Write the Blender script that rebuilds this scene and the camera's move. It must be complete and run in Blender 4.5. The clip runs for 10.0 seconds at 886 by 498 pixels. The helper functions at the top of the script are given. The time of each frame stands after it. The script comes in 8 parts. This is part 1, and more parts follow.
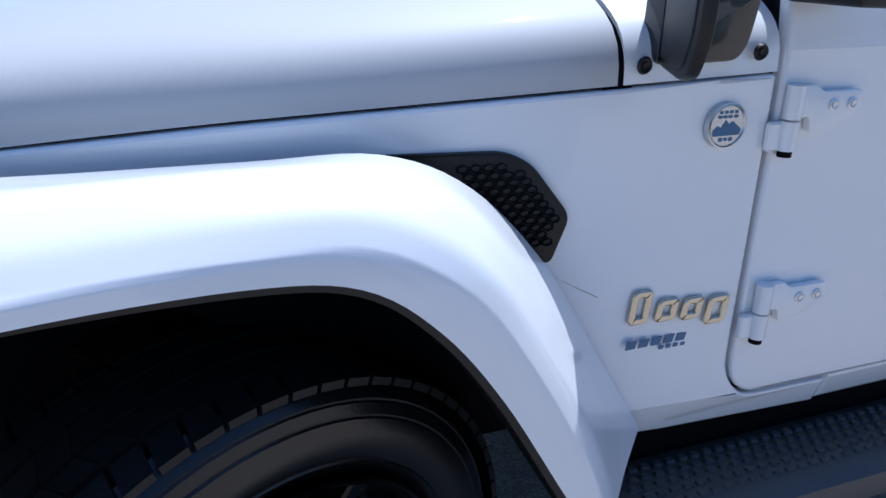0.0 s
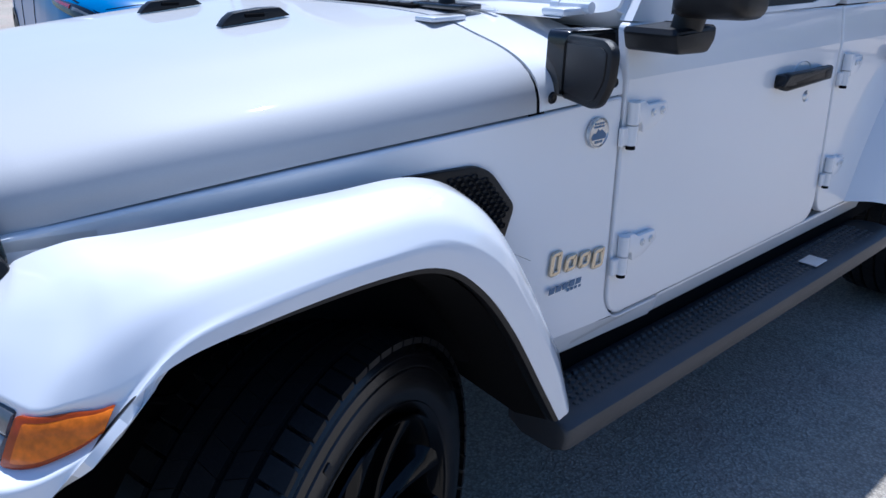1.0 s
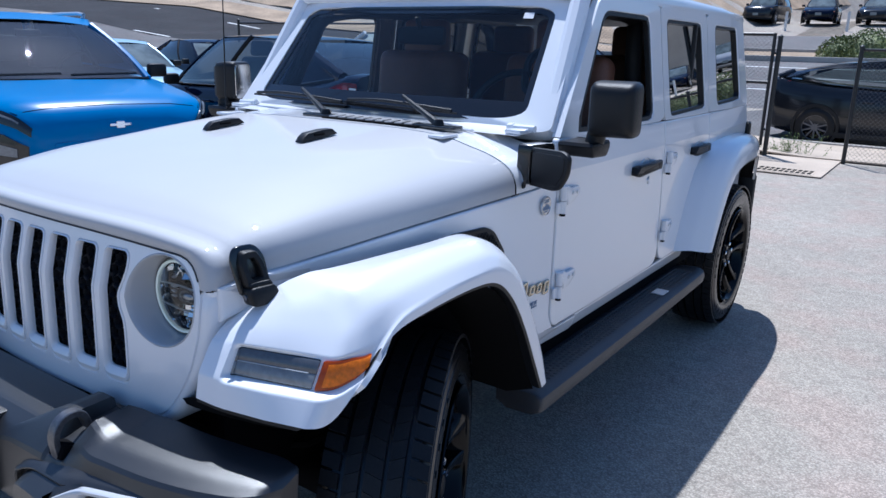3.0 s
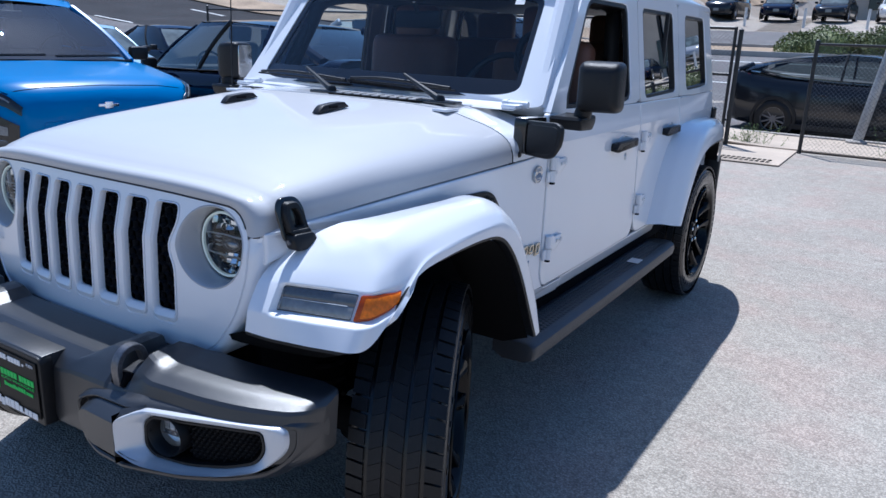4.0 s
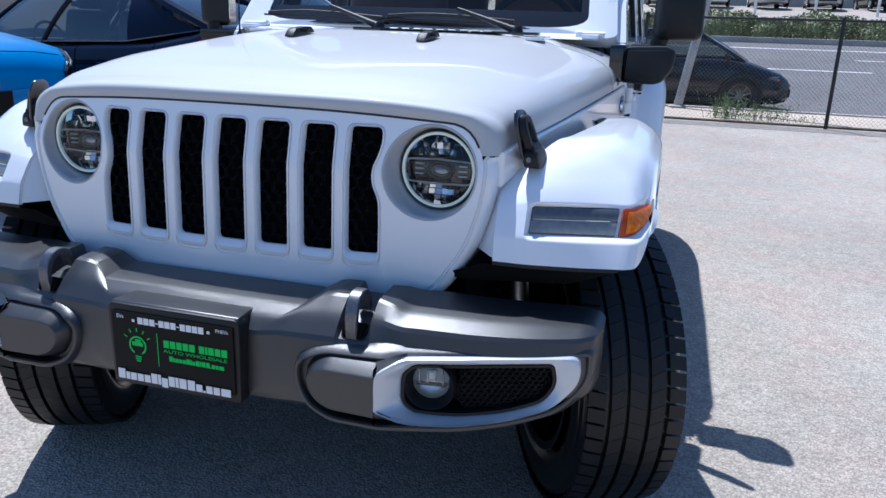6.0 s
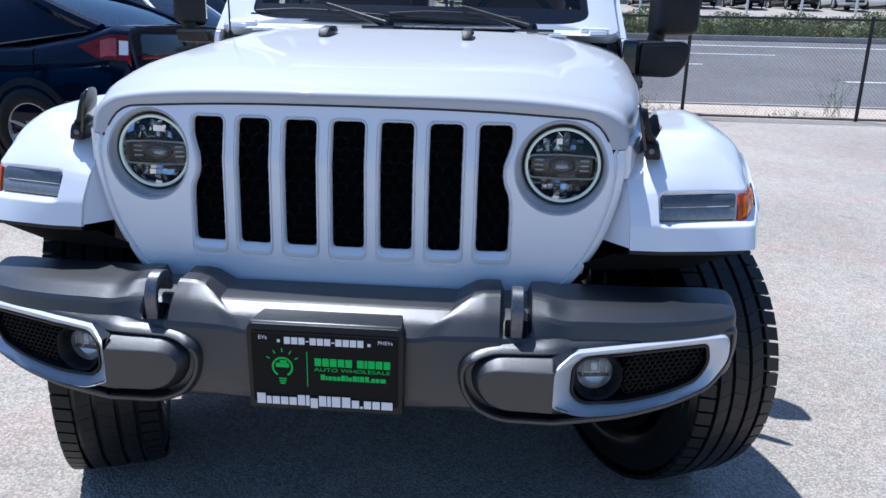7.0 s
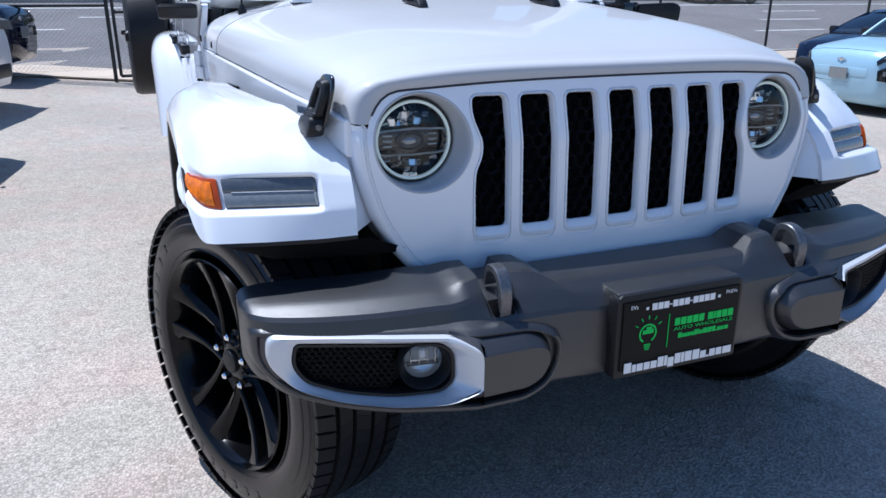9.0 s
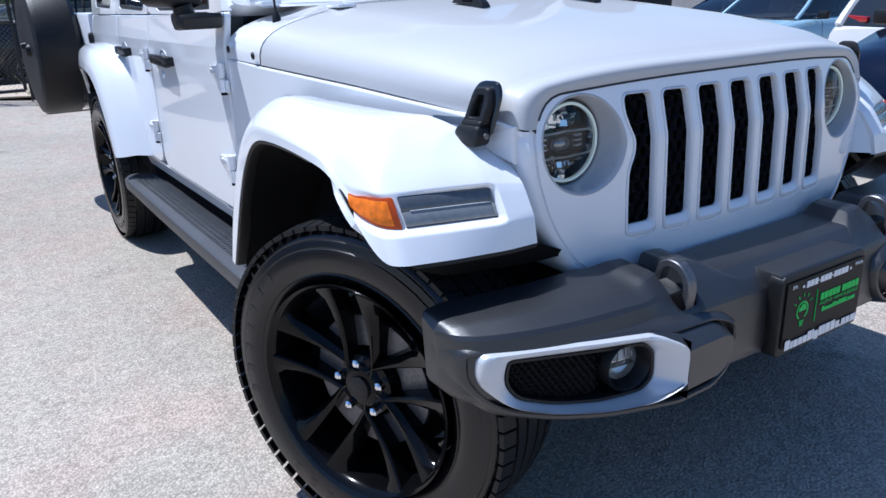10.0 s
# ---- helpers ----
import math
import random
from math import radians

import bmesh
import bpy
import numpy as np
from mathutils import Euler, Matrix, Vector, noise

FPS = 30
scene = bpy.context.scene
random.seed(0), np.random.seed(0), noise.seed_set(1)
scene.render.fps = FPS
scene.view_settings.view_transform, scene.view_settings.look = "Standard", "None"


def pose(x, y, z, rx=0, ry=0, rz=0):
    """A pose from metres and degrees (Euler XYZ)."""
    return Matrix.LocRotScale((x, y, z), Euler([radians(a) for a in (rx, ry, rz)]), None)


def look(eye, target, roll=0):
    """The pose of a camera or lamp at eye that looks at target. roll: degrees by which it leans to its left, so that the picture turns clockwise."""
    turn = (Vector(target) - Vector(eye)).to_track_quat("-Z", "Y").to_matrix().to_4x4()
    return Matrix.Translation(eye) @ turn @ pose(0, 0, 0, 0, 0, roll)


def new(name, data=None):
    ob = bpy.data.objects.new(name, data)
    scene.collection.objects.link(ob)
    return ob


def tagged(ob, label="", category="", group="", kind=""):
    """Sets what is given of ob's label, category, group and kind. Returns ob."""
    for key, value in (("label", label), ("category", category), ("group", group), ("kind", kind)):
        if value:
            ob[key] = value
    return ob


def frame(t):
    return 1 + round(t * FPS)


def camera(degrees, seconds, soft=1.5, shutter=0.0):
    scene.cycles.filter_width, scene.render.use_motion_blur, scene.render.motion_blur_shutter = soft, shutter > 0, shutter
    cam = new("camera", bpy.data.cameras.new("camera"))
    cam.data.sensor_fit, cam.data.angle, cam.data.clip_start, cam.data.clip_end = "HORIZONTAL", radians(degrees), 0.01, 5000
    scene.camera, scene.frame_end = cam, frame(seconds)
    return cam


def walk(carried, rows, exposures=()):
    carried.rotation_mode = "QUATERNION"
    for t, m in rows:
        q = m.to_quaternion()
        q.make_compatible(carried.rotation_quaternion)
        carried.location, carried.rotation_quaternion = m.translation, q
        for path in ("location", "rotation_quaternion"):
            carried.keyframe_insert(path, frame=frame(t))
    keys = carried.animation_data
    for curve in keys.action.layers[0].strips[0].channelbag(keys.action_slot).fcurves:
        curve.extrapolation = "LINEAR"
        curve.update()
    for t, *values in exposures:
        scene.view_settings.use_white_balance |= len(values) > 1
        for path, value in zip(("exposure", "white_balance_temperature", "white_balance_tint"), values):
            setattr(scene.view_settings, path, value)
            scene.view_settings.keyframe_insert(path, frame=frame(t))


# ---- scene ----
cam = camera(62.0, 10.0)
PATH = [
    (0, (1.564, 0.136, 1.253), (-0.174, 0.768, 0.492), 0.5),
    (0.5, (1.596, -0.095, 1.318), (0.046, 0.882, 0.518), -0.0),
    (1, (1.662, -0.358, 1.369), (0.268, 0.863, 0.617), 0.2),
    (1.5, (1.678, -0.599, 1.413), (0.4, 0.773, 0.716), 0.6),
    (2, (1.732, -0.921, 1.449), (0.532, 0.558, 0.839), 1.0),
    (2.5, (1.77, -1.074, 1.458), (0.63, 0.478, 0.921), 1.2),
    (2.7, (1.79, -1.136, 1.479), (0.669, 0.435, 0.954), 1.3),
    (3.8, (1.843, -1.462, 1.535), (0.809, 0.16, 0.985), 2.4),
    (4, (1.847, -1.505, 1.473), (0.834, 0.131, 0.926), 2.4),
    (4.5, (1.795, -1.556, 1.308), (0.842, 0.11, 0.745), 2.7),
    (5, (1.557, -1.665, 1.275), (0.701, 0.052, 0.708), 2.5),
    (5.5, (1.291, -1.719, 1.246), (0.564, 0.059, 0.685), 2.2),
    (6, (0.928, -1.826, 1.251), (0.393, 0.017, 0.69), 2.0),
    (6.2, (0.802, -1.889, 1.24), (0.335, -0.029, 0.675), 2.0),
    (7.3, (0.141, -1.949, 1.23), (0.143, -0.026, 0.679), 1.1),
    (7.5, (0.012, -1.962, 1.223), (0.11, -0.042, 0.674), 1.0),
    (8, (-0.299, -2.002, 1.226), (-0.019, -0.102, 0.669), 0.5),
    (8.5, (-0.625, -1.87, 1.181), (-0.134, -0.019, 0.603), 0.1),
    (9, (-0.976, -1.747, 1.235), (-0.277, 0.016, 0.603), -0.2),
    (9.5, (-1.318, -1.651, 1.273), (-0.436, 0.024, 0.629), -1.2),
    (10, (-1.509, -1.429, 1.26), (-0.486, 0.163, 0.611), -2.1),
]
walk(cam, [(t, look(eye, target, roll)) for t, eye, target, roll in PATH], [(0, 0.29, 4820, 10), (0.8, 0.27, 4820, 10), (1.5, 0.15, 4820, 10), (2.5, 0.15, 4820, 10), (5, 0.21, 4820, 10), (7.5, 0.35, 4870, 10), (10, 0.25, 4870, 10)])

# ---- light ----
world = bpy.data.worlds.new("sky")
scene.world = world
world.use_nodes = True
SUN_DIR = Vector((-0.30, 0.33, 1.0)).normalized()      # towards the sun
_nt = world.node_tree
_sky = _nt.nodes.new("ShaderNodeTexSky")
_sky.sky_type, _sky.sun_disc = "NISHITA", False
_sky.sun_elevation = math.asin(SUN_DIR.z)
_sky.sun_rotation = math.atan2(SUN_DIR.x, SUN_DIR.y)
_sky.air_density, _sky.dust_density, _sky.ozone_density = 1.2, 0.9, 3.5
_nt.nodes["Background"].inputs[1].default_value = 0.086
_nt.links.new(_sky.outputs[0], _nt.nodes["Background"].inputs[0])
sun = new("sun", bpy.data.lights.new("sun", "SUN"))
sun.data.energy, sun.data.angle, sun.data.color = 5.0, radians(0.53), (1.0, 0.865, 0.70)
sun.matrix_world = look((0, 0, 30), Vector((0, 0, 30)) - SUN_DIR)

# ---- materials ----


def material(name, rgb, rough=0.5, metal=0.0, coat=0.0, grain=0.0, grain_size=200.0, stain=0.0, stain_size=3.0, bump=0.0, bump_size=300.0, spec=0.5):
    """A principled surface whose colour varies at two scales (fine grain, broad stains) over a fine relief."""
    m = bpy.data.materials.new(name)
    m.use_nodes = True
    t, b = m.node_tree, m.node_tree.nodes["Principled BSDF"]
    b.inputs["Roughness"].default_value, b.inputs["Metallic"].default_value = rough, metal
    b.inputs["Coat Weight"].default_value, b.inputs["Coat Roughness"].default_value = coat, 0.03
    b.inputs["Specular IOR Level"].default_value = spec
    b.inputs["Base Color"].default_value = (*rgb, 1)
    co = t.nodes.new("ShaderNodeTexCoord").outputs["Object"]

    def tex(size, detail=4):
        n = t.nodes.new("ShaderNodeTexNoise")
        n.inputs["Scale"].default_value, n.inputs["Detail"].default_value = size, detail
        t.links.new(co, n.inputs["Vector"])
        return n.outputs["Fac"]
    last = None
    for size, amount in ((grain_size, grain), (stain_size, stain)):
        if amount:
            r = t.nodes.new("ShaderNodeMapRange")
            r.inputs["From Min"].default_value, r.inputs["From Max"].default_value = 0.3, 0.7
            r.inputs["To Min"].default_value, r.inputs["To Max"].default_value = 1 - amount, 1 + amount
            t.links.new(tex(size), r.inputs["Value"])
            mul = t.nodes.new("ShaderNodeVectorMath")
            mul.operation = "MULTIPLY"
            if last is None:
                mul.inputs[0].default_value = rgb
            else:
                t.links.new(last, mul.inputs[0])
            t.links.new(r.outputs[0], mul.inputs[1])
            last = mul.outputs[0]
    if last is not None:
        t.links.new(last, b.inputs["Base Color"])
    if bump:
        bp = t.nodes.new("ShaderNodeBump")
        bp.inputs["Strength"].default_value, bp.inputs["Distance"].default_value = bump, 0.002
        t.links.new(tex(bump_size, 2), bp.inputs["Height"])
        t.links.new(bp.outputs[0], b.inputs["Normal"])
    return m


def pane(name, tint, rough=0.0, ior=1.5):
    """Thin glass: see-through with a tint, mirror-like towards grazing angles."""
    m = bpy.data.materials.new(name)
    m.use_nodes = True
    t = m.node_tree
    t.nodes.remove(t.nodes["Principled BSDF"])
    tr, gl = t.nodes.new("ShaderNodeBsdfTransparent"), t.nodes.new("ShaderNodeBsdfGlossy")
    mix, fr = t.nodes.new("ShaderNodeMixShader"), t.nodes.new("ShaderNodeFresnel")
    tr.inputs[0].default_value, gl.inputs["Roughness"].default_value, fr.inputs[0].default_value = (*tint, 1), rough, ior
    t.links.new(fr.outputs[0], mix.inputs[0])
    t.links.new(tr.outputs[0], mix.inputs[1])
    t.links.new(gl.outputs[0], mix.inputs[2])
    t.links.new(mix.outputs[0], t.nodes["Material Output"].inputs[0])
    return m


WHITE = material("white_paint", (0.85, 0.855, 0.87), 0.35, coat=1.0, stain=0.015, stain_size=2.0)
# the body's white darkened for the hood, to hold back the full sun on it
DIMMEDWHITE = material("white_paint_dimmed", (0.50, 0.497, 0.50), 0.6, coat=0.5, grain=0.02, grain_size=500, stain=0.025, stain_size=2.5)
MESHBLACK = material("mesh_black", (0.016, 0.016, 0.019), 0.30, grain=0.2, grain_size=300, spec=0.55)
RIMBLACK = material("rim_black", (0.003, 0.003, 0.0035), 0.12, stain=0.2, stain_size=8, spec=0.22)
LAMPSILVER = material("lamp_reflector", (0.86, 0.87, 0.89), 0.20, 0.15)
BRIGHT = material("bright_reflector", (0.90, 0.90, 0.91), 0.22, 0.5, coat=0.5)
# lamp bowls, greyer than the grille round them
BOWL = material("bowl_grey", (0.50, 0.50, 0.51), 0.4, coat=0.6, stain=0.02, stain_size=3)
CRYSTAL = material("projector_glass", (0.30, 0.31, 0.33), 0.05, 0.7, coat=1.0)
SEAMGREY = material("joint_grey", (0.035, 0.036, 0.040), 0.7)
SEAM = material("seam_dark", (0.004, 0.004, 0.005), 0.9, spec=0.1)
BUMPER = material("charcoal_plastic", (0.019, 0.0195, 0.0215), 0.36, spec=0.85, grain=0.15, grain_size=900, stain=0.10, stain_size=6, bump=0.15, bump_size=1400)
STEPGREY = material("weathered_step_plastic", (0.042, 0.043, 0.047), 0.48, spec=0.6, grain=0.2, grain_size=500, stain=0.15, stain_size=5, bump=0.2, bump_size=900)
BLACK = material("black_plastic", (0.009, 0.009, 0.010), 0.42, spec=0.35, grain=0.2, grain_size=700, bump=0.25, bump_size=1200)
GLOSSBLACK = material("gloss_black", (0.008, 0.008, 0.009), 0.18, coat=0.6, stain=0.2, stain_size=8)
LINER = material("liner_felt", (0.007, 0.007, 0.0075), 0.95, spec=0.1, grain=0.3, grain_size=300, bump=0.4, bump_size=400)
RUBBER = material("rubber", (0.010, 0.010, 0.0108), 0.44, spec=0.32, grain=0.25, grain_size=150, stain=0.25, stain_size=9, bump=0.3, bump_size=500)
SIDEWALL = material("dressed_sidewall", (0.006, 0.006, 0.0068), 0.26, spec=0.5, grain=0.25, grain_size=120, stain=0.2, stain_size=7, bump=0.12, bump_size=260)
CHROME = material("chrome", (0.85, 0.86, 0.88), 0.08, 1.0)
SILVER = material("satin_silver", (0.76, 0.77, 0.79), 0.34, 0.75, grain=0.06, grain_size=900)
BEZELPAINT = material("silver_paint", (0.62, 0.63, 0.65), 0.32, 0.25, coat=0.4, grain=0.05, grain_size=900)
DARKSTEEL = material("dark_steel", (0.16, 0.16, 0.17), 0.38, 0.8, grain=0.2, grain_size=120)
STEEL = material("steel", (0.35, 0.35, 0.36), 0.4, 1.0, grain=0.15, grain_size=80)
GLASS = pane("window_glass", (0.80, 0.85, 0.83))
DARKGLASS = pane("privacy_glass", (0.014, 0.016, 0.018))
LENS = pane("clear_lens", (0.92, 0.94, 0.95))
SMOKE = material("smoked_lens", (0.085, 0.092, 0.105), 0.16, coat=0.8, grain=0.12, grain_size=90)
PALELENS = material("grey_lens", (0.20, 0.21, 0.215), 0.18, coat=0.8, grain=0.15, grain_size=70)
AMBERRIM = material("amber_rim", (0.38, 0.055, 0.002), 0.15, spec=0.4, grain=0.15, grain_size=90)
GUIDE = material("light_guide", (0.42, 0.45, 0.48), 0.2, coat=0.6)
AMBER = material("amber_lens", (0.74, 0.175, 0.003), 0.12, spec=0.35, grain=0.25, grain_size=90)
REDLENS = material("red_lens", (0.35, 0.008, 0.012), 0.12, coat=1.0, stain=0.3, stain_size=14)
LEATHER = material("tan_leather", (0.17, 0.075, 0.042), 0.5, grain=0.2, grain_size=220, stain=0.15, stain_size=6, bump=0.3, bump_size=350)
DASH = material("dash_plastic", (0.02, 0.02, 0.022), 0.55, grain=0.2, grain_size=400, bump=0.3, bump_size=600)
PLATE_BLACK = material("sign_black", (0.005, 0.005, 0.005), 0.45, spec=0.15)
INK_WHITE = material("ink_white", (0.80, 0.80, 0.80), 0.5)
INK_GREEN = material("ink_green", (0.03, 0.55, 0.06), 0.5)
BADGE_BLUE = material("badge_blue", (0.05, 0.13, 0.26), 0.3)
BADGE_SILVER = material("badge_silver", (0.55, 0.57, 0.60), 0.25, 0.9)
BADGE_GOLD = material("badge_champagne", (0.55, 0.50, 0.40), 0.25, 0.9)
HALO = material("halo_ring", (0.72, 0.76, 0.66), 0.3)
_b = HALO.node_tree.nodes["Principled BSDF"]
_b.inputs["Emission Color"].default_value, _b.inputs["Emission Strength"].default_value = (0.95, 1.0, 0.85, 1), 0.12

# ---- mesh helpers ----


def catmull(rows, steps):
    """Smooth rows of points: Catmull-Rom between consecutive rows."""
    rows = [[Vector(p) for p in r] for r in rows]
    n, out = len(rows), []
    for i in range(n - 1):
        a, b, c, d = rows[max(i - 1, 0)], rows[i], rows[i + 1], rows[min(i + 2, n - 1)]
        for s in range(steps):
            t = s / steps
            out.append([0.5 * (2 * q + (r - p) * t + (2 * p - 5 * q + 4 * r - w) * t * t + (3 * q - p - 3 * r + w) * t ** 3)
                        for p, q, r, w in zip(a, b, c, d)])
    out.append(rows[-1])
    return out


def curve_pts(pts, steps, closed=False):
    if closed:
        pts = [pts[-1], *pts, pts[0], pts[1]]
        return [r[0] for r in catmull([[p] for p in pts], steps)][steps:-2 * steps] if steps else pts
    return [r[0] for r in catmull([[p] for p in pts], steps)]


def fill2d(loops):
    """Flat triangulated area inside the first of several closed 2-D loops, with the others as holes; lies at z = 0."""
    cu = bpy.data.curves.new("area", "CURVE")
    cu.dimensions, cu.fill_mode = "2D", "BOTH"
    for lp in loops:
        sp = cu.splines.new("POLY")
        sp.points.add(len(lp) - 1)
        for q, p in zip(sp.points, lp):
            q.co = (p[0], p[1], 0, 1)
        sp.use_cyclic_u = True
    ob = bpy.data.objects.new("area", cu)
    me = bpy.data.meshes.new_from_object(ob)
    bpy.data.objects.remove(ob)
    bpy.data.curves.remove(cu)
    bm = bmesh.new()
    bm.from_mesh(me)
    bpy.data.meshes.remove(me)
    bmesh.ops.remove_doubles(bm, verts=bm.verts, dist=1e-6)
    return bm


def grid_mesh(rows, close_u=False, close_v=False):
    bm = bmesh.new()
    vs = [[bm.verts.new(p) for p in r] for r in rows]
    nu, nv = len(rows), len(rows[0])
    for i in range(nu if close_u else nu - 1):
        for j in range(nv if close_v else nv - 1):
            q = [vs[i][j], vs[(i + 1) % nu][j], vs[(i + 1) % nu][(j + 1) % nv], vs[i][(j + 1) % nv]]
            q = list(dict.fromkeys(q))
            if len(q) > 2:
                try:
                    bm.faces.new(q)
                except ValueError:
                    pass
    bmesh.ops.remove_doubles(bm, verts=bm.verts, dist=1e-5)
    bmesh.ops.recalc_face_normals(bm, faces=bm.faces)
    return bm


def thicken(bm, d):
    """Give a sheet a thickness d against its normals."""
    bmesh.ops.recalc_face_normals(bm, faces=bm.faces)
    bmesh.ops.solidify(bm, geom=bm.faces[:], thickness=d)
    return bm


def box(sx, sy, sz, at=(0, 0, 0), bevel=0.0, seg=2, rot=None):
    bm = bmesh.new()
    bmesh.ops.create_cube(bm, size=1.0, matrix=Matrix.Translation(at) @ (rot or Matrix()) @ Matrix.Diagonal((sx, sy, sz, 1)))
    if bevel:
        bmesh.ops.bevel(bm, geom=bm.edges[:], offset=bevel, segments=seg, affect="EDGES", profile=0.5)
    return bm


def prism(outline, depth, to_world, bevel=0.0, seg=2):
    """Extrude a 2-D outline by depth; to_world maps (a, b, depth) to a place."""
    bm = bmesh.new()
    lo = [bm.verts.new((a, b, 0)) for a, b in outline]
    f = bm.faces.new(lo)
    r = bmesh.ops.extrude_face_region(bm, geom=[f])
    for v in r["geom"]:
        if isinstance(v, bmesh.types.BMVert):
            v.co.z = depth
    bmesh.ops.recalc_face_normals(bm, faces=bm.faces)
    if bevel:
        es = [e for e in bm.edges if e.calc_face_angle(0) > 0.5]
        bmesh.ops.bevel(bm, geom=es, offset=bevel, segments=seg, affect="EDGES", profile=0.5)
    for v in bm.verts:
        v.co = Vector(to_world(*v.co))
    bmesh.ops.recalc_face_normals(bm, faces=bm.faces)
    return bm


def lathe(profile, n=48, axis="x"):
    """Revolve (along, radius) pairs round an axis through the origin."""
    rows = []
    for i in range(n):
        c, s = math.cos(2 * math.pi * i / n), math.sin(2 * math.pi * i / n)
        rows.append([(a, r * c, r * s) if axis == "x" else (r * c, a, r * s) if axis == "y" else (r * c, r * s, a) for a, r in profile])
    return grid_mesh(rows, close_u=True)


def tube(pts, r, n=8, caps=True):
    pts = [Vector(p) for p in pts]
    rows = []
    for i, p in enumerate(pts):
        d = (pts[min(i + 1, len(pts) - 1)] - pts[max(i - 1, 0)]).normalized()
        a = d.cross(Vector((0, 0, 1)) if abs(d.z) < 0.9 else Vector((1, 0, 0))).normalized()
        b = d.cross(a)
        rr = r[i] if isinstance(r, (list, tuple)) else r
        rows.append([p + rr * (math.cos(2 * math.pi * k / n) * a + math.sin(2 * math.pi * k / n) * b) for k in range(n)])
    bm = grid_mesh(rows, close_v=True)
    if caps:
        bmesh.ops.holes_fill(bm, edges=[e for e in bm.edges if e.is_boundary], sides=n)
    return bm


def join(*parts):
    """One bmesh out of several."""
    out = bmesh.new()
    for p in parts:
        me = bpy.data.meshes.new("tmp")
        p.to_mesh(me)
        p.free()
        out.from_mesh(me)
        bpy.data.meshes.remove(me)
    return out


def moved(bm, m):
    bmesh.ops.transform(bm, matrix=m, verts=bm.verts)
    return bm


def mesh_of(name, bm, mat, sharp=35):
    me = bpy.data.meshes.new(name)
    bm.to_mesh(me)
    bm.free()
    me.materials.append(mat)
    for p in me.polygons:
        p.use_smooth = True
    me.set_sharp_from_angle(angle=radians(sharp))
    return me


def part(name, bm, mat, parent, label="", sharp=35):
    ob = new(name, mesh_of(name, bm, mat, sharp))
    ob.parent = parent
    return tagged(ob, label)


def thing(name, label, category, at=None, group="", kind=""):
    ob = new(name)
    ob.empty_display_size = 0.1
    if at is not None:
        ob.matrix_world = at
    return tagged(ob, label, category, group, kind)


def solid(name, bm, mat, label="", category="", group="", kind="", sharp=35):
    return tagged(new(name, mesh_of(name, bm, mat, sharp)), label, category, group, kind)


def lerp(x, xs, ys):
    return float(np.interp(x, xs, ys))


def rounded(poly, r, n=4):
    """Round the corners of a 2-D polygon; r a number or one per corner."""
    out, m = [], len(poly)
    for i, p in enumerate(poly):
        rr = r[i] if isinstance(r, (list, tuple)) else r
        p, a, b = Vector(p), Vector(poly[i - 1]), Vector(poly[(i + 1) % m])
        u, w = (a - p), (b - p)
        k = min(rr, 0.45 * u.length, 0.45 * w.length)
        if k < 1e-5:
            out.append(tuple(p))
            continue
        s, e = p + u.normalized() * k, p + w.normalized() * k
        for j in range(n + 1):
            t = j / n
            out.append(tuple((1 - t) ** 2 * s + 2 * t * (1 - t) * p + t * t * e))
    return out


def mirrored(bm):
    """The same, on the car's other side."""
    for v in bm.verts:
        v.co.x = -v.co.x
    bmesh.ops.reverse_faces(bm, faces=bm.faces)
    return bm

# ---- the white off-road car: front towards -y, its left side towards +x, front axle at y = 0 ----
car = thing("off_road_car", "white four-door off-road car with black trim, tailgate open, parked on asphalt", "car")


def side_x(y, z):
    """Half-width of the body side."""
    x = lerp(y, (-0.4, -0.31, -0.2, 0.17, 0.667, 0.9, 3.0, 3.4), (0.60, 0.612, 0.651, 0.715, 0.768, 0.787, 0.785, 0.755))
    x -= 0.30 * max(0.0, 0.60 - z) + 0.145 * max(0.0, z - 1.13)
    x -= 0.05 * max(0.0, z - 1.05) if y < 0.7 else 0.0
    return x


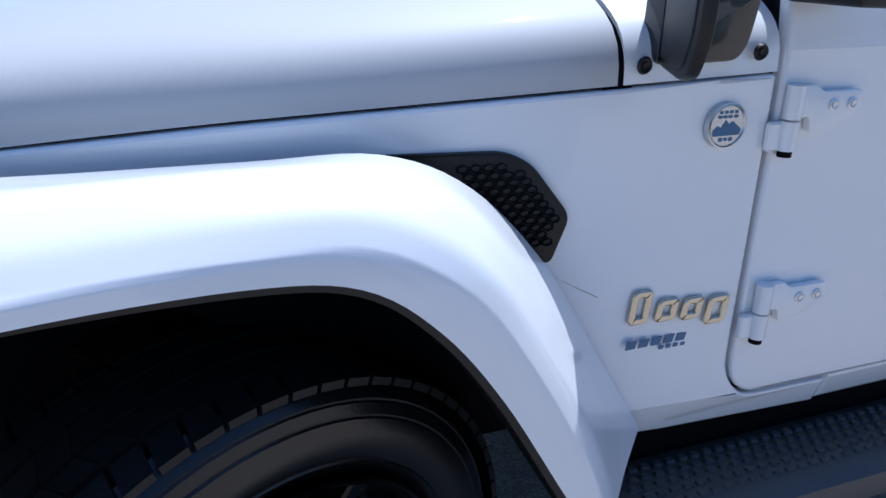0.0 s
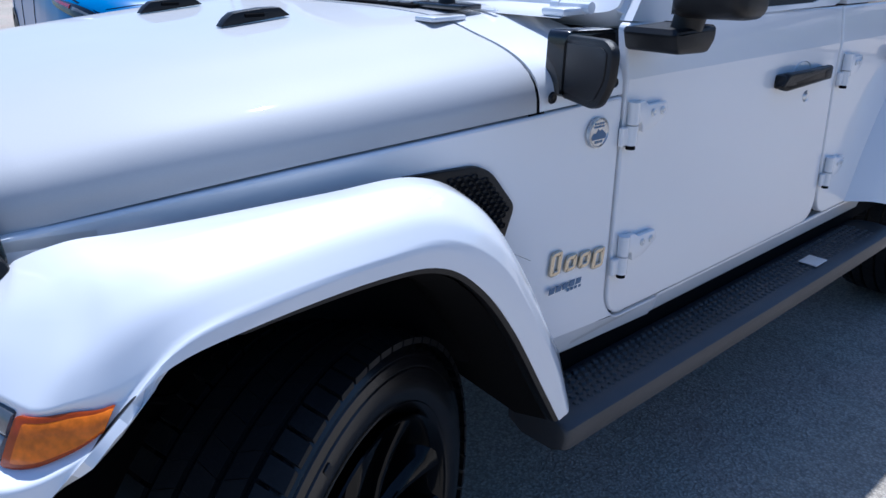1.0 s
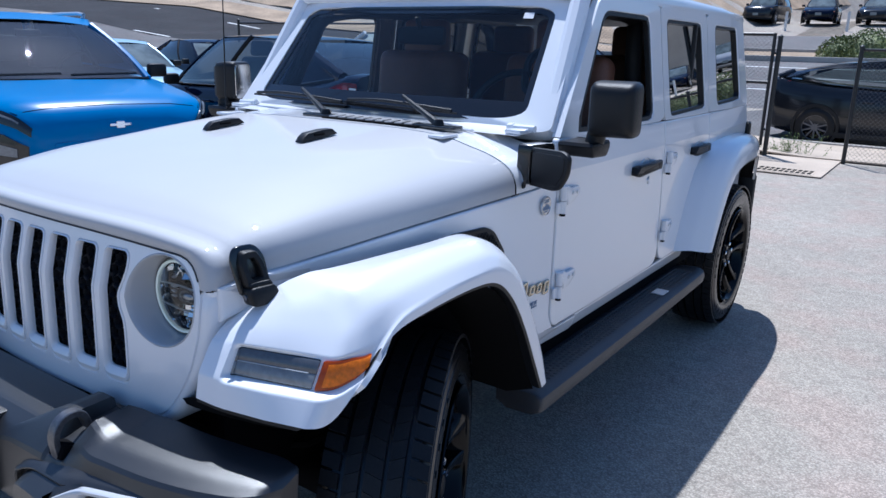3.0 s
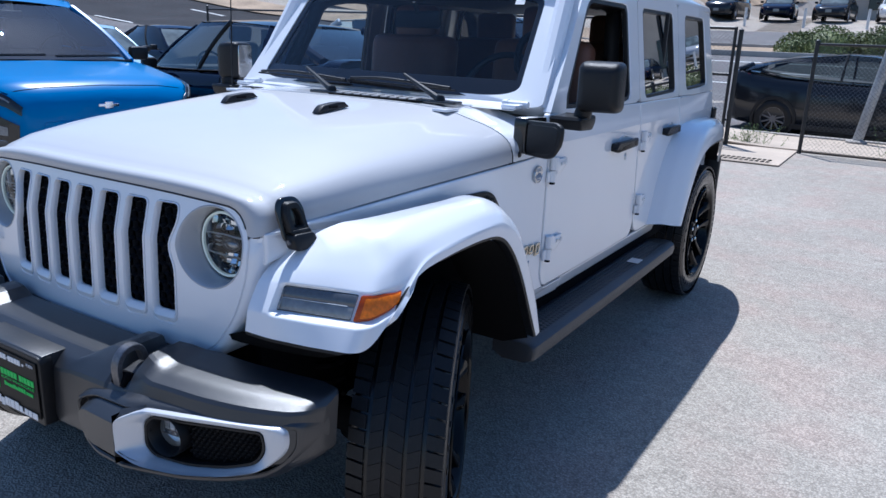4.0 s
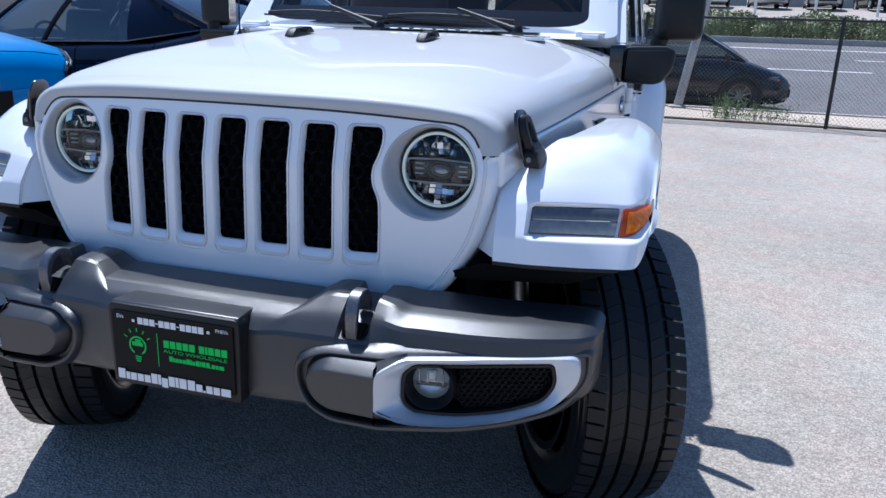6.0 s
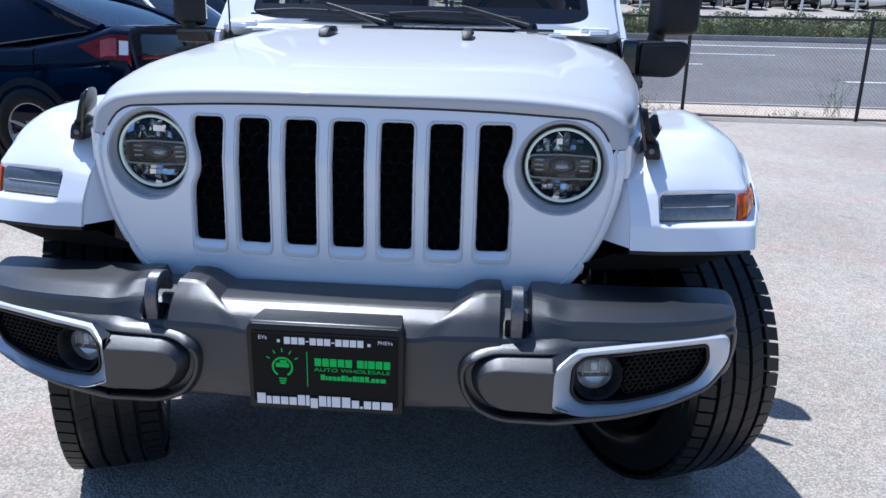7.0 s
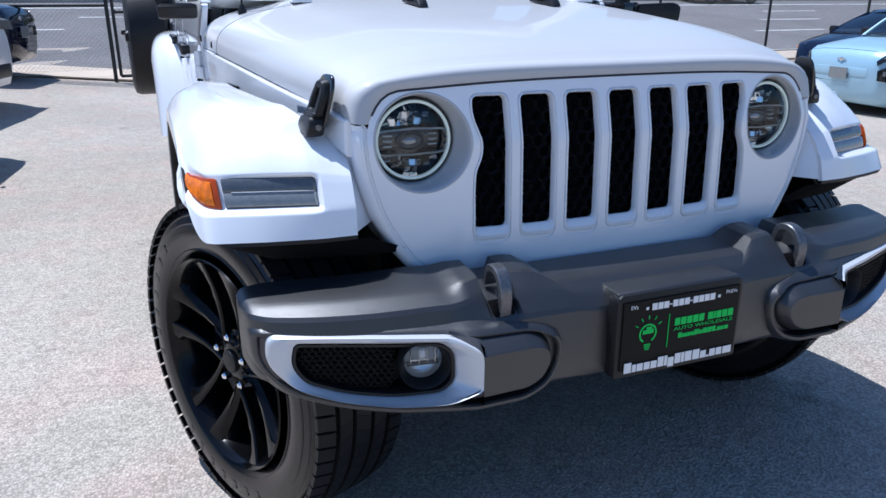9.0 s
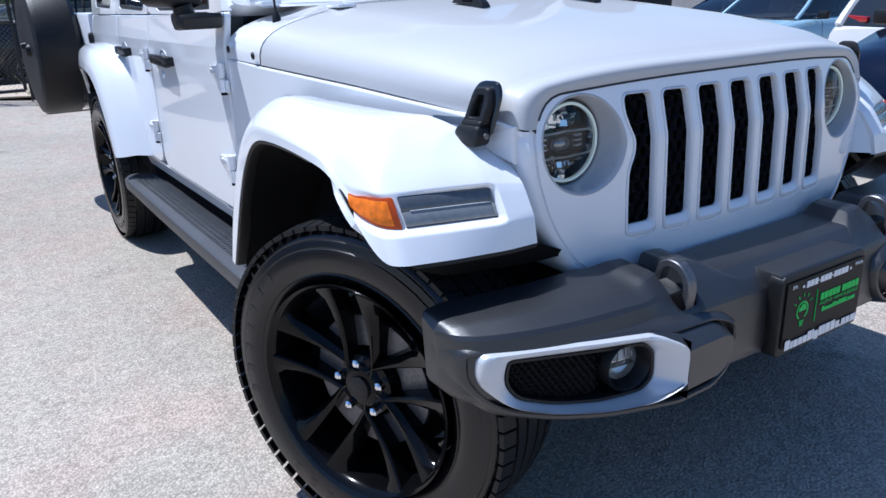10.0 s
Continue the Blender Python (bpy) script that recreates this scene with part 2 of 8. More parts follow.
def panel(outline, thick=0.02, inset=0.0, bevel=0.005, zs=(0.5, 0.55, 0.6, 0.8, 1.0, 1.13, 1.2, 1.4, 1.6), ys=(), xf=side_x):
    """A body panel from its outline in (y, z), laid on the body side."""
    bm = fill2d([outline])
    for v in bm.verts:
        v.co = Vector((0, v.co.x, v.co.y))
    for z in zs:
        bmesh.ops.bisect_plane(bm, geom=bm.verts[:] + bm.edges[:] + bm.faces[:], plane_co=(0, 0, z), plane_no=(0, 0, 1), dist=1e-4)
    for y in ys:
        bmesh.ops.bisect_plane(bm, geom=bm.verts[:] + bm.edges[:] + bm.faces[:], plane_co=(0, y, 0), plane_no=(0, 1, 0), dist=1e-4)
    bmesh.ops.recalc_face_normals(bm, faces=bm.faces)
    if sum(f.normal.x for f in bm.faces) < 0:
        bmesh.ops.reverse_faces(bm, faces=bm.faces)
    r = bmesh.ops.extrude_face_region(bm, geom=bm.faces[:])
    top = [v for v in r["geom"] if isinstance(v, bmesh.types.BMVert)]
    for v in top:
        v.co.x = thick
    bmesh.ops.recalc_face_normals(bm, faces=bm.faces)
    if bevel:
        es = [e for e in bm.edges if len(e.link_faces) == 2 and e.calc_face_angle(0) > 1.0 and all(v.co.x > thick / 2 for v in e.verts)]
        bmesh.ops.bevel(bm, geom=es, offset=bevel, segments=2, affect="EDGES", profile=0.5)
    for v in bm.verts:
        v.co.x = xf(v.co.y, v.co.z) + v.co.x - thick - inset
    return bm


def ring_panel(outer, inner, thick=0.03, inset=0.0, n=72, xf=side_x):
    """A closed border between two outlines in (y, z): a window surround."""
    cy, cz = [sum(p[k] for p in inner) / len(inner) for k in (0, 1)]

    def sample(poly):
        out = []
        for i in range(n):
            a = 2 * math.pi * i / n
            dy, dz = math.cos(a), math.sin(a)
            best = None
            for (y0, z0), (y1, z1) in zip(poly, poly[1:] + poly[:1]):
                ey, ez = y1 - y0, z1 - z0
                det = dy * -ez + dz * ey
                if abs(det) < 1e-12:
                    continue
                t = ((y0 - cy) * -ez + (z0 - cz) * ey) / det
                s = (dy * (z0 - cz) - dz * (y0 - cy)) / det
                if t > 0 and -1e-9 <= s <= 1 + 1e-9:
                    best = t if best is None else max(best, t)
            out.append((cy + dy * best, cz + dz * best))
        return out
    o, i = sample(outer), sample(inner)
    rows = []
    for (yo, zo), (yi, zi) in zip(o, i):
        row = []
        for k, d in ((0, thick), (0, 0.0), (0.5, -0.0), (0.92, 0.0), (1, 0.006), (1, thick)):
            y, z = yo + (yi - yo) * k, zo + (zi - zo) * k
            row.append((xf(y, z) - d - inset, y, z))
        rows.append(row)
    return grid_mesh(rows, close_u=True)


def both(name, make, mat, label="", sharp=7):
    """A part on each side of the car."""
    a = part(name, make(), mat, car, label, sharp)
    b = part(name, mirrored(make()), mat, car, label, sharp)
    return a, b


# hood and cowl: one swept cross-section
def hood_section(y, n=32, drop=0.0):
    w = lerp(y, (-0.350, -0.335, -0.28, -0.2, 0.17, 0.667, 0.92), (0.592, 0.606, 0.624, 0.646, 0.706, 0.760, 0.784))
    ze = lerp(y, (-0.350, -0.2, 0.17, 0.667, 0.92), (1.016, 1.035, 1.066, 1.092, 1.104))
    zt = lerp(y, (-0.350, -0.348, -0.340, -0.326, -0.300, -0.22, 0.0, 0.38, 0.667, 0.92), (1.090, 1.098, 1.106, 1.114, 1.129, 1.154, 1.188, 1.222, 1.243, 1.252))
    row = []
    for i in range(n + 1):
        a = math.pi * i / n
        c, s = math.cos(a), max(0.0, math.sin(a))
        x = w * math.copysign(abs(c) ** 0.48, c)
        z = ze + (zt - ze - 0.010) * s ** lerp(y, (-0.35, -0.2, 0.3), (0.40, 0.52, 0.68)) + 0.010 * s ** 4
        k = abs(x) / w
        u = max(0.0, min(1.0, (0.80 - k) / 0.16))
        z += 0.010 * u * u * (3 - 2 * u) * lerp(y, (-0.30, 0.0, 0.3, 0.6), (0.0, 0.25, 0.7, 1.0))
        row.append((x, y + 0.16 * x * x * lerp(y, (-0.35, 0.0), (1.0, 0.0)), z - drop))
    return row


FACE_TOP = [(0.0, 1.086), (0.20, 1.0845), (0.34, 1.080), (0.535, 1.068), (0.578, 0.998)]      # upper edge of the grille's face, one half
FACE_LOW = [(0.572, 0.912), (0.541, 0.806), (0.460, 0.688)]
_right = FACE_TOP + FACE_LOW
FACE = rounded([(-x, z) for x, z in _right[::-1]] + _right[1:], [0.06, 0.08, 0.10, 0.05, 0.075, 0.1, 0.1, 0.1, 0.1, 0.1, 0.075, 0.05, 0.10, 0.08, 0.06], 6)


def even(pts, n):
    """The same line with n + 1 points at even steps."""
    p = [Vector(q) for q in pts]
    d = [0.0]
    for a, b in zip(p, p[1:]):
        d.append(d[-1] + (b - a).length)
    return [Vector([lerp(t, d, [q[k] for q in p]) for k in range(len(p[0]))]) for t in np.linspace(0, d[-1], n + 1)]


def grille_y(x, z):
    """The grille's face, folded back above its middle."""
    return lerp(z, (0.60, 0.955, 0.965, 0.975, 1.20), (-0.3962, -0.3852, -0.3840, -0.3815, -0.3250)) + 0.16 * x * x


HOOD_LOW = 1.006      # height at which the hood's front corner ends
_top = [p for p in FACE if p[1] > HOOD_LOW]
_top = sorted(_top, key=lambda p: -p[0])
_top = [(_top[0][0] + 0.001, HOOD_LOW)] + _top + [(_top[-1][0] - 0.001, HOOD_LOW)]
hood_front = [Vector((x, grille_y(x, z), z)) for x, z in even(_top, 64)]
hood_back = even(hood_section(-0.318, 48), 64)
rows = [[Vector((p.x * 0.994, p.y + 0.014, p.z - 0.006 * min(1.0, max(0.0, (p.z - HOOD_LOW) / 0.02)))) for p in hood_front],
        [Vector((p.x * 0.996, p.y + 0.003, p.z - 0.003 * min(1.0, max(0.0, (p.z - HOOD_LOW) / 0.02)))) for p in hood_front], hood_front]
for k in range(1, 15):      # rounded nose
    a = math.pi / 2 * k / 15
    up, back = math.sin(a) ** 0.72, 1 - math.cos(a) ** 0.72
    row = []
    for i, (p, q) in enumerate(zip(hood_front, hood_back)):
        e = max(0.0, 1 - min(i, 64 - i) / 5)      # the lower corners stay level
        row.append(Vector((p.x + (q.x - p.x) * up, p.y - 0.004 * math.sin(2 * a) + (q.y - p.y) * back, p.z + (q.z - p.z) * (up * (1 - e) + back * e))))
    rows.append(row)
rows += [even(hood_section(y, 48), 64) for y in (-0.318, -0.30, -0.275, -0.25, -0.22, -0.19, -0.12, -0.05, 0.03, 0.12, 0.2, 0.28, 0.36, 0.44, 0.52, 0.58, 0.63, 0.66)]
hood = part("hood", thicken(grid_mesh(rows), 0.008), DIMMEDWHITE, car, "smooth white hood with a raised centre", sharp=60)
bm = grid_mesh([hood_section(y) for y in (0.668, 0.675, 0.69, 0.73, 0.78, 0.83, 0.875, 0.889)])
cowl = part("cowl", thicken(bm, 0.02), WHITE, car, "white cowl below the windscreen", sharp=50)
part("hood_gap", grid_mesh([hood_section(y, drop=0.008) for y in (0.64, 0.68)]), SEAM, car)


# grille panel with seven slots and two lamp bowls
FOLD = (0.955, 0.965, 0.975)


def folded(loop):
    """Add points where a closed loop crosses the fold."""
    out = []
    for p, q in zip(loop, loop[1:] + loop[:1]):
        out.append(p)
        cuts = sorted((h - p[1]) / (q[1] - p[1]) for h in FOLD if (p[1] - h) * (q[1] - h) < -1e-10)
        out += [(p[0] + (q[0] - p[0]) * t, p[1] + (q[1] - p[1]) * t) for t in cuts]
    return out


FACE = folded(FACE)
SLOTS = []
for i in range(7):
    xc = 0.106 * (i - 3)
    hw = 0.035
    if i in (0, 6):
        s = -1 if i == 0 else 1
        o = [(xc - s * hw, 0.777), (xc + s * hw, 0.777), (xc + s * hw, 0.86), (xc + s * (hw - 0.002), 0.90), (xc + s * (hw - 0.016), 0.93),
             (xc + s * (hw - 0.018), 0.965), (xc + s * (hw - 0.005), 1.0), (xc + s * hw, 1.02), (xc + s * hw, 1.052), (xc - s * hw, 1.052)]
        r = [0.012, 0.012, 0.03, 0.03, 0.03, 0.03, 0.03, 0.02, 0.012, 0.012]
    else:
        o, r = [(xc - hw, 0.777), (xc + hw, 0.777), (xc + hw, 1.052), (xc - hw, 1.052)], 0.012
    SLOTS.append(folded(rounded(o, r, 4)))
LAMP_X, LAMP_Z = 0.462, 0.964
BOWLS = [[(s * LAMP_X + 0.103 * math.cos(a), LAMP_Z + 0.103 * math.sin(a)) for a in np.linspace(0, 2 * math.pi, 49)[:-1]] for s in (-1, 1)]


def offset_loop(loop, d):
    """Move a closed 2-D loop outwards by d."""
    n = len(loop)
    area = sum(loop[i - 1][0] * loop[i][1] - loop[i][0] * loop[i - 1][1] for i in range(n))
    s = 1 if area > 0 else -1
    out = []
    for i in range(n):
        t = Vector(loop[(i + 1) % n]) - Vector(loop[i - 1])
        if t.length < 1e-9:
            out.append(loop[i])
            continue
        t.normalize()
        out.append((loop[i][0] + s * d * t.y, loop[i][1] - s * d * t.x))
    return out


def slot_loop(s, d):
    """A slot's outline widened by d, with a deeper sloping sill at its foot."""
    return [(x, z - 0.025 * d / 0.0085 if z < 0.80 else z) for x, z in offset_loop(s, d)]


def build_grille():
    outs = [slot_loop(s, 0.0085) for s in SLOTS]
    bm = fill2d([FACE, *outs, *BOWLS])
    for x in np.arange(-0.55, 0.56, 0.05):
        bmesh.ops.bisect_plane(bm, geom=bm.verts[:] + bm.edges[:] + bm.faces[:], plane_co=(x, 0, 0), plane_no=(1, 0, 0), dist=1e-4)
    for z in FOLD:
        bmesh.ops.bisect_plane(bm, geom=bm.verts[:] + bm.edges[:] + bm.faces[:], plane_co=(0, z, 0), plane_no=(0, 1, 0), dist=1e-4)
    for v in bm.verts:
        v.co = Vector((v.co.x, grille_y(v.co.x, v.co.y), v.co.y))
    pieces = [bm]
    for s in SLOTS:      # rounded lips that run back into each slot
        rows = []
        for d, back in ((0.0085, 0.0), (0.0080, 0.003), (0.0068, 0.003), (0.0060, -0.002), (0.0040, -0.0035), (0.0022, -0.0005), (0.0008, 0.004), (0.0, 0.008), (0.0, 0.014)):
            rows.append([(x, grille_y(x, z) + back, z) for x, z in slot_loop(s, d)])
        pieces.append(grid_mesh(rows, close_v=True))
    # the outer rim beyond a fine groove, below the hood's front corners
    low = [p for p in FACE if p[1] <= HOOD_LOW]
    cut = max(range(len(low)), key=lambda k: abs(low[k][0] - low[k - 1][0]) if low[k][1] > 0.95 else 0.0)
    low = low[cut:] + low[:cut]
    ends = [(math.copysign(0.5775, low[0][0]), HOOD_LOW - 0.002), (math.copysign(0.5775, low[-1][0]), HOOD_LOW - 0.002)]
    low = [ends[0]] + low + [ends[1]]
    wide = [offset_loop(low, d) for d in (0.0, 0.0015, 0.006, 0.0085, 0.015, 0.021, 0.026, 0.029, 0.030, 0.030)]
    rows = []
    for lp, back in zip(wide, (0.0, 0.005, 0.005, -0.0015, -0.0010, 0.002, 0.008, 0.018, 0.032, 0.15)):
        rise = 0.19 * max(0.0, back)
        lp = [(low[0][0] + (lp[1][0] - low[1][0]), low[0][1] + rise)] + lp[1:-1] + [(low[-1][0] + (lp[-2][0] - low[-2][0]), low[-1][1] + rise)]
        rows.append([(x, grille_y(x, z) + back, z) for x, z in lp])
    pieces.append(grid_mesh(rows))
    g = join(*pieces)
    bmesh.ops.remove_doubles(g, verts=g.verts, dist=1e-5)
    bmesh.ops.recalc_face_normals(g, faces=g.faces)
    return g


grille = part("grille", build_grille(), WHITE, car, "white grille panel with seven upright slots", sharp=32)

part("hood_seam", tube([p + Vector((0, 0.0002, -0.0012)) for p in hood_front[1:-1]], 0.0026, 6), SEAMGREY, grille, "narrow shadowed joint")

def slot_mesh(i):
    """Honeycomb insert behind one slot."""
    xs = [p[0] for p in SLOTS[i]]
    x0, x1, z0, z1 = min(xs), max(xs), 0.777, 1.052
    bm = bmesh.new()
    vs = [bm.verts.new((x, grille_y(x, z) + 0.032, z)) for x, z in ((x0 - 0.01, z0 - 0.01), (x1 + 0.01, z0 - 0.01), (x1 + 0.01, z1 + 0.01), (x0 - 0.01, z1 + 0.01))]
    bm.faces.new(vs)
    part("mesh_backing", bm, SEAM, grille)
    pieces = []
    r = 0.0165
    for j in range(12):
        for k in range(3):
            hx, hz = x0 + k * r * 1.73 + (j % 2) * r * 0.87, z0 + 0.005 + j * r * 1.5
            if hx > x1 + r or hz > z1 + r:
                continue
            rows = []
            for rad, back in ((r, 0.022), (r * 0.91, 0.016), (r * 0.86, 0.019), (r * 0.86, 0.028)):
                rows.append([(hx + rad * math.sin(a), grille_y(hx, hz) + back, hz + rad * math.cos(a)) for a in [math.pi / 3 * q for q in range(6)]])
            pieces.append(grid_mesh(rows, close_v=True))
    return join(*pieces)


for i in range(7):
    part("slot_mesh", slot_mesh(i), MESHBLACK, grille, "black honeycomb mesh", sharp=25)

def facets(radius, z0, z1, cell, depth, seed, tilt=0.35, keep=1.0):
    """Small mirror facets side by side inside a round lamp, each tipped its own way."""
    rnd, bm = random.Random(seed), bmesh.new()
    nx, nz = int(2 * radius / cell), max(1, round((z1 - z0) / cell))
    w, h = 2 * radius / nx, (z1 - z0) / nz
    for i in range(nx):
        for j in range(nz):
            x, z = -radius + w * (i + 0.5), z0 + h * (j + 0.5)
            if math.hypot(abs(x) + w * 0.35, abs(z) + h * 0.35) > radius or rnd.random() > keep:
                continue
            y, tx, tz = depth(math.hypot(x, z)), rnd.uniform(-tilt, tilt), rnd.uniform(-tilt, tilt)
            ww, hh = w * rnd.uniform(0.40, 0.49), h * rnd.uniform(0.42, 0.49)
            front = [(x + a * ww, y + a * ww * tx + b * hh * tz, z + b * hh) for a, b in ((-1, -1), (1, -1), (1, 1), (-1, 1))]
            v = [bm.verts.new(q) for q in front] + [bm.verts.new((q[0], q[1] + 0.004, q[2])) for q in front]
            bm.faces.new(v[:4])
            for k in range(4):
                bm.faces.new((v[k], v[4 + k], v[4 + (k + 1) % 4], v[(k + 1) % 4]))
    bmesh.ops.recalc_face_normals(bm, faces=bm.faces)
    return bm


for s in (-1, 1):
    cx, yb = s * LAMP_X, -0.3470
    lx = s * 0.006
    bowl = []
    for rad, back in ((0.103, 0.0), (0.1005, -0.0015), (0.098, 0.001), (0.096, 0.008), (0.092, 0.035), (0.0885, 0.060)):
        k = back / 0.060 if back > 0 else 0.0
        bowl.append([(cx + lx * k + rad * math.cos(a), grille_y(cx + rad * math.cos(a), LAMP_Z + rad * math.sin(a)) * (1 - k) + yb * k + back, LAMP_Z + rad * math.sin(a))
                     for a in np.linspace(0, 2 * math.pi, 49)[:-1]])
    part("lamp_bowl", grid_mesh(bowl, close_v=True), BOWL, grille, "satin grey recess round the headlamp")
    base = pose(cx + lx, yb + 0.048, LAMP_Z)
    lamp = part("headlight", moved(lathe([(0.015, 0.0905), (0.002, 0.0885), (-0.002, 0.086), (0.001, 0.0835), (0.012, 0.082), (0.05, 0.072), (0.075, 0.050), (0.08, 0.0)], 48, "y"), base), GLOSSBLACK, car, "round LED headlamp with chrome inside")
    part("halo", moved(lathe([(0.000, 0.0835), (-0.004, 0.0825), (-0.005, 0.080), (-0.003, 0.0775), (0.006, 0.077)], 48, "y"), base), HALO, lamp, "pale light ring")
    part("inner_ring", moved(lathe([(0.004, 0.077), (0.010, 0.0755), (0.026, 0.073)], 48, "y"), base), CHROME, lamp, "narrow chrome ring")
    # upper and lower reflectors, broken into tipped mirror facets
    for z0, z1, cell, seed in ((0.026, 0.072, 0.0135, 11), (-0.072, -0.034, 0.0145, 29)):
        part("reflector", moved(facets(0.074, z0, z1, cell, lambda r: 0.046 - 0.030 * (r / 0.075) ** 2, seed, 0.75, 0.62), base), CHROME, lamp, "faceted chrome reflector", sharp=15)
    for z, rise in ((0.0195, 0.004), (-0.028, -0.003)):      # two curved trim lines that meet at the sides
        part("divider", moved(tube(curve_pts([(-0.0745, 0.010, z * 0.55), (-0.068, 0.006, z), (-0.03, 0.004, z + rise * 0.6), (0, 0.003, z + rise), (0.03, 0.004, z + rise * 0.6), (0.068, 0.006, z), (0.0745, 0.010, z * 0.55)], 4), 0.0023, 6), base), SILVER, lamp, "thin silver trim line")
    part("projector_housing", moved(box(0.140, 0.020, 0.040, (0, 0.036, -0.004), 0.006, 2), base), GLOSSBLACK, lamp)
    for q in (-1, 1):
        for k in range(3):
            part("projector_wing", moved(box(0.020, 0.010, 0.0028, (q * 0.050, 0.022, 0.008 - 0.011 * k), 0.001, 1, Matrix.Rotation(0.2 * q, 4, "Z")), base), LAMPSILVER, lamp)
    part("projector_ring", moved(lathe([(0.016, 0.0235), (0.009, 0.0245), (0.007, 0.0225), (0.012, 0.021)], 28, "y"), base @ pose(0, 0.006, -0.004) @ Matrix.Diagonal((1.30, 1, 0.82, 1))), DARKSTEEL, lamp)
    part("projector", moved(lathe([(0.000, 0.0), (0.002, 0.010), (0.007, 0.017), (0.014, 0.021), (0.03, 0.0215)], 28, "y"), base @ pose(0, 0.006, -0.004) @ Matrix.Diagonal((1.30, 1, 0.82, 1))), CRYSTAL, lamp, "glass projector lens")
    part("lens", moved(lathe([(-0.002, 0.0775), (-0.008, 0.064), (-0.012, 0.04), (-0.0135, 0.0)], 40, "y"), base), LENS, lamp, "clear domed lens")

# dark inside behind the grille, engine bay and floor pan
part("radiator", box(0.82, 0.08, 0.34, (0, -0.20, 0.92)), SEAM, car)
part("engine_bay", box(1.0, 1.12, 0.48, (0, 0.34, 0.80), 0.02), SEAM, car)
part("inner_fender", box(1.36, 0.70, 0.03, (0, 0.47, 1.02)), SEAM, car)
part("inner_fender", box(1.16, 0.30, 0.03, (0, -0.03, 1.00)), SEAM, car)
part("floor_pan", join(box(1.50, 2.75, 0.10, (0, 2.05, 0.52), 0.02), box(0.70, 3.1, 0.14, (0, 1.9, 0.42), 0.03)), SEAM, car)
part("front_axle", tube([(-0.70, 0.02, 0.40), (0.70, 0.02, 0.40)], 0.05, 12), SEAM, car)
part("rear_axle", tube([(-0.70, 3.008, 0.40), (0.70, 3.008, 0.40)], 0.05, 12), SEAM, car)
part("differential", moved(lathe([(-0.13, 0.02), (-0.09, 0.11), (0.09, 0.11), (0.13, 0.02)], 20), pose(-0.15, 0.03, 0.40)), SEAM, car)
for s in (-1, 1):
    part("suspension_arm", tube([(s * 0.62, 0.0, 0.36), (s * 0.50, 0.5, 0.42), (s * 0.42, 0.95, 0.48)], 0.03, 10), SEAM, car)
    part("coil_spring", tube([(s * 0.52 + 0.06 * math.cos(k * 0.7), 0.02 + 0.06 * math.sin(k * 0.7), 0.46 + 0.006 * k) for k in range(60)], 0.009, 6), SEAM, car)
    part("shock_absorber", tube([(s * 0.60, 0.14, 0.38), (s * 0.55, 0.18, 0.85)], 0.03, 12), STEEL, car)
    part("frame_rail", join(box(0.10, 3.9, 0.14, (s * 0.40, 1.60, 0.54), 0.02)), SEAM, car)

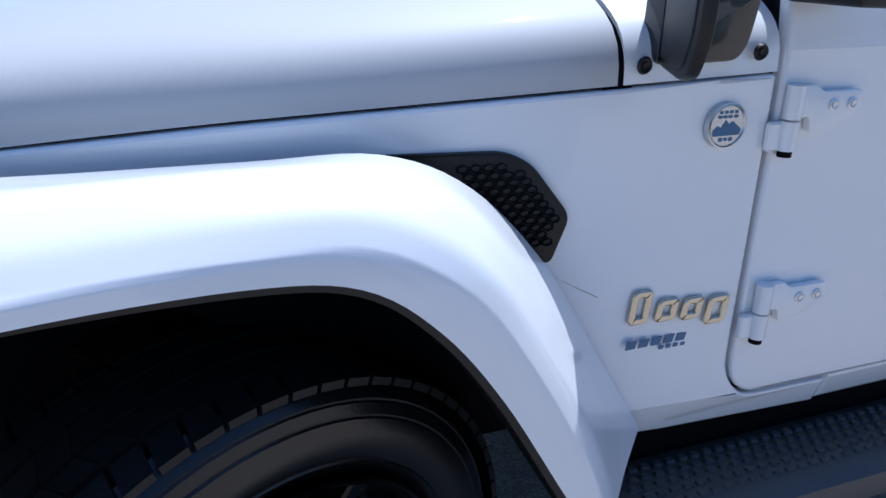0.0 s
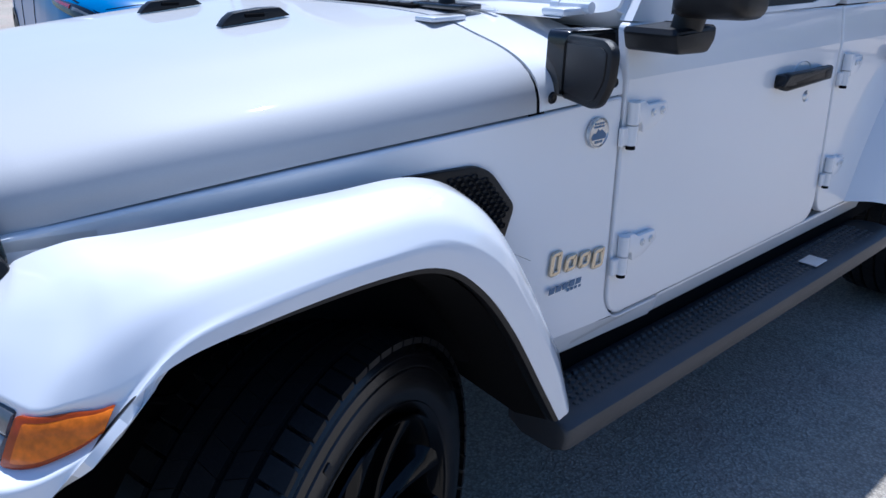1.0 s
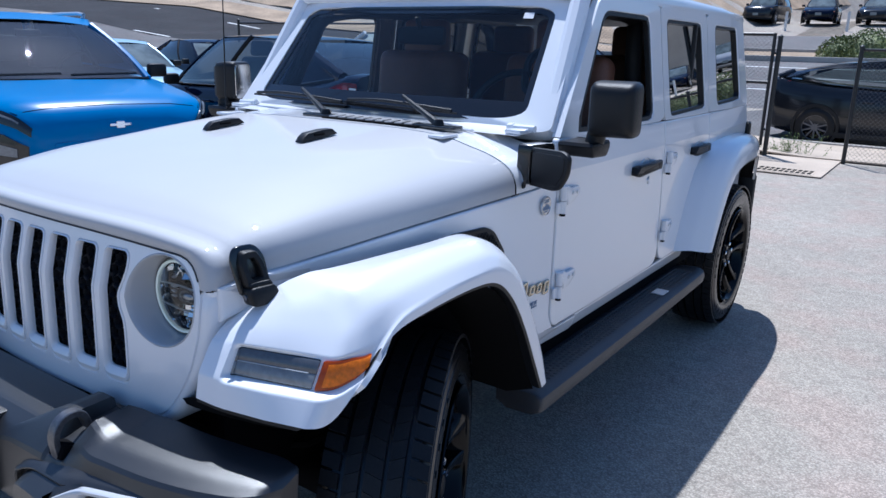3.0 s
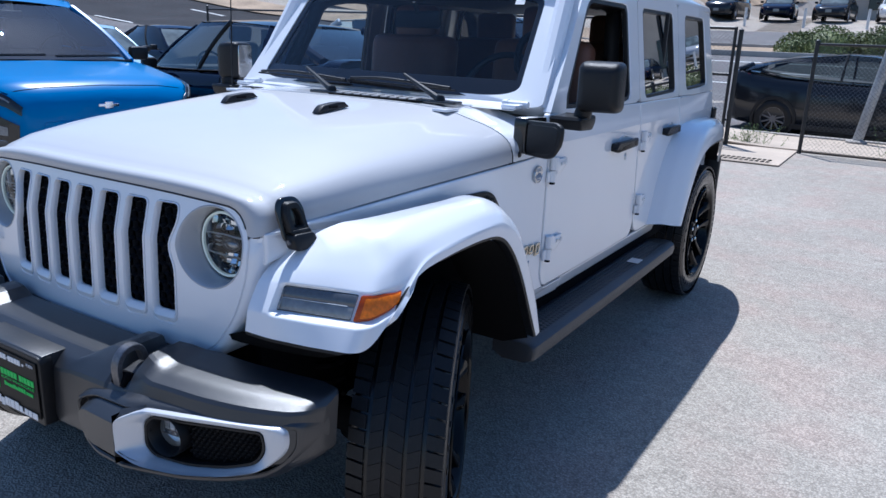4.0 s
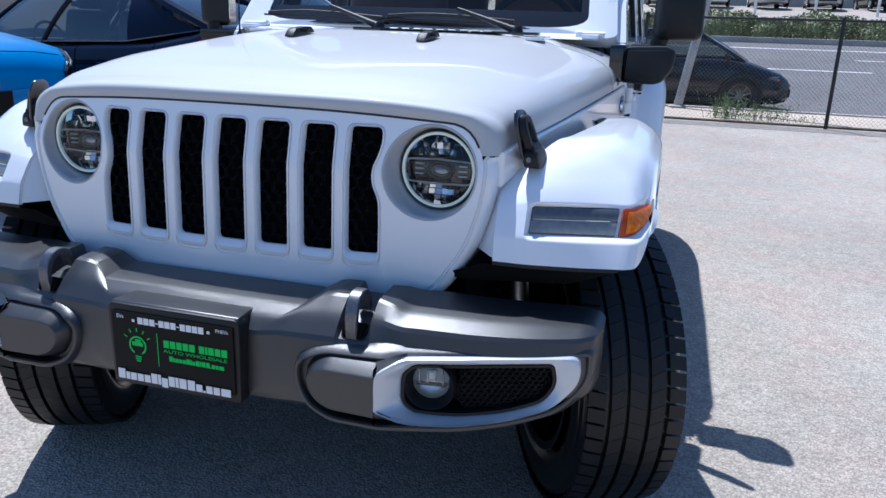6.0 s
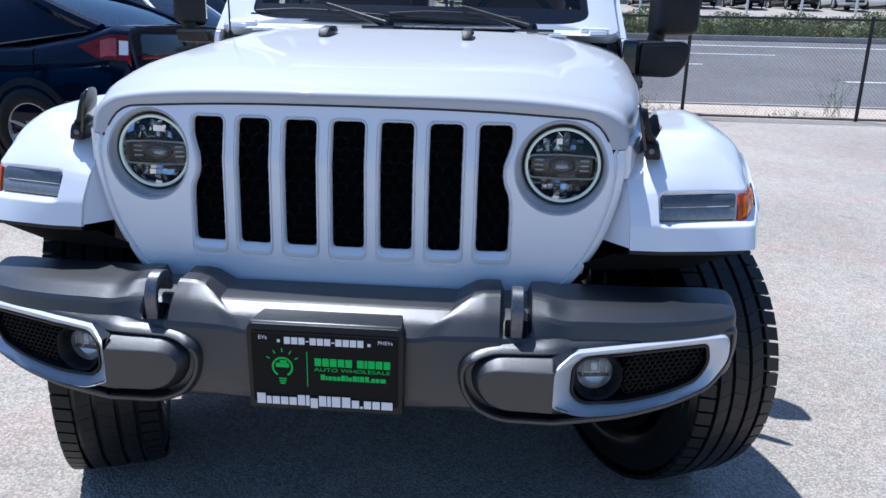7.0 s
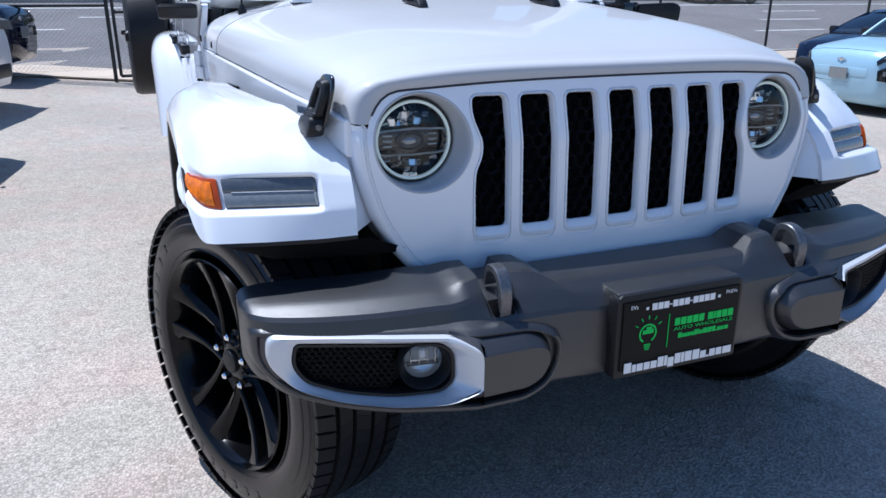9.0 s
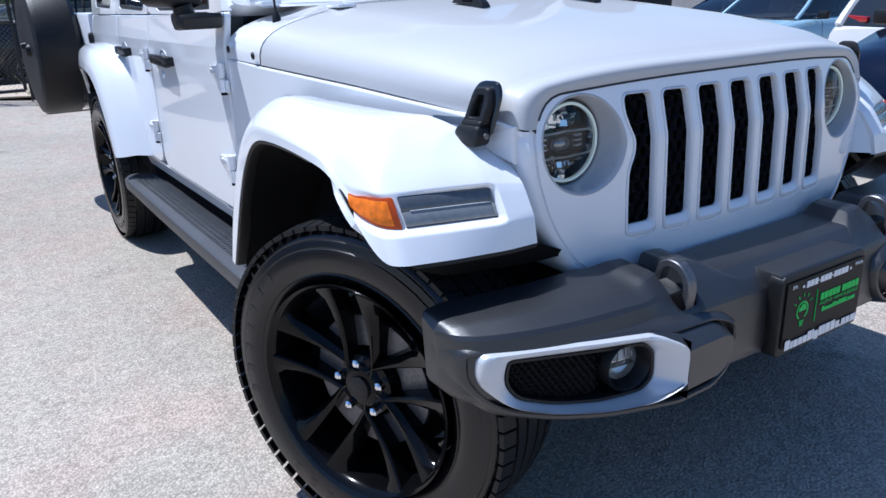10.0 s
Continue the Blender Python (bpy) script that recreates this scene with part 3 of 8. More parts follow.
# front fender flares
FLARE = [      # rows from the inner front corner round to the rear foot; each from the body outwards to the lip
    [(.612, -.225, .968), (.612, -.268, .950), (.612, -.305, .930), (.613, -.332, .908), (.6135, -.342, .895), (.615, -.366, .858), (.615, -.371, .848), (.617, -.382, .798)],
    [(.668, -.218, .994), (.668, -.262, .970), (.671, -.300, .943), (.674, -.327, .916), (.675, -.337, .902), (.676, -.364, .860), (.677, -.370, .850), (.678, -.381, .798)],
    [(.676, -.212, 1.002), (.690, -.256, .975), (.692, -.297, .945), (.694, -.323, .918), (.687, -.313, .907), (.685, -.337, .8535), (.698, -.369, .850), (.698, -.379, .798)],
    [(.680, -.205, 1.010), (.750, -.228, .988), (.775, -.265, .948), (.786, -.289, .917), (.779, -.286, .907), (.776, -.311, .853), (.795, -.342, .849), (.795, -.361, .798)],
    [(.690, -.185, 1.019), (.800, -.190, 1.002), (.862, -.222, .950), (.877, -.252, .915), (.870, -.259, .907), (.866, -.284, .8525), (.886, -.311, .848), (.884, -.337, .798)],
    [(.700, -.160, 1.026), (.816, -.160, 1.020), (.884, -.185, .960), (.900, -.212, .918), (.897, -.217, .908), (.901, -.242, .860), (.914, -.264, .849), (.912, -.291, .803)],
    [(.708, -.135, 1.030), (.824, -.132, 1.030), (.893, -.142, .982), (.913, -.163, .926), (.914, -.170, .912), (.920, -.190, .886), (.926, -.200, .878), (.927, -.223, .862)],
    [(.722, -.080, 1.030), (.834, -.078, 1.039), (.897, -.082, 1.000), (.919, -.092, .968), (.923, -.098, .962), (.926, -.105, .957), (.928, -.112, .952), (.930, -.132, .932)],
    [(.735, .020, 1.030), (.840, .020, 1.045), (.900, .020, 1.012), (.924, .020, .985), (.927, .013, .981), (.929, .005, .977), (.931, -.003, .972), (.932, -.020, .953)],
    [(.765, .200, 1.035), (.850, .190, 1.050), (.905, .180, 1.020), (.927, .180, .992), (.930, .179, .988), (.931, .177, .984), (.932, .175, .980), (.933, .170, .961)],
    [(.782, .345, 1.035), (.855, .320, 1.040), (.908, .305, 1.012), (.928, .300, .983), (.930, .298, .978), (.932, .295, .972), (.933, .292, .965), (.934, .283, .945)],
    [(.785, .455, .985), (.860, .430, .983), (.914, .415, .945), (.930, .402, .918), (.932, .395, .911), (.933, .388, .904), (.934, .381, .897), (.935, .365, .883)],
    [(.785, .560, .872), (.860, .525, .862), (.915, .496, .830), (.931, .480, .810), (.933, .472, .805), (.934, .464, .800), (.934, .457, .795), (.935, .440, .782)],
    [(.785, .650, .724), (.860, .607, .712), (.916, .575, .684), (.931, .559, .666), (.933, .552, .661), (.934, .545, .656), (.934, .537, .651), (.935, .520, .641)],
    [(.785, .740, .575), (.860, .668, .574), (.912, .622, .564), (.928, .605, .559), (.932, .599, .557), (.933, .592, .556), (.933, .585, .555), (.934, .570, .553)],
]
FRONT, STEP = 5, 6      # rows that belong to the straight front face; steps between two rows
flare_rows = catmull(FLARE, STEP)
for k in range(1, STEP * 4):      # straight between the front face's rows
    a, b = FLARE[k // STEP], FLARE[k // STEP + 1]
    flare_rows[k] = [Vector(q).lerp(Vector(w), (k % STEP) / STEP) for q, w in zip(a, b)]


def creased(pts, rad=0.009, n=3):
    """A polyline with each inner corner rounded by a small radius (one, or one for each corner)."""
    out = [pts[0]]
    rads = rad if isinstance(rad, (list, tuple)) else [rad] * len(pts)
    for a, p, b, rad in zip(pts, pts[1:], pts[2:], rads):
        u, w = a - p, b - p
        k = min(rad, 0.42 * u.length, 0.42 * w.length)
        s, e = p + u.normalized() * k, p + w.normalized() * k
        out += [(1 - t) ** 2 * s + 2 * t * (1 - t) * p + t * t * e for t in [j / n for j in range(n + 1)]]
    return out + [pts[-1]]


flare_fine = []
for k, r in enumerate(flare_rows):      # tight edges round the lamp, a soft shoulder over the wheel
    f = min(1.0, max(0.0, (k / STEP - 4.5) / 2.0))
    flare_fine.append(creased([Vector(q) for q in r], [0.05, 0.03 + 0.012 * f, 0.004 + 0.016 * f, 0.004, 0.005, 0.006, 0.004], 4))


def front_flare():
    return thicken(grid_mesh(flare_fine), 0.012)


def flare_edge(rows, centre):
    """Black rubber edging under a flare's lip, and a short return inwards."""
    out = []
    for r in rows:
        p, q = r[-1], r[-2]
        down = (p - q).normalized()
        inw = Vector((-1, 0, 0)) if abs(p.x) > 0.915 else Vector((-0.2, 0.8, 0)).normalized()
        deep = 0.05 if abs(p.x) > 0.915 else 0.020
        if p.y < -0.03 and abs(p.x) > 0.88:      # hidden behind the corner
            inw = Vector((-1, 0.3, 0)).normalized()
            out.append([p + inw * 0.003, p + inw * 0.006, p + inw * 0.012, p + inw * 0.020])
            continue
        out.append([p + inw * 0.002, p + down * 0.009 + inw * 0.004, p + down * 0.011 + inw * 0.012, p + down * 0.004 + inw * deep])
    return grid_mesh(out)


for s in (1, -1):
    f = front_flare()
    fl = part("front_fender_flare", f if s > 0 else mirrored(f), WHITE, car, "wide white front fender flare", sharp=30)
    e = flare_edge(flare_rows, None)
    part("flare_trim", e if s > 0 else mirrored(e), BLACK, fl, "black rubber edge strip")
    def lens_rows(k0, k1, h0, h1, proud):
        """A lens between two rows of the recess, over a share of its height."""
        out = []
        for k in range(k0, k1 + 1):
            hi, lo = flare_rows[k][4], flare_rows[k][5]
            along = (flare_rows[k + 1][4] - flare_rows[k - 1][4]).normalized()
            face = along.cross(lo - hi).normalized()
            face = face if face.y < 0 or face.x > 0.5 else -face
            if k > STEP * 4:      # the amber end tapers
                t = (k - STEP * 4) / (STEP * 2)
                hi, lo = hi + (lo - hi) * 0.06 * t, lo + (hi - lo) * 0.10 * t * t
            a, b = hi.lerp(lo, h0), hi.lerp(lo, h1)
            e = (b - a) * min(0.12, 0.0025 / max(1e-6, (b - a).length))
            out.append([a - face * 0.004, a + face * (proud - 0.0015), a + e + face * proud, a.lerp(b, 0.5) + face * (proud + 0.0008), b - e + face * proud, b + face * (proud - 0.0015), b - face * 0.004])
        for e in (0, -1):      # blunt ends
            step = (out[e][0] - out[e + 1 if e == 0 else e - 1][0]).normalized() * 0.004
            mid = sum((q for q in out[e]), Vector()) / 7
            cap = [q.lerp(mid, 0.06) + step for q in out[e]]
            back = [out[e][0].lerp(out[e][-1], j / 6) + step for j in range(7)]
            if e == 0:
                out = [back, cap] + out
            else:
                out = out + [cap, back]
        return out

    # panel that joins the grille's side to the flare's inner edge
    zs_ = (1.0, 0.98, 0.955, 0.93, 0.90, 0.87, 0.84, 0.81, 0.80)
    inner = [(lerp(z, (0.80, 0.912, 1.0), (0.560, 0.596, 0.602)), z) for z in zs_]
    outer = [Vector([lerp(-z, [-q[2] for q in FLARE[0]], [q[k] for q in FLARE[0]]) for k in (0, 1, 2)]) for z in zs_]
    web_ = grid_mesh([[Vector((x, grille_y(x, z) + 0.045, z)).lerp(q + Vector((0.004, 0.004, 0)), t) for t in (0, 0.35, 0.7, 1.0)] for (x, z), q in zip(inner, outer)])
    part("fender_corner", web_ if s > 0 else mirrored(web_), WHITE, fl)

    def side(b):
        return b if s > 0 else mirrored(b)
    k0, k1, k2 = STEP * 2 - 1, STEP * 4 - 1, STEP * 6 - 1
    part("lamp_surround", side(grid_mesh(lens_rows(k0, k1, -0.025, 1.03, 0.0028))), GLOSSBLACK, fl, "thin black lamp surround")
    part("marker_lamp", side(grid_mesh(lens_rows(k0, k1, 0.02, 0.475, 0.0054))), SMOKE, fl, "smoked daytime running lamp")
    part("marker_lamp", side(grid_mesh(lens_rows(k0, k1, 0.485, 0.965, 0.0058))), PALELENS, fl, "grey position lamp")
    part("light_bar", side(grid_mesh(lens_rows(k0 + 1, k1 - 1, 0.455, 0.495, 0.0064))), GUIDE, fl, "pale light guide")
    part("signal_rim", side(grid_mesh(lens_rows(k1 + 1, k2, -0.02, 1.02, 0.0056))), AMBERRIM, fl, "deep orange lens rim")
    part("turn_signal", side(grid_mesh(lens_rows(k1 + 2, k2, 0.09, 0.91, 0.0072))), AMBER, fl, "amber turn signal lens")
    line = [[(p.x, p.y, p.z - 0.014) for p in r] for r in catmull([[q + Vector((-0.03, 0.02 if i < 5 else 0.0, 0.0)) for q in (r[7], r[7] + Vector((-0.10, 0.02, -0.045)), r[7] + Vector((-0.30, 0.05, -0.06)))] for i, r in enumerate([[Vector(p) for p in rr] for rr in FLARE])], 2)]
    a = grid_mesh(line)
    part("wheel_well", a if s > 0 else mirrored(a), LINER, car, "black felt wheel-arch liner")
    a = box(0.02, 0.90, 0.60, (0.52, 0.20, 0.72), 0.0)
    part("splash_guard", a if s > 0 else mirrored(a), SEAM, car)

# rear flares
REAR = []
for (yl, zl), (ys_, zs_), (yi, zi) in (((2.285, .585), (2.235, .590), (2.12, .600)), ((2.39, .755), (2.325, .790), (2.23, .83)), ((2.505, .885), (2.445, .955), (2.375, 1.005)),
                                       ((2.66, .955), (2.62, 1.040), (2.58, 1.075)), ((2.95, .970), (2.95, 1.058), (2.95, 1.088)), ((3.20, .955), (3.24, 1.040), (3.27, 1.07)),
                                       ((3.37, .885), (3.42, .950), (3.45, .98)), ((3.45, .780), (3.50, .820), (3.52, .85))):
    xo = 0.924 - lerp(yl, (2.66, 2.95, 3.20, 3.37, 3.45), (0.0, 0.012, 0.038, 0.072, 0.095))      # drawn in towards the rear
    yl, ys_, yi = yl + 0.055, ys_ + 0.055, yi + 0.055
    REAR.append([(0.782, yi, zi), (0.782 + (xo - 0.782) * 0.48, (yi + ys_) / 2, (zi + zs_) / 2 + 0.008), (0.782 + (xo - 0.782) * 0.80, ys_, zs_), (xo - 0.006, (ys_ + yl) / 2, (zs_ + zl) / 2), (xo, yl, zl)])
rear_rows = catmull(REAR, 4)
for s in (1, -1):
    f = thicken(grid_mesh([creased([Vector(q) for q in r], 0.02) for r in rear_rows]), 0.012)
    fl = part("rear_fender_flare", f if s > 0 else mirrored(f), WHITE, car, "wide white rear fender flare", sharp=50)
    e = flare_edge(rear_rows, None)
    part("flare_trim", e if s > 0 else mirrored(e), BLACK, fl, "black rubber edge strip")
    w = grid_mesh([[Vector((r[4].x - d, r[4].y, r[4].z)) for d in (0.02, 0.12, 0.32)] for r in rear_rows])
    part("wheel_well", w if s > 0 else mirrored(w), LINER, car, "black felt wheel-arch liner")
    w = box(0.14, 0.05, 0.30, (0.765, 3.525, 0.665), 0.02, 2)
    part("rear_bumper_end", w if s > 0 else mirrored(w), BLACK, car, "black plastic rear bumper end")
    w = box(0.02, 1.2, 0.66, (0.56, 2.95, 0.72), 0.0)
    part("splash_guard", w if s > 0 else mirrored(w), SEAM, car)

# body sides
FENDER = rounded([(-0.305, 1.014), (-0.2, 1.031), (0.17, 1.062), (0.667, 1.088), (0.886, 1.100), (0.886, 0.640), (0.93, 0.588), (1.106, 0.585), (1.106, 0.532), (0.62, 0.545), (0.53, 0.78), (0.42, 0.94), (0.28, 0.995), (-0.05, 0.995), (-0.20, 0.975), (-0.305, 0.940)], [0, 0, 0, 0, 0.006, 0.06, 0.04, 0, 0, 0, 0, 0.05, 0.05, 0, 0, 0], 4)
both("front_fender", lambda: panel(FENDER, ys=(-0.1, 0.17, 0.4, 0.667, 0.8)), WHITE, "white front fender panel")
DOOR1 = rounded([(0.896, 1.238), (0.896, 0.594), (1.945, 0.594), (1.900, 1.0), (1.900, 1.228)], [0.02, 0.075, 0.09, 0.0, 0.0], 6)
both("front_door", lambda: panel(DOOR1, ys=(1.2, 1.5)), WHITE, "white front door")
DOOR2 = rounded([(1.910, 1.228), (1.910, 1.0), (1.957, 0.594), (2.36, 0.597), (2.47, 0.80), (2.56, 1.02), (2.56, 1.228)], [0.0, 0.0, 0.09, 0.05, 0.05, 0.05, 0.0], 5)
both("rear_door", lambda: panel(DOOR2), WHITE, "white rear door")
QUARTER = rounded([(2.568, 1.228), (2.568, 1.02), (2.48, 0.80), (3.42, 0.62), (3.445, 1.228)], 0.01, 2)
both("rear_quarter", lambda: panel(QUARTER, ys=(2.8, 3.1)), WHITE, "white rear quarter panel")
SILL = [(1.114, 0.590), (1.114, 0.532), (2.38, 0.525), (2.38, 0.590)]
both("sill", lambda: panel(SILL, 0.03, 0.004, 0.008), WHITE, "white door sill")
both("body_shell", lambda: panel([(-0.2, 1.0), (0.6, 1.07), (3.35, 1.20), (3.35, 0.62), (2.4, 0.56), (0.6, 0.56)], 0.01, 0.03, 0.0), SEAM)
UP1 = rounded([(0.905, 1.232), (1.30, 1.700), (1.898, 1.700), (1.898, 1.232)], [0.02, 0.05, 0.02, 0.0], 4)
IN1 = rounded([(1.035, 1.245), (1.325, 1.648), (1.775, 1.648), (1.775, 1.245)], [0.03, 0.06, 0.04, 0.05], 5)
both("door_surround", lambda: ring_panel(UP1, IN1), WHITE, "white front window surround")
UP2 = rounded([(1.908, 1.232), (1.908, 1.700), (2.56, 1.700), (2.56, 1.232)], [0.0, 0.02, 0.02, 0.0], 3)
IN2 = rounded([(1.985, 1.244), (1.980, 1.646), (2.475, 1.646), (2.50, 1.258)], [0.03, 0.03, 0.03, 0.03], 4)
both("door_surround", lambda: ring_panel(UP2, IN2), WHITE, "white rear window surround")
UP3 = [(2.568, 1.232), (2.568, 1.700), (3.38, 1.700), (3.455, 1.232)]
IN3 = rounded([(2.71, 1.258), (2.71, 1.648), (3.165, 1.648), (3.235, 1.272)], 0.03, 4)
both("hardtop_side", lambda: ring_panel(UP3, IN3), WHITE, "white hardtop side")


def glazing(poly, inset):
    bm = bmesh.new()
    bm.faces.new([bm.verts.new((side_x(y, z) - inset, y, z)) for y, z in poly])
    return bm


for s in (1, -1):
    for nm, poly, mt, lb in (("rear_window", IN2, DARKGLASS, "dark privacy glass"), ("quarter_window", IN3, DARKGLASS, "dark privacy glass")):
        g = glazing(poly, 0.018)
        o = part(nm, g if s > 0 else mirrored(g), mt, car, lb)
    for poly, w in ((IN1, 0.016), (IN2, 0.014), (IN3, 0.012)):
        g = ring_panel(offset_loop(poly, 0.003), offset_loop(poly, -w), 0.02, 0.004)
        part("window_seal", g if s > 0 else mirrored(g), BLACK, car, "black rubber seal")
    g = box(0.02, 0.025, 0.39, (side_x(2.36, 1.45) - 0.02, 2.36, 1.445), 0.004, 1)
    part("window_divider", g if s > 0 else mirrored(g), BLACK, car)

# roof
roof_rows = []
for y, zt, w in ((1.19, 1.690, 0.66), (1.22, 1.725, 0.675), (1.30, 1.745, 0.69), (1.6, 1.765, 0.70), (2.2, 1.772, 0.705), (2.9, 1.765, 0.70), (3.32, 1.745, 0.69), (3.38, 1.71, 0.68)):
    roof_rows.append([(w * math.copysign(abs(math.cos(a)) ** 0.25, math.cos(a)), y, 1.693 + (zt - 1.693) * max(0.0, math.sin(a)) ** 0.5) for a in np.linspace(0, math.pi, 25)])
part("roof", thicken(grid_mesh(roof_rows), 0.02), WHITE, car, "white hardtop roof", sharp=50)
part("headliner", box(1.3, 2.0, 0.02, (0, 2.3, 1.67)), DASH, car)

# windscreen
WS = [(-0.665, 0.905, 1.268), (0.665, 0.905, 1.268), (0.615, 1.215, 1.672), (-0.615, 1.215, 1.672)]


def ws_point(u, w, off=0.0):
    a = Vector(WS[0]).lerp(Vector(WS[1]), u)
    b = Vector(WS[3]).lerp(Vector(WS[2]), u)
    bow = 0.05 * (1 - (2 * u - 1) ** 2)
    n = Vector((0, -0.79, 0.61))
    return a.lerp(b, w) + Vector((0, -bow, 0)) + n * off


def ws_ring(u0, u1, w0, w1, t0, t1, off, thick, r=0.02):
    """A border on the windscreen plane between two rounded rectangles in (u, w)."""
    outer = rounded([(u0, w0), (u1, w0), (u1, w1), (u0, w1)], r, 6)
    inner = rounded([(u0 + t0, w0 + t1), (u1 - t0, w0 + t1), (u1 - t0, w1 - t1), (u0 + t0, w1 - t1)], r * 2.2, 6)
    rows = []
    for (a, b), (c, d) in zip(outer, inner):
        rows.append([ws_point(a, b, off - thick), ws_point(a, b, off), ws_point((a + c) / 2, (b + d) / 2, off), ws_point(c, d, off - 0.004), ws_point(c, d, off - thick)])
    return grid_mesh(rows, close_u=True)


part("windscreen_surround", ws_ring(-0.055, 1.055, -0.045, 1.05, 0.075, 0.085, 0.004, 0.05, 0.05), WHITE, car, "white windscreen surround", sharp=45)
part("windscreen_border", ws_ring(0.005, 0.995, 0.015, 0.985, 0.035, 0.07, -0.005, 0.012, 0.03), GLOSSBLACK, car, "black windscreen border")
part("windscreen", grid_mesh([[ws_point(u, w, -0.010) for w in (0.02, 0.5, 0.98)] for u in np.linspace(0.01, 0.99, 13)]), GLASS, car, "clear windscreen")
part("windscreen_band", grid_mesh([[ws_point(u, w, -0.007 - 0.001 * (w > 0.1)) for w in (0.03, 0.10, 0.19)] for u in np.linspace(0.03, 0.97, 13)]), GLOSSBLACK, car, "black band along the foot of the windscreen")
part("sticker", grid_mesh([[ws_point(u, w, -0.004) for w in (0.86, 0.91)] for u in (0.885, 0.915)]), INK_WHITE, car, "pale sticker on the windscreen")
part("cowl_cover", grid_mesh([[(x, y, z) for y, z in ((0.80, 1.246), (0.87, 1.256), (0.90, 1.270), (0.92, 1.265))] for x in np.linspace(-0.68, 0.68, 9)]), WHITE, car, "white cowl panel below the glass")
for s in (1, -1):   # A pillars
    a = tube([(s * 0.715, 0.93, 1.24), (s * 0.70, 1.0, 1.33), (s * 0.665, 1.22, 1.68)], 0.035, 10)
    part("a_pillar", a, WHITE, car)

# ---- front bumper ----
BUMP = [  # x, then (y, z) round the section from the top back to the bottom back
    (0.000, (-0.4, 0.7), (-0.495, 0.7), (-0.5425, 0.675), (-0.59, 0.65), (-0.594, 0.525), (-0.586, 0.5), (-0.555, 0.488), (-0.42, 0.488)),
    (0.215, (-0.4, 0.7), (-0.495, 0.7), (-0.5415, 0.675), (-0.588, 0.65), (-0.593, 0.525), (-0.585, 0.5), (-0.553, 0.488), (-0.42, 0.488)),
    (0.285, (-0.4, 0.722), (-0.465, 0.722), (-0.5225, 0.6945), (-0.58, 0.654), (-0.591, 0.56), (-0.588, 0.505), (-0.55, 0.482), (-0.42, 0.485)),
    (0.310, (-0.4, 0.726), (-0.465, 0.727), (-0.521, 0.6975), (-0.577, 0.655), (-0.59, 0.58), (-0.588, 0.505), (-0.548, 0.48), (-0.42, 0.485)),
    (0.342, (-0.4, 0.726), (-0.462, 0.727), (-0.5185, 0.6965), (-0.575, 0.655), (-0.588, 0.58), (-0.586, 0.505), (-0.546, 0.48), (-0.42, 0.485)),
    (0.350, (-0.4, 0.704), (-0.47, 0.690), (-0.521, 0.667), (-0.572, 0.652), (-0.586, 0.58), (-0.584, 0.505), (-0.544, 0.48), (-0.42, 0.485)),
    (0.400, (-0.4, 0.704), (-0.466, 0.690), (-0.517, 0.667), (-0.568, 0.652), (-0.582, 0.58), (-0.58, 0.505), (-0.54, 0.482), (-0.42, 0.486)),
    (0.408, (-0.4, 0.726), (-0.455, 0.726), (-0.5105, 0.6945), (-0.566, 0.653), (-0.58, 0.58), (-0.578, 0.506), (-0.538, 0.483), (-0.42, 0.487)),
    (0.440, (-0.39, 0.724), (-0.45, 0.724), (-0.506, 0.6925), (-0.562, 0.652), (-0.576, 0.58), (-0.574, 0.508), (-0.534, 0.485), (-0.41, 0.49)),
    (0.475, (-0.38, 0.717), (-0.428, 0.717), (-0.492, 0.686), (-0.556, 0.65), (-0.568, 0.58), (-0.566, 0.512), (-0.526, 0.489), (-0.4, 0.495)),
    (0.520, (-0.37, 0.716), (-0.42, 0.716), (-0.484, 0.682), (-0.548, 0.648), (-0.558, 0.58), (-0.556, 0.518), (-0.518, 0.496), (-0.39, 0.502)),
    (0.620, (-0.36, 0.712), (-0.4, 0.712), (-0.466, 0.6785), (-0.532, 0.645), (-0.54, 0.59), (-0.538, 0.520), (-0.5, 0.498), (-0.37, 0.503)),
    (0.720, (-0.34, 0.708), (-0.375, 0.708), (-0.44, 0.676), (-0.505, 0.644), (-0.512, 0.6), (-0.51, 0.535), (-0.475, 0.514), (-0.35, 0.518)),
    (0.800, (-0.32, 0.704), (-0.35, 0.704), (-0.41, 0.6745), (-0.47, 0.645), (-0.476, 0.61), (-0.474, 0.553), (-0.445, 0.534), (-0.33, 0.538)),
    (0.828, (-.32, .702), (-.345, .702), (-.398, .678), (-.450, .648), (-.456, .604), (-.454, .556), (-.428, .540), (-.33, .542)),
    (0.846, (-.32, .699), (-.338, .699), (-.380, .676), (-.424, .650), (-.430, .606), (-.428, .566), (-.404, .550), (-.33, .550)),
    (0.857, (-.33, .692), (-.340, .690), (-.358, .674), (-.378, .652), (-.383, .610), (-.381, .578), (-.366, .564), (-.34, .564)),
]
half = [[(r[0], y, z) for y, z in r[1:]] for r in BUMP]
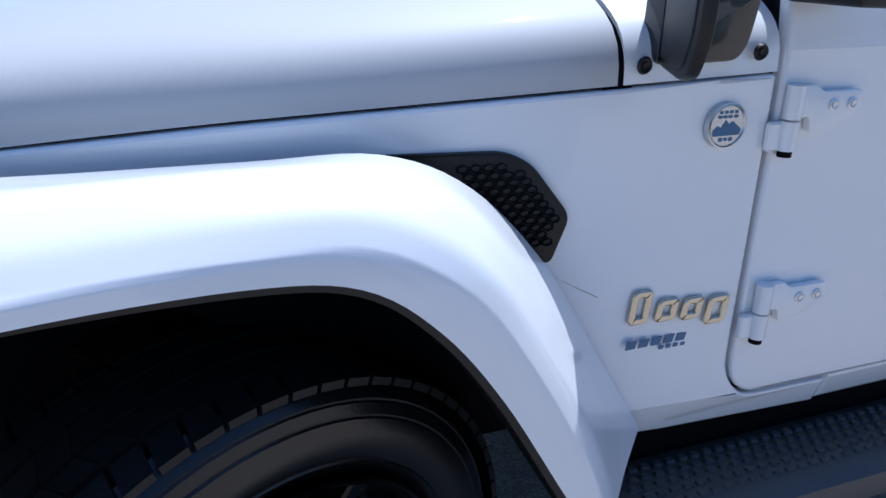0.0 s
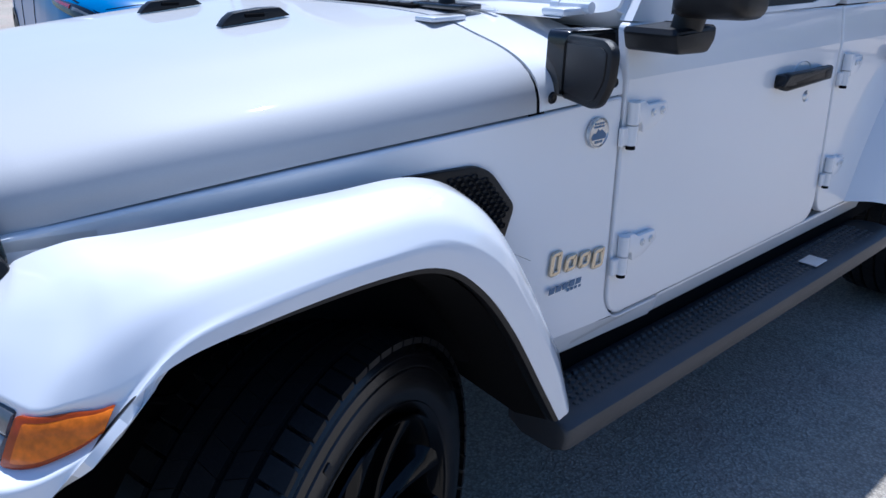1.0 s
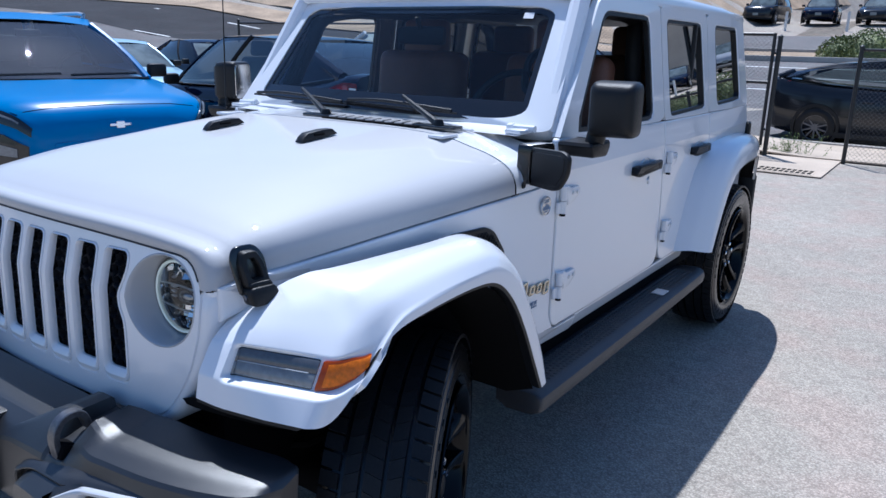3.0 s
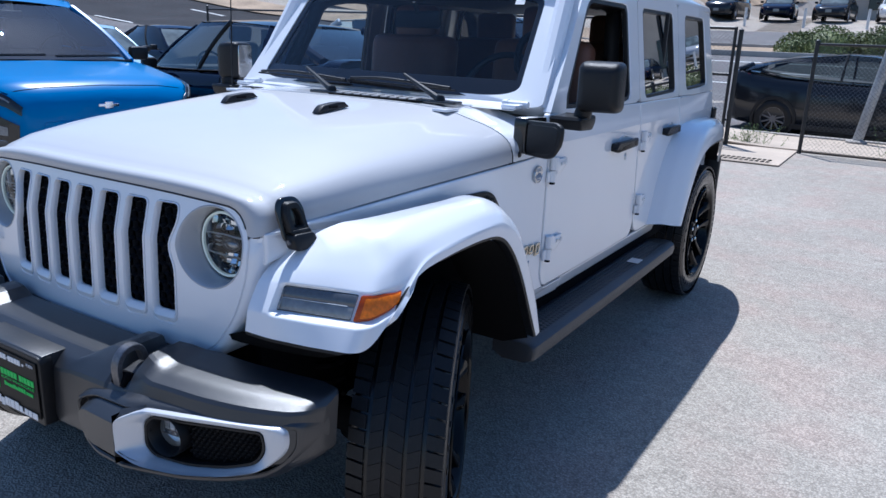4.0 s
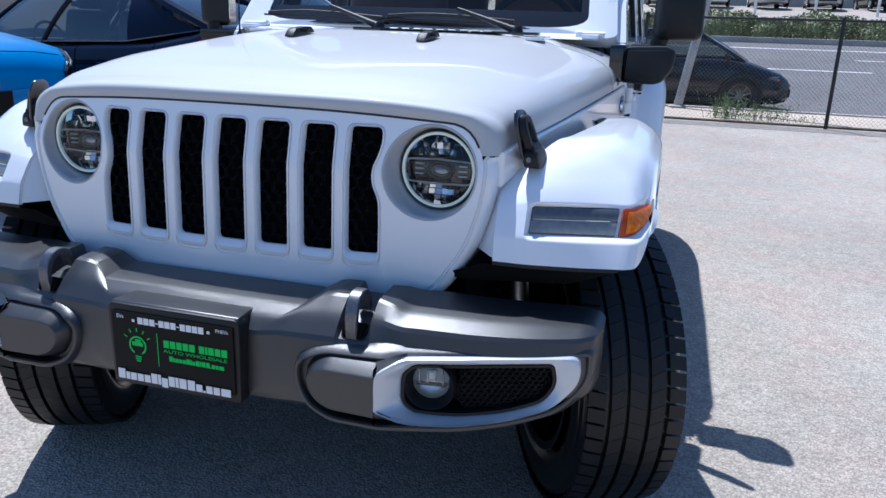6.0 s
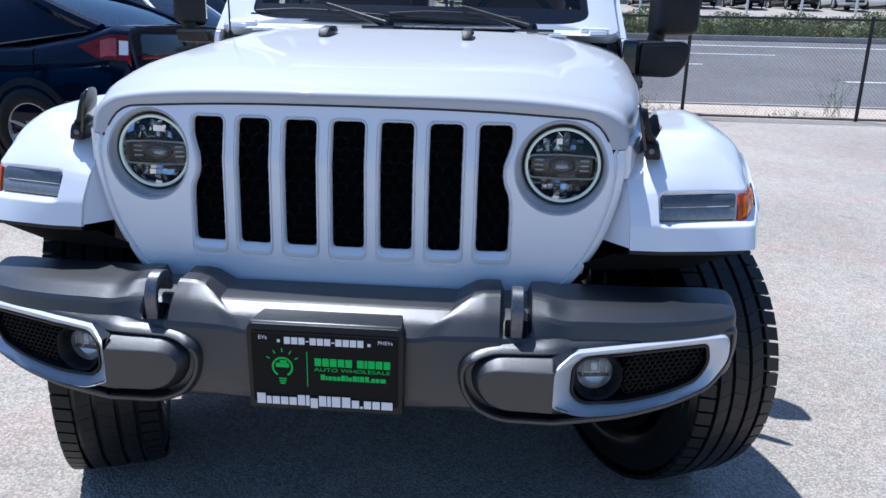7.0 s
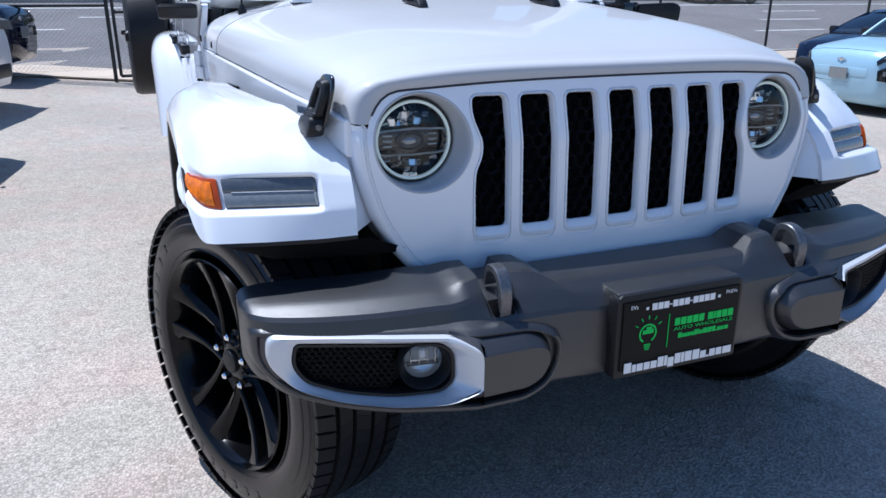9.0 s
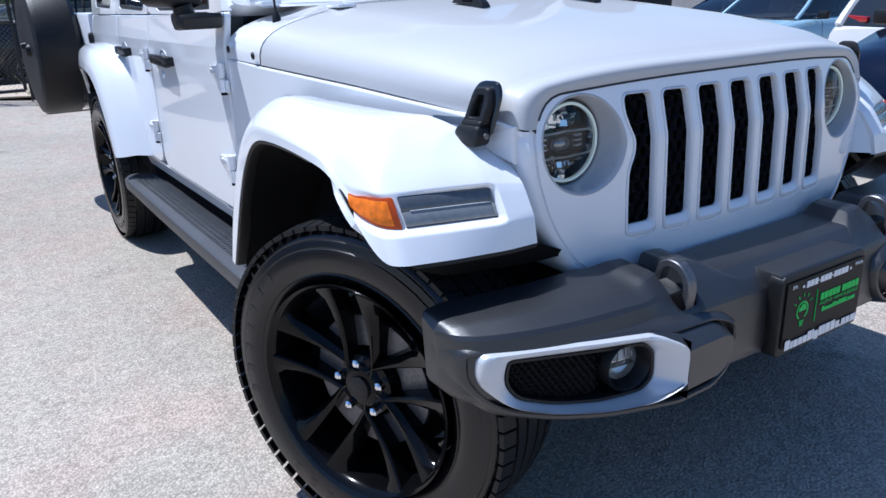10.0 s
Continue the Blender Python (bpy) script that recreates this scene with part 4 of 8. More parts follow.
for r in half:      # a steep slope in front of a level shelf, which is deeper towards the ends
    (x, y1, z1), (_, y3, z3) = r[1], r[3]
    k = lerp(x, (0.40, 0.48), (0.30, 0.58))
    r[1] = (x, y1 + k * (y3 - y1), z1 - lerp(x, (0.40, 0.48), (0.004, 0.012)))
    r[2] = (x, y1 + lerp(x, (0.40, 0.48), (0.65, 0.90)) * (y3 - y1) - 0.003, z1 + lerp(x, (0.40, 0.48), (0.52, 0.50)) * (z3 - z1) + 0.003)
half[1] = [(x, y, z) for x, (_, y, z) in zip((.250, .245, .210, .172, .20, .20, .20, .20), half[1])]      # slanted shoulders
half[2] = [(x, y, z) for x, (_, y, z) in zip((.288, .285, .252, .214, .26, .26, .26, .26), half[2])]
half_fine = catmull(half, 5)
for k in range(40):      # straight facets between the shoulders
    half_fine[k] = [Vector(q).lerp(Vector(w), (k % 5) / 5) for q, w in zip(half[k // 5], half[k // 5 + 1])]
full = [[Vector((-x, y, z)) for x, y, z in r] for r in half_fine[:0:-1]] + half_fine


def loop_creased(r, rad=0.006, extra=3):
    """A closed section with tight round corners, and points along its flats so that openings can be cut."""
    pts = creased([Vector(r[-1])] + [Vector(q) for q in r] + [Vector(r[0])], rad, 1)[1:-1]
    out = []
    for a, b in zip(pts, pts[1:] + pts[:1]):
        out += [a.lerp(b, k / extra) for k in range(extra)]
    return out


bm = grid_mesh([loop_creased(r) for r in full], close_v=True)
bmesh.ops.holes_fill(bm, edges=[e for e in bm.edges if e.is_boundary], sides=200)


def inside(x, z, poly):
    hit, n = False, len(poly)
    for k in range(n):
        (x0, z0), (x1, z1) = poly[k - 1], poly[k]
        if (z0 > z) != (z1 > z) and x < (x1 - x0) * (z - z0) / (z1 - z0) + x0:
            hit = not hit
    return hit




def bump_y(x):
    return lerp(abs(x), [r[0] for r in BUMP], [r[5][0] for r in BUMP])


BEZ_OUT = rounded([(.822, .650), (.600, .646), (.492, .642), (.450, .621), (.447, .541), (.505, .515), (.600, .510), (.700, .520), (.780, .544), (.828, .594)], [.020, .05, .014, .014, .012, .03, .08, .08, .05, .03], 5)
BEZ_IN = rounded([(.776, .636), (.600, .632), (.512, .628), (.489, .606), (.488, .546), (.512, .5225), (.600, .5180), (.692, .5285), (.762, .553), (.785, .592)], [.012, .05, .02, .016, .02, .02, .06, .06, .03, .02], 5)


def fascia_y(x, z):
    """The lower part of the bumper, which stands proud round the lamps; its upper edge slopes back."""
    low = lerp(x, (.26, .30, .36, .45, .50, .60, .70, .78, .83, .86), (-.612, -.620, -.627, -.631, -.618, -.583, -.540, -.504, -.470, -.440))
    top = lerp(x, (.26, .36, .45, .49, .60, .82, .86), (-.586, -.592, -.596, -.580, -.552, -.476, -.440))
    return low + (top - low) * min(1.0, max(0.0, (z - .618) / .028))


def opening_y(x):
    return lerp(x, (.49, .60, .78), (-.577, -.550, -.487))


hole = offset_loop(BEZ_IN, 0.007)
bmesh.ops.delete(bm, geom=[f for f in bm.faces if f.calc_center_median().y < -0.40 and inside(abs(f.calc_center_median().x), f.calc_center_median().z, hole)], context="FACES")
bumper = part("front_bumper", bm, BUMPER, car, "charcoal textured plastic front bumper", sharp=13)
POD = rounded([(.464, .636), (.337, .634), (.302, .622), (.282, .596), (.284, .560), (.308, .524), (.348, .507), (.464, .507)], [.004, .02, .02, .02, .03, .03, .03, .004], 5)
CARRY = rounded([(.848, .656), (.600, .652), (.480, .650), (.330, .644), (.290, .631), (.264, .602), (.266, .556), (.294, .512), (.345, .492), (.500, .494), (.600, .492), (.705, .502), (.800, .530), (.850, .590)], [.02, .1, .05, .03, .03, .03, .03, .03, .04, .1, .1, .08, .05, .03], 5)


for s in (1, -1):
    def put(bm):
        return bm if s > 0 else mirrored(bm)

    def fascia(loop, deep):
        return [(x, fascia_y(x, z) + deep, z) for x, z in loop]
    groove = offset_loop(CARRY, -0.013)
    rows_ = [[(x, bump_y(x) + 0.02, z) for x, z in offset_loop(CARRY, 0.010)], fascia(offset_loop(CARRY, 0.003), 0.026), fascia(CARRY, 0.017), fascia(offset_loop(CARRY, -0.004), 0.012), fascia(offset_loop(CARRY, -0.010), 0.012), fascia(groove, 0.016), fascia(groove, 0.045)]
    part("fascia", put(grid_mesh(rows_, close_v=True)), BUMPER, bumper, "charcoal lower bumper fascia", sharp=30)
    o, i = BEZ_OUT, BEZ_IN
    blend = [[(a[0] + (b[0] - a[0]) * k, a[1] + (b[1] - a[1]) * k) for a, b in zip(o, i)] for k in (.16, .55, .9)]
    rows_ = [fascia(o, 0.035), fascia(o, 0.003), fascia(offset_loop(o, -0.002), 0.0)]
    for k, lp in zip((.16, .55, .9), blend):
        rows_.append([(x, (fascia_y(x, z) - 0.001) * (1 - k ** 1.3) + opening_y(x) * k ** 1.3, z) for x, z in lp])
    rows_ += [[(x, opening_y(x), z) for x, z in i], [(x, opening_y(x) + 0.006, z) for x, z in i]]
    bez = part("fog_lamp_bezel", put(grid_mesh(rows_, close_v=True)), BEZELPAINT, bumper, "satin silver fog-lamp bezel", sharp=40)
    # black inner frame, its back and the lamp's round seat
    i2 = offset_loop(i, -0.009)
    part("inner_frame", put(grid_mesh([[(x, opening_y(x) + d, z) for x, z in lp] for lp, d in ((i, 0.004), (offset_loop(i, -0.002), -0.002), (offset_loop(i, -0.007), -0.001), (i2, 0.008), (i2, 0.060))], close_v=True)), BLACK, bez, "black inner frame")
    back = bmesh.new()
    back.faces.new([back.verts.new((x, opening_y(x) + 0.058, z)) for x, z in i2])
    part("bezel_back", put(back), BLACK, bez)
    # honeycomb panel beside the fog lamp
    pcs = []
    area = offset_loop(i, -0.014)
    for j in range(11):
        for k in range(14):
            x, z = .602 + k * .0128 + (j % 2) * .0064, .532 + j * .0096
            if not inside(x, z, area):
                continue
            pcs.append(grid_mesh([[(x + r * 1.18 * math.sin(a), opening_y(x) + d, z + r * .86 * math.cos(a)) for a in [math.pi / 3 * q for q in range(6)]] for r, d in ((.0066, .016), (.0058, .0115), (.0050, .0115), (.0044, .020))], close_v=True))
    part("fog_mesh", put(join(*pcs)), BLACK, bez, "black honeycomb insert", sharp=25)
    web = bmesh.new()
    web.faces.new([web.verts.new((x, opening_y(x) + 0.019, z)) for x, z in offset_loop(i, -0.0095) if x > .596] )
    part("mesh_panel", put(web), SEAM, bez)
    at = pose(.540, -.540, .582, 0, 0, 8)
    fog = part("fog_lamp", put(moved(lathe([(0.03, 0.030), (0.0, 0.0385), (-0.012, 0.0440), (-0.026, 0.0475), (-0.028, 0.0495), (-0.022, 0.0520), (0.03, 0.054)], 40, "y"), at)), BLACK, bez, "round fog lamp in a black seat")
    part("reflector", put(moved(lathe([(0.000, 0.0375), (0.012, 0.033), (0.020, 0.020), (0.022, 0.0)], 28, "y"), at)), BRIGHT, fog, "bright reflector")
    for xx in (-0.024, -0.008, 0.008, 0.024):
        part("reflector_rib", put(moved(box(0.0022, 0.014, 0.034, (xx, 0.006, 0.010), 0.0008, 1), at)), CHROME, fog)
    part("reflector_ledge", put(moved(box(0.062, 0.016, 0.003, (0, 0.006, -0.009), 0.001, 1), at)), DARKSTEEL, fog)
    part("bulb_cap", put(moved(box(0.014, 0.008, 0.020, (0, 0.004, 0.012), 0.003, 1), at)), LAMPSILVER, fog)
    part("lens", put(moved(lathe([(0.0, 0.0378), (-0.006, 0.026), (-0.008, 0.0)], 28, "y"), at)), LENS, fog)
    def inset(d):
        return [(.451 if x > .44 else u, w) for (x, z), (u, w) in zip(POD, offset_loop(POD, d))]
    corners = []      # close the two corners between the pod's end and the bezel
    for xs, edge, out in (((.447, .452, .458, .47, .482, .494, .50), ((.447, .455, .492, .50), (.617, .622, .641, .645)), ((.447, .50), (.637, .651))),
                          ((.444, .452, .465, .48, .495, .51, .53), ((.444, .505, .53), (.549, .521, .515)), ((.444, .53), (.500, .496)))):
        corners.append(grid_mesh([[(x, fascia_y(x, z) + .003 + lerp(z, (.496, .507, .528), (.05, .034, 0)), z) for z in np.linspace(lerp(x, *edge), lerp(x, *out), 6)] for x in xs]))
    for q in corners:
        part("pod_corner", put(q), BUMPER, bumper)
    f = bmesh.new()
    f.faces.new([f.verts.new((x, lerp(x, (.28, .36, .47), (-.620, -.628, -.632)), z)) for x, z in inset(-0.023)])
    rows_ = [[(x, lerp(x, (.28, .36, .47), (-.620, -.628, -.632)) + d, z) for x, z in lp] for lp, d in ((inset(0), 0.060), (inset(0), 0.046), (inset(-0.003), 0.041), (inset(-0.020), 0.003), (inset(-0.023), 0.0))]
    part("bumper_pod", put(join(grid_mesh(rows_, close_v=True), f)), BUMPER, bumper, "raised charcoal pod", sharp=25)
    path = curve_pts([(.376, -.556, .655), (.376, -.561, .695), (.376, -.556, .718), (.376, -.540, .737), (.376, -.517, .742), (.376, -.497, .733), (.376, -.485, .70)], 4)
    rows_ = []
    for k, q in enumerate(path):     # a flat bar bent into a hook
        d = (path[min(k + 1, len(path) - 1)] - path[max(k - 1, 0)]).normalized()
        n = Vector((0, -d.z, d.y))
        rows_.append([q + Vector((sx, 0, 0)) + n * sn for sx, sn in ((-.0125, -.007), (-.0125, .005), (-.0105, .007), (.0105, .007), (.0125, .005), (.0125, -.007))])
    hook = grid_mesh(rows_, close_v=True)
    part("tow_hook", put(hook), DARKSTEEL, bumper, "dark steel tow hook")
    part("hook_opening", put(box(0.046, 0.050, 0.034, (.376, -.535, .664), .004, 2, Matrix.Rotation(-0.45, 4, "X"))), SEAM, bumper)

# dealer plate in its holder
PY = -0.622
holder = part("plate_holder", prism(rounded([(-.156, .500), (.156, .500), (.158, .672), (.150, .684), (-.150, .684), (-.158, .672)], .006, 2), 0.035, lambda a, b, d: (a, PY + 0.035 - d, b), 0.004), BLACK, bumper, "black plate holder")
part("plate_bracket", prism([(-.520, .650), (-.617, .650), (-.617, .682), (-.612, .687), (-.540, .685)], 0.312, lambda a, b, d: ((d - .156) * (0.93 + 0.7 * (-.54 - a)), a, b), 0.003), BUMPER, bumper)
plate = part("dealer_plate", box(0.292, 0.004, 0.150, (0, PY - 0.003, 0.594), 0.001, 1), PLATE_BLACK, bumper, "black dealer plate with green and white print")


def flat_bars(boxes, y, depth=0.0012):
    """Flat printed shapes on an upright face: (x, z, width, height)."""
    return join(*[box(w, depth, h, (x, y, z)) for x, z, w, h in boxes])


PF = PY - 0.0058


def print_line(x0, x1, z, h, shape, gap=0.16):
    """Lettering that is not spelled out: one plain bar for each sign; shape gives (width, foot, height) in shares."""
    total, x, out = sum(w for w, _, _ in shape), x0, []
    k = (x1 - x0) / total
    for w, foot, high in shape:
        if high:
            out.append((x + w * k / 2, z - h / 2 + (foot + high / 2) * h, w * k * (1 - gap), high * h))
        x += w * k
    return out


CAP, LOW, TALL, DOT, SPACE = (1.0, 0.0, 1.0), (0.85, 0.0, 0.74), (0.42, 0.0, 1.0), (0.35, 0.0, 0.2), (0.5, 0.0, 0.0)
HYPHEN, NARROW = (0.55, 0.38, 0.16), (0.55, 0.0, 0.74)
part("print_white", flat_bars(print_line(-.080, .080, .6535, .0145, [CAP] * 3 + [HYPHEN] + [CAP] * 3 + [HYPHEN] + [CAP] * 4) + [(-.090, .652, .006, .006), (.090, .652, .006, .006)], PF), INK_WHITE, plate, "white print bars")
part("print_white", flat_bars(print_line(-.139, .139, .5265, .0225, [CAP, NARROW, LOW, LOW, LOW, (0.85, 0, 1.0), TALL, (0.85, -0.2, 0.94), (0.85, 0, 1.0), TALL, CAP, CAP, LOW, DOT, LOW, LOW, (1.3, 0, 0.74)]), PF - 0.002), INK_WHITE, plate, "large white print bars")
part("print_green", flat_bars(print_line(-.020, .133, .6105, .0165, [CAP] * 5 + [SPACE] + [CAP, TALL, CAP, CAP, CAP]), PF), INK_GREEN, plate, "green print bars")
part("print_green", flat_bars(print_line(-.008, .124, .5785, .0115, [CAP, NARROW, LOW, LOW, LOW, CAP, TALL, LOW, CAP, TALL, CAP, CAP, DOT, LOW, LOW, (1.3, 0, 0.74)]), PF), INK_GREEN, plate, "small green print bars")
part("divider_line", flat_bars([(-.034, .594, .0015, .075)], PF), INK_GREEN, plate)


def lettering(text, size, at, mat, parent, name, width=None):
    cu = bpy.data.curves.new(name, "FONT")
    cu.body, cu.size, cu.extrude, cu.align_x, cu.align_y = text, size, 0.0004, "CENTER", "CENTER"
    tmp = bpy.data.objects.new(name, cu)
    me = bpy.data.meshes.new_from_object(tmp)
    bpy.data.objects.remove(tmp)
    bpy.data.curves.remove(cu)
    xs = [v.co.x for v in me.vertices]
    k = width / (max(xs) - min(xs)) if width else 1.0
    for v in me.vertices:
        v.co = Vector(at) + Vector((v.co.x * k, -v.co.z - 0.0006, v.co.y))
    me.materials.append(mat)
    ob = new(name, me)
    ob.parent = parent
    return ob


lettering("EVs", 0.012, (-.122, PF, .658), INK_WHITE, plate, "lettering")
lettering("PHEVs", 0.011, (.122, PF, .658), INK_WHITE, plate, "lettering")
lettering("AUTO WHOLESALE", 0.0105, (.056, PF, .5945), INK_GREEN, plate, "lettering", 0.152)
bulb = [(-.084 + .0215 * math.cos(a), .596 + .0215 * math.sin(a)) for a in np.linspace(-1.05, math.pi + 1.05, 24)]
pcs = [grid_mesh([[(x, PF, z) for x, z in bulb], [(-.084 + (x + .084) * .82, PF, .596 + (z - .596) * .82) for x, z in bulb]])]
pcs.append(flat_bars([(-.084, .571, .015, .003), (-.084, .566, .014, .003), (-.084, .561, .010, .003), (-.084, .600, .026, .009), (-.082, .607, .014, .007)], PF))
for a in (0.5, 1.05, 1.57, 2.1, 2.65):
    pcs.append(moved(box(.008, .0012, .0022, (0, 0, 0)), pose(-.084 + .032 * math.cos(a), PF, .600 + .032 * math.sin(a)) @ Matrix.Rotation(-a, 4, "Y")))
part("emblem", join(*pcs), INK_GREEN, plate, "green bulb emblem")

# ---- wheels ----
R_TYRE, W_TYRE = 0.405, 0.246


def tyre_mesh():
    h = W_TYRE / 2
    prof = [(-h + .03, .262), (-h + .020, .268), (-h + .012, .277), (-h + .0085, .282), (-h + .0045, .288), (-h + .0058, .2905), (-h + .0040, .293), (-h - .0015, .312), (-h - .002, .330), (-h + .0005, .347),
            (-h + .0030, .349), (-h + .0025, .352), (-h + .006, .366), (-h + .0085, .368), (-h + .008, .371), (-h + .016, .383), (-h + .026, .392), (-h + .03, .395)]
    prof += [(-a, r) for a, r in prof[::-1]]
    return lathe(prof, 72)


def tread_mesh():
    """Five ribs of slanted blocks with open grooves between them."""
    vs, fs = [], []
    ribs = ((-.118, -.076, 64, .05, .0065), (-.064, -.031, 64, -.09, .0013), (-.020, .020, 64, .09, .0011), (.031, .064, 64, -.09, .0013), (.076, .118, 64, .05, .0065))
    for x0, x1, n, slant, gap in ribs:
        for k in range(n):
            a0 = 2 * math.pi * k / n
            a1 = a0 + 2 * math.pi / n - gap / R_TYRE
            base = len(vs)
            for rr in (0.389, None):
                for x, side in ((x0, 0), (x1, 1)):
                    sh = slant * (x - (x0 + x1) / 2)
                    for a in (a0, a1):
                        r = 0.389 if rr else 0.4055 - 0.9 * max(0.0, abs(x) - 0.075) ** 1.6
                        vs.append((x, r * math.cos(a + sh / .1), r * math.sin(a + sh / .1)))
            b = base
            for f in ((4, 5, 7, 6), (0, 4, 6, 2), (1, 3, 7, 5), (0, 1, 5, 4), (2, 6, 7, 3)):
                fs.append([b + q for q in f])
    me = bpy.data.meshes.new("tread")
    me.from_pydata(vs, [], fs)
    bm = bmesh.new()
    bm.from_mesh(me)
    bpy.data.meshes.remove(me)
    bmesh.ops.recalc_face_normals(bm, faces=bm.faces)
    return bm


def rim_mesh():
    g = join(lathe([(.118, .262), (.124, .268), (.128, .266), (.122, .258), (.105, .250), (.02, .236), (-.12, .240), (-.124, .262)], 64))
    bmesh.ops.recalc_face_normals(g, faces=g.faces)
    return g


def spoke_mesh(side):
    """One broad spoke of a parallel pair: straight towards its twin, widening to the rim on the other side."""
    rows = []
    for t in (0.0, 0.12, 0.3, 0.5, 0.7, 0.85, 0.94, 1.0):
        y = .030 + t * .222
        a = .033 + .004 * t
        b = .046 + .044 * t ** 1.5 + (.014 if t > .9 else 0) + (.016 if t > .97 else 0)
        if t < .1:
            a, b = .026, .044
        xo = .088 + .030 * t ** 1.4 - .012 * math.sin(math.pi * t)
        m = (a + b) / 2
        rows.append([Vector((x, y, side * z)) for z, x in ((a - .002, xo - .050), (a, xo - .004), (a + .004, xo), (m, xo + .001), (b - .010, xo - .003), (b, xo - .014), (b + .006, xo - .050))])
    return grid_mesh(rows)


MESH_HUB = mesh_of("hub", lathe([(.088, .0), (.088, .042), (.084, .052), (.074, .058), (.070, .076), (.03, .082)], 40), RIMBLACK, 40)
MESH_SPOKE = [mesh_of("spoke", spoke_mesh(s), RIMBLACK, 30) for s in (-1, 1)]
MESH_BACK = mesh_of("brake_shield", lathe([(-.02, .0), (-.02, .20), (-.03, .20)], 40), SEAM)
MESH_RIM = mesh_of("wheel", rim_mesh(), RIMBLACK, 40)
MESH_TYRE = mesh_of("tyre", tyre_mesh(), SIDEWALL, 20)
MESH_TREAD = mesh_of("tread", tread_mesh(), RUBBER, 30)
MESH_CAP = mesh_of("hub_cap", lathe([(.100, 0), (.100, .022), (.097, .029), (.084, .031)], 28), BLACK)
MESH_NUT = mesh_of("lug_nut", lathe([(.100, 0), (.100, .006), (.096, .0105), (.066, .0105)], 6), CHROME, 20)
MESH_DISC = mesh_of("brake_disc", lathe([(.045, .09), (.045, .165), (.030, .165), (.030, .09)], 40), DARKSTEEL)
MARKS = [2 * math.pi * k / 36 + 0.4 for k in range(17) if k not in (7, 8, 9)]      # raised sidewall lettering, as bars
MESH_MARK = mesh_of("sidewall_mark", moved(box(.003, .016, .022, (0, 0, 0), .001, 1), pose(.1245, 0, .331)), SIDEWALL)


def wheel(at, parent):
    rim = new("wheel", MESH_RIM)
    rim.parent = parent
    rim.matrix_basis = at
    tagged(rim, "gloss black ten-spoke alloy wheel")
    for nm, me, lb in (("tyre", MESH_TYRE, "black road tyre"), ("tread", MESH_TREAD, ""), ("hub_cap", MESH_CAP, ""), ("brake_disc", MESH_DISC, ""), ("hub", MESH_HUB, ""), ("brake_shield", MESH_BACK, "")):
        o = new(nm, me)
        o.parent = rim
        tagged(o, lb)
    for a in MARKS:
        o = new("sidewall_mark", MESH_MARK)
        o.parent = rim
        o.matrix_basis = Matrix.Rotation(a, 4, "X")
    for k in range(10):
        o = new("spoke", MESH_SPOKE[k % 2])
        o.parent = rim
        o.matrix_basis = Matrix.Rotation(2 * math.pi * (k // 2) / 5, 4, "X")
    for k in range(5):
        o = new("lug_nut", MESH_NUT)
        o.parent = rim
        a = 2 * math.pi * k / 5
        o.matrix_basis = pose(0, .0635 * math.cos(a), .0635 * math.sin(a))
        tagged(o, "chrome lug nut")
    return rim


wheel(pose(0.775, 0.13, 0.402, 0, 0, 25), car)      # both front wheels turned to the car's left
wheel(pose(-0.775, 0.0, 0.402, 0, 0, 180 + 23) @ pose(0, 0, 0, 20), car)
wheel(pose(0.740, 3.06, 0.402, 15), car)
wheel(pose(-0.740, 3.06, 0.402, 35, 0, 180), car)

# ---- fittings on the white car ----


def on_side(name, make, mat, parent=None, label="", sharp=35, sides=(1, -1)):
    out = []
    for s in sides:
        b = make()
        out.append(part(name, b if s > 0 else mirrored(b), mat, parent or car, label, sharp))
    return out


# hinges, handles, locks
for y, z, sc in ((0.913, 1.042, 1.0), (0.925, 0.750, 1.0), (1.945, 1.052, 0.85), (1.965, 0.745, 0.85)):
    for s in (1, -1):
        def put(b):
            return b if s > 0 else mirrored(b)
        x = side_x(y, z)
        h = part("door_hinge", put(join(moved(tube([(0, 0, 0.0), (0, 0, 0.045)], 0.0125, 14), pose(x + 0.012, y - 0.004, z)), moved(tube([(0, 0, -0.043), (0, 0, -0.003)], 0.0125, 14), pose(x + 0.012, y - 0.004, z)))), WHITE, car, "white exposed door hinge")
        leaf = rounded([(0.0, 0.044), (0.030, 0.044), (0.045, 0.034), (0.112 * sc, 0.034), (0.118 * sc, 0.010), (0.070, -0.016), (0.030, -0.022), (0.026, 0.0), (0.0, 0.0)], 0.004, 2)
        part("leaf", put(prism(leaf, 0.014, lambda a, b, d: (x + 0.001 + d, y + a, z + b), 0.003)), WHITE, h)
        part("bracket", put(box(0.012, 0.03, 0.040, (x + 0.006, y - 0.02, z - 0.024), 0.003, 1)), WHITE, h)
        part("pin", put(moved(tube([(0, 0, -0.052), (0, 0, -0.040)], 0.010, 12), pose(x + 0.012, y - 0.004, z))), SEAM, h)
        for yy in (0.062, 0.095):
            part("bolt", put(moved(lathe([(0.004, 0), (0.0045, 0.0035), (0.002, 0.004), (0.004, 0.006), (0.003, 0.0085), (0.0, 0.0085)], 12), pose(x + 0.0145, y + yy * sc, z + 0.016))), SILVER, h)

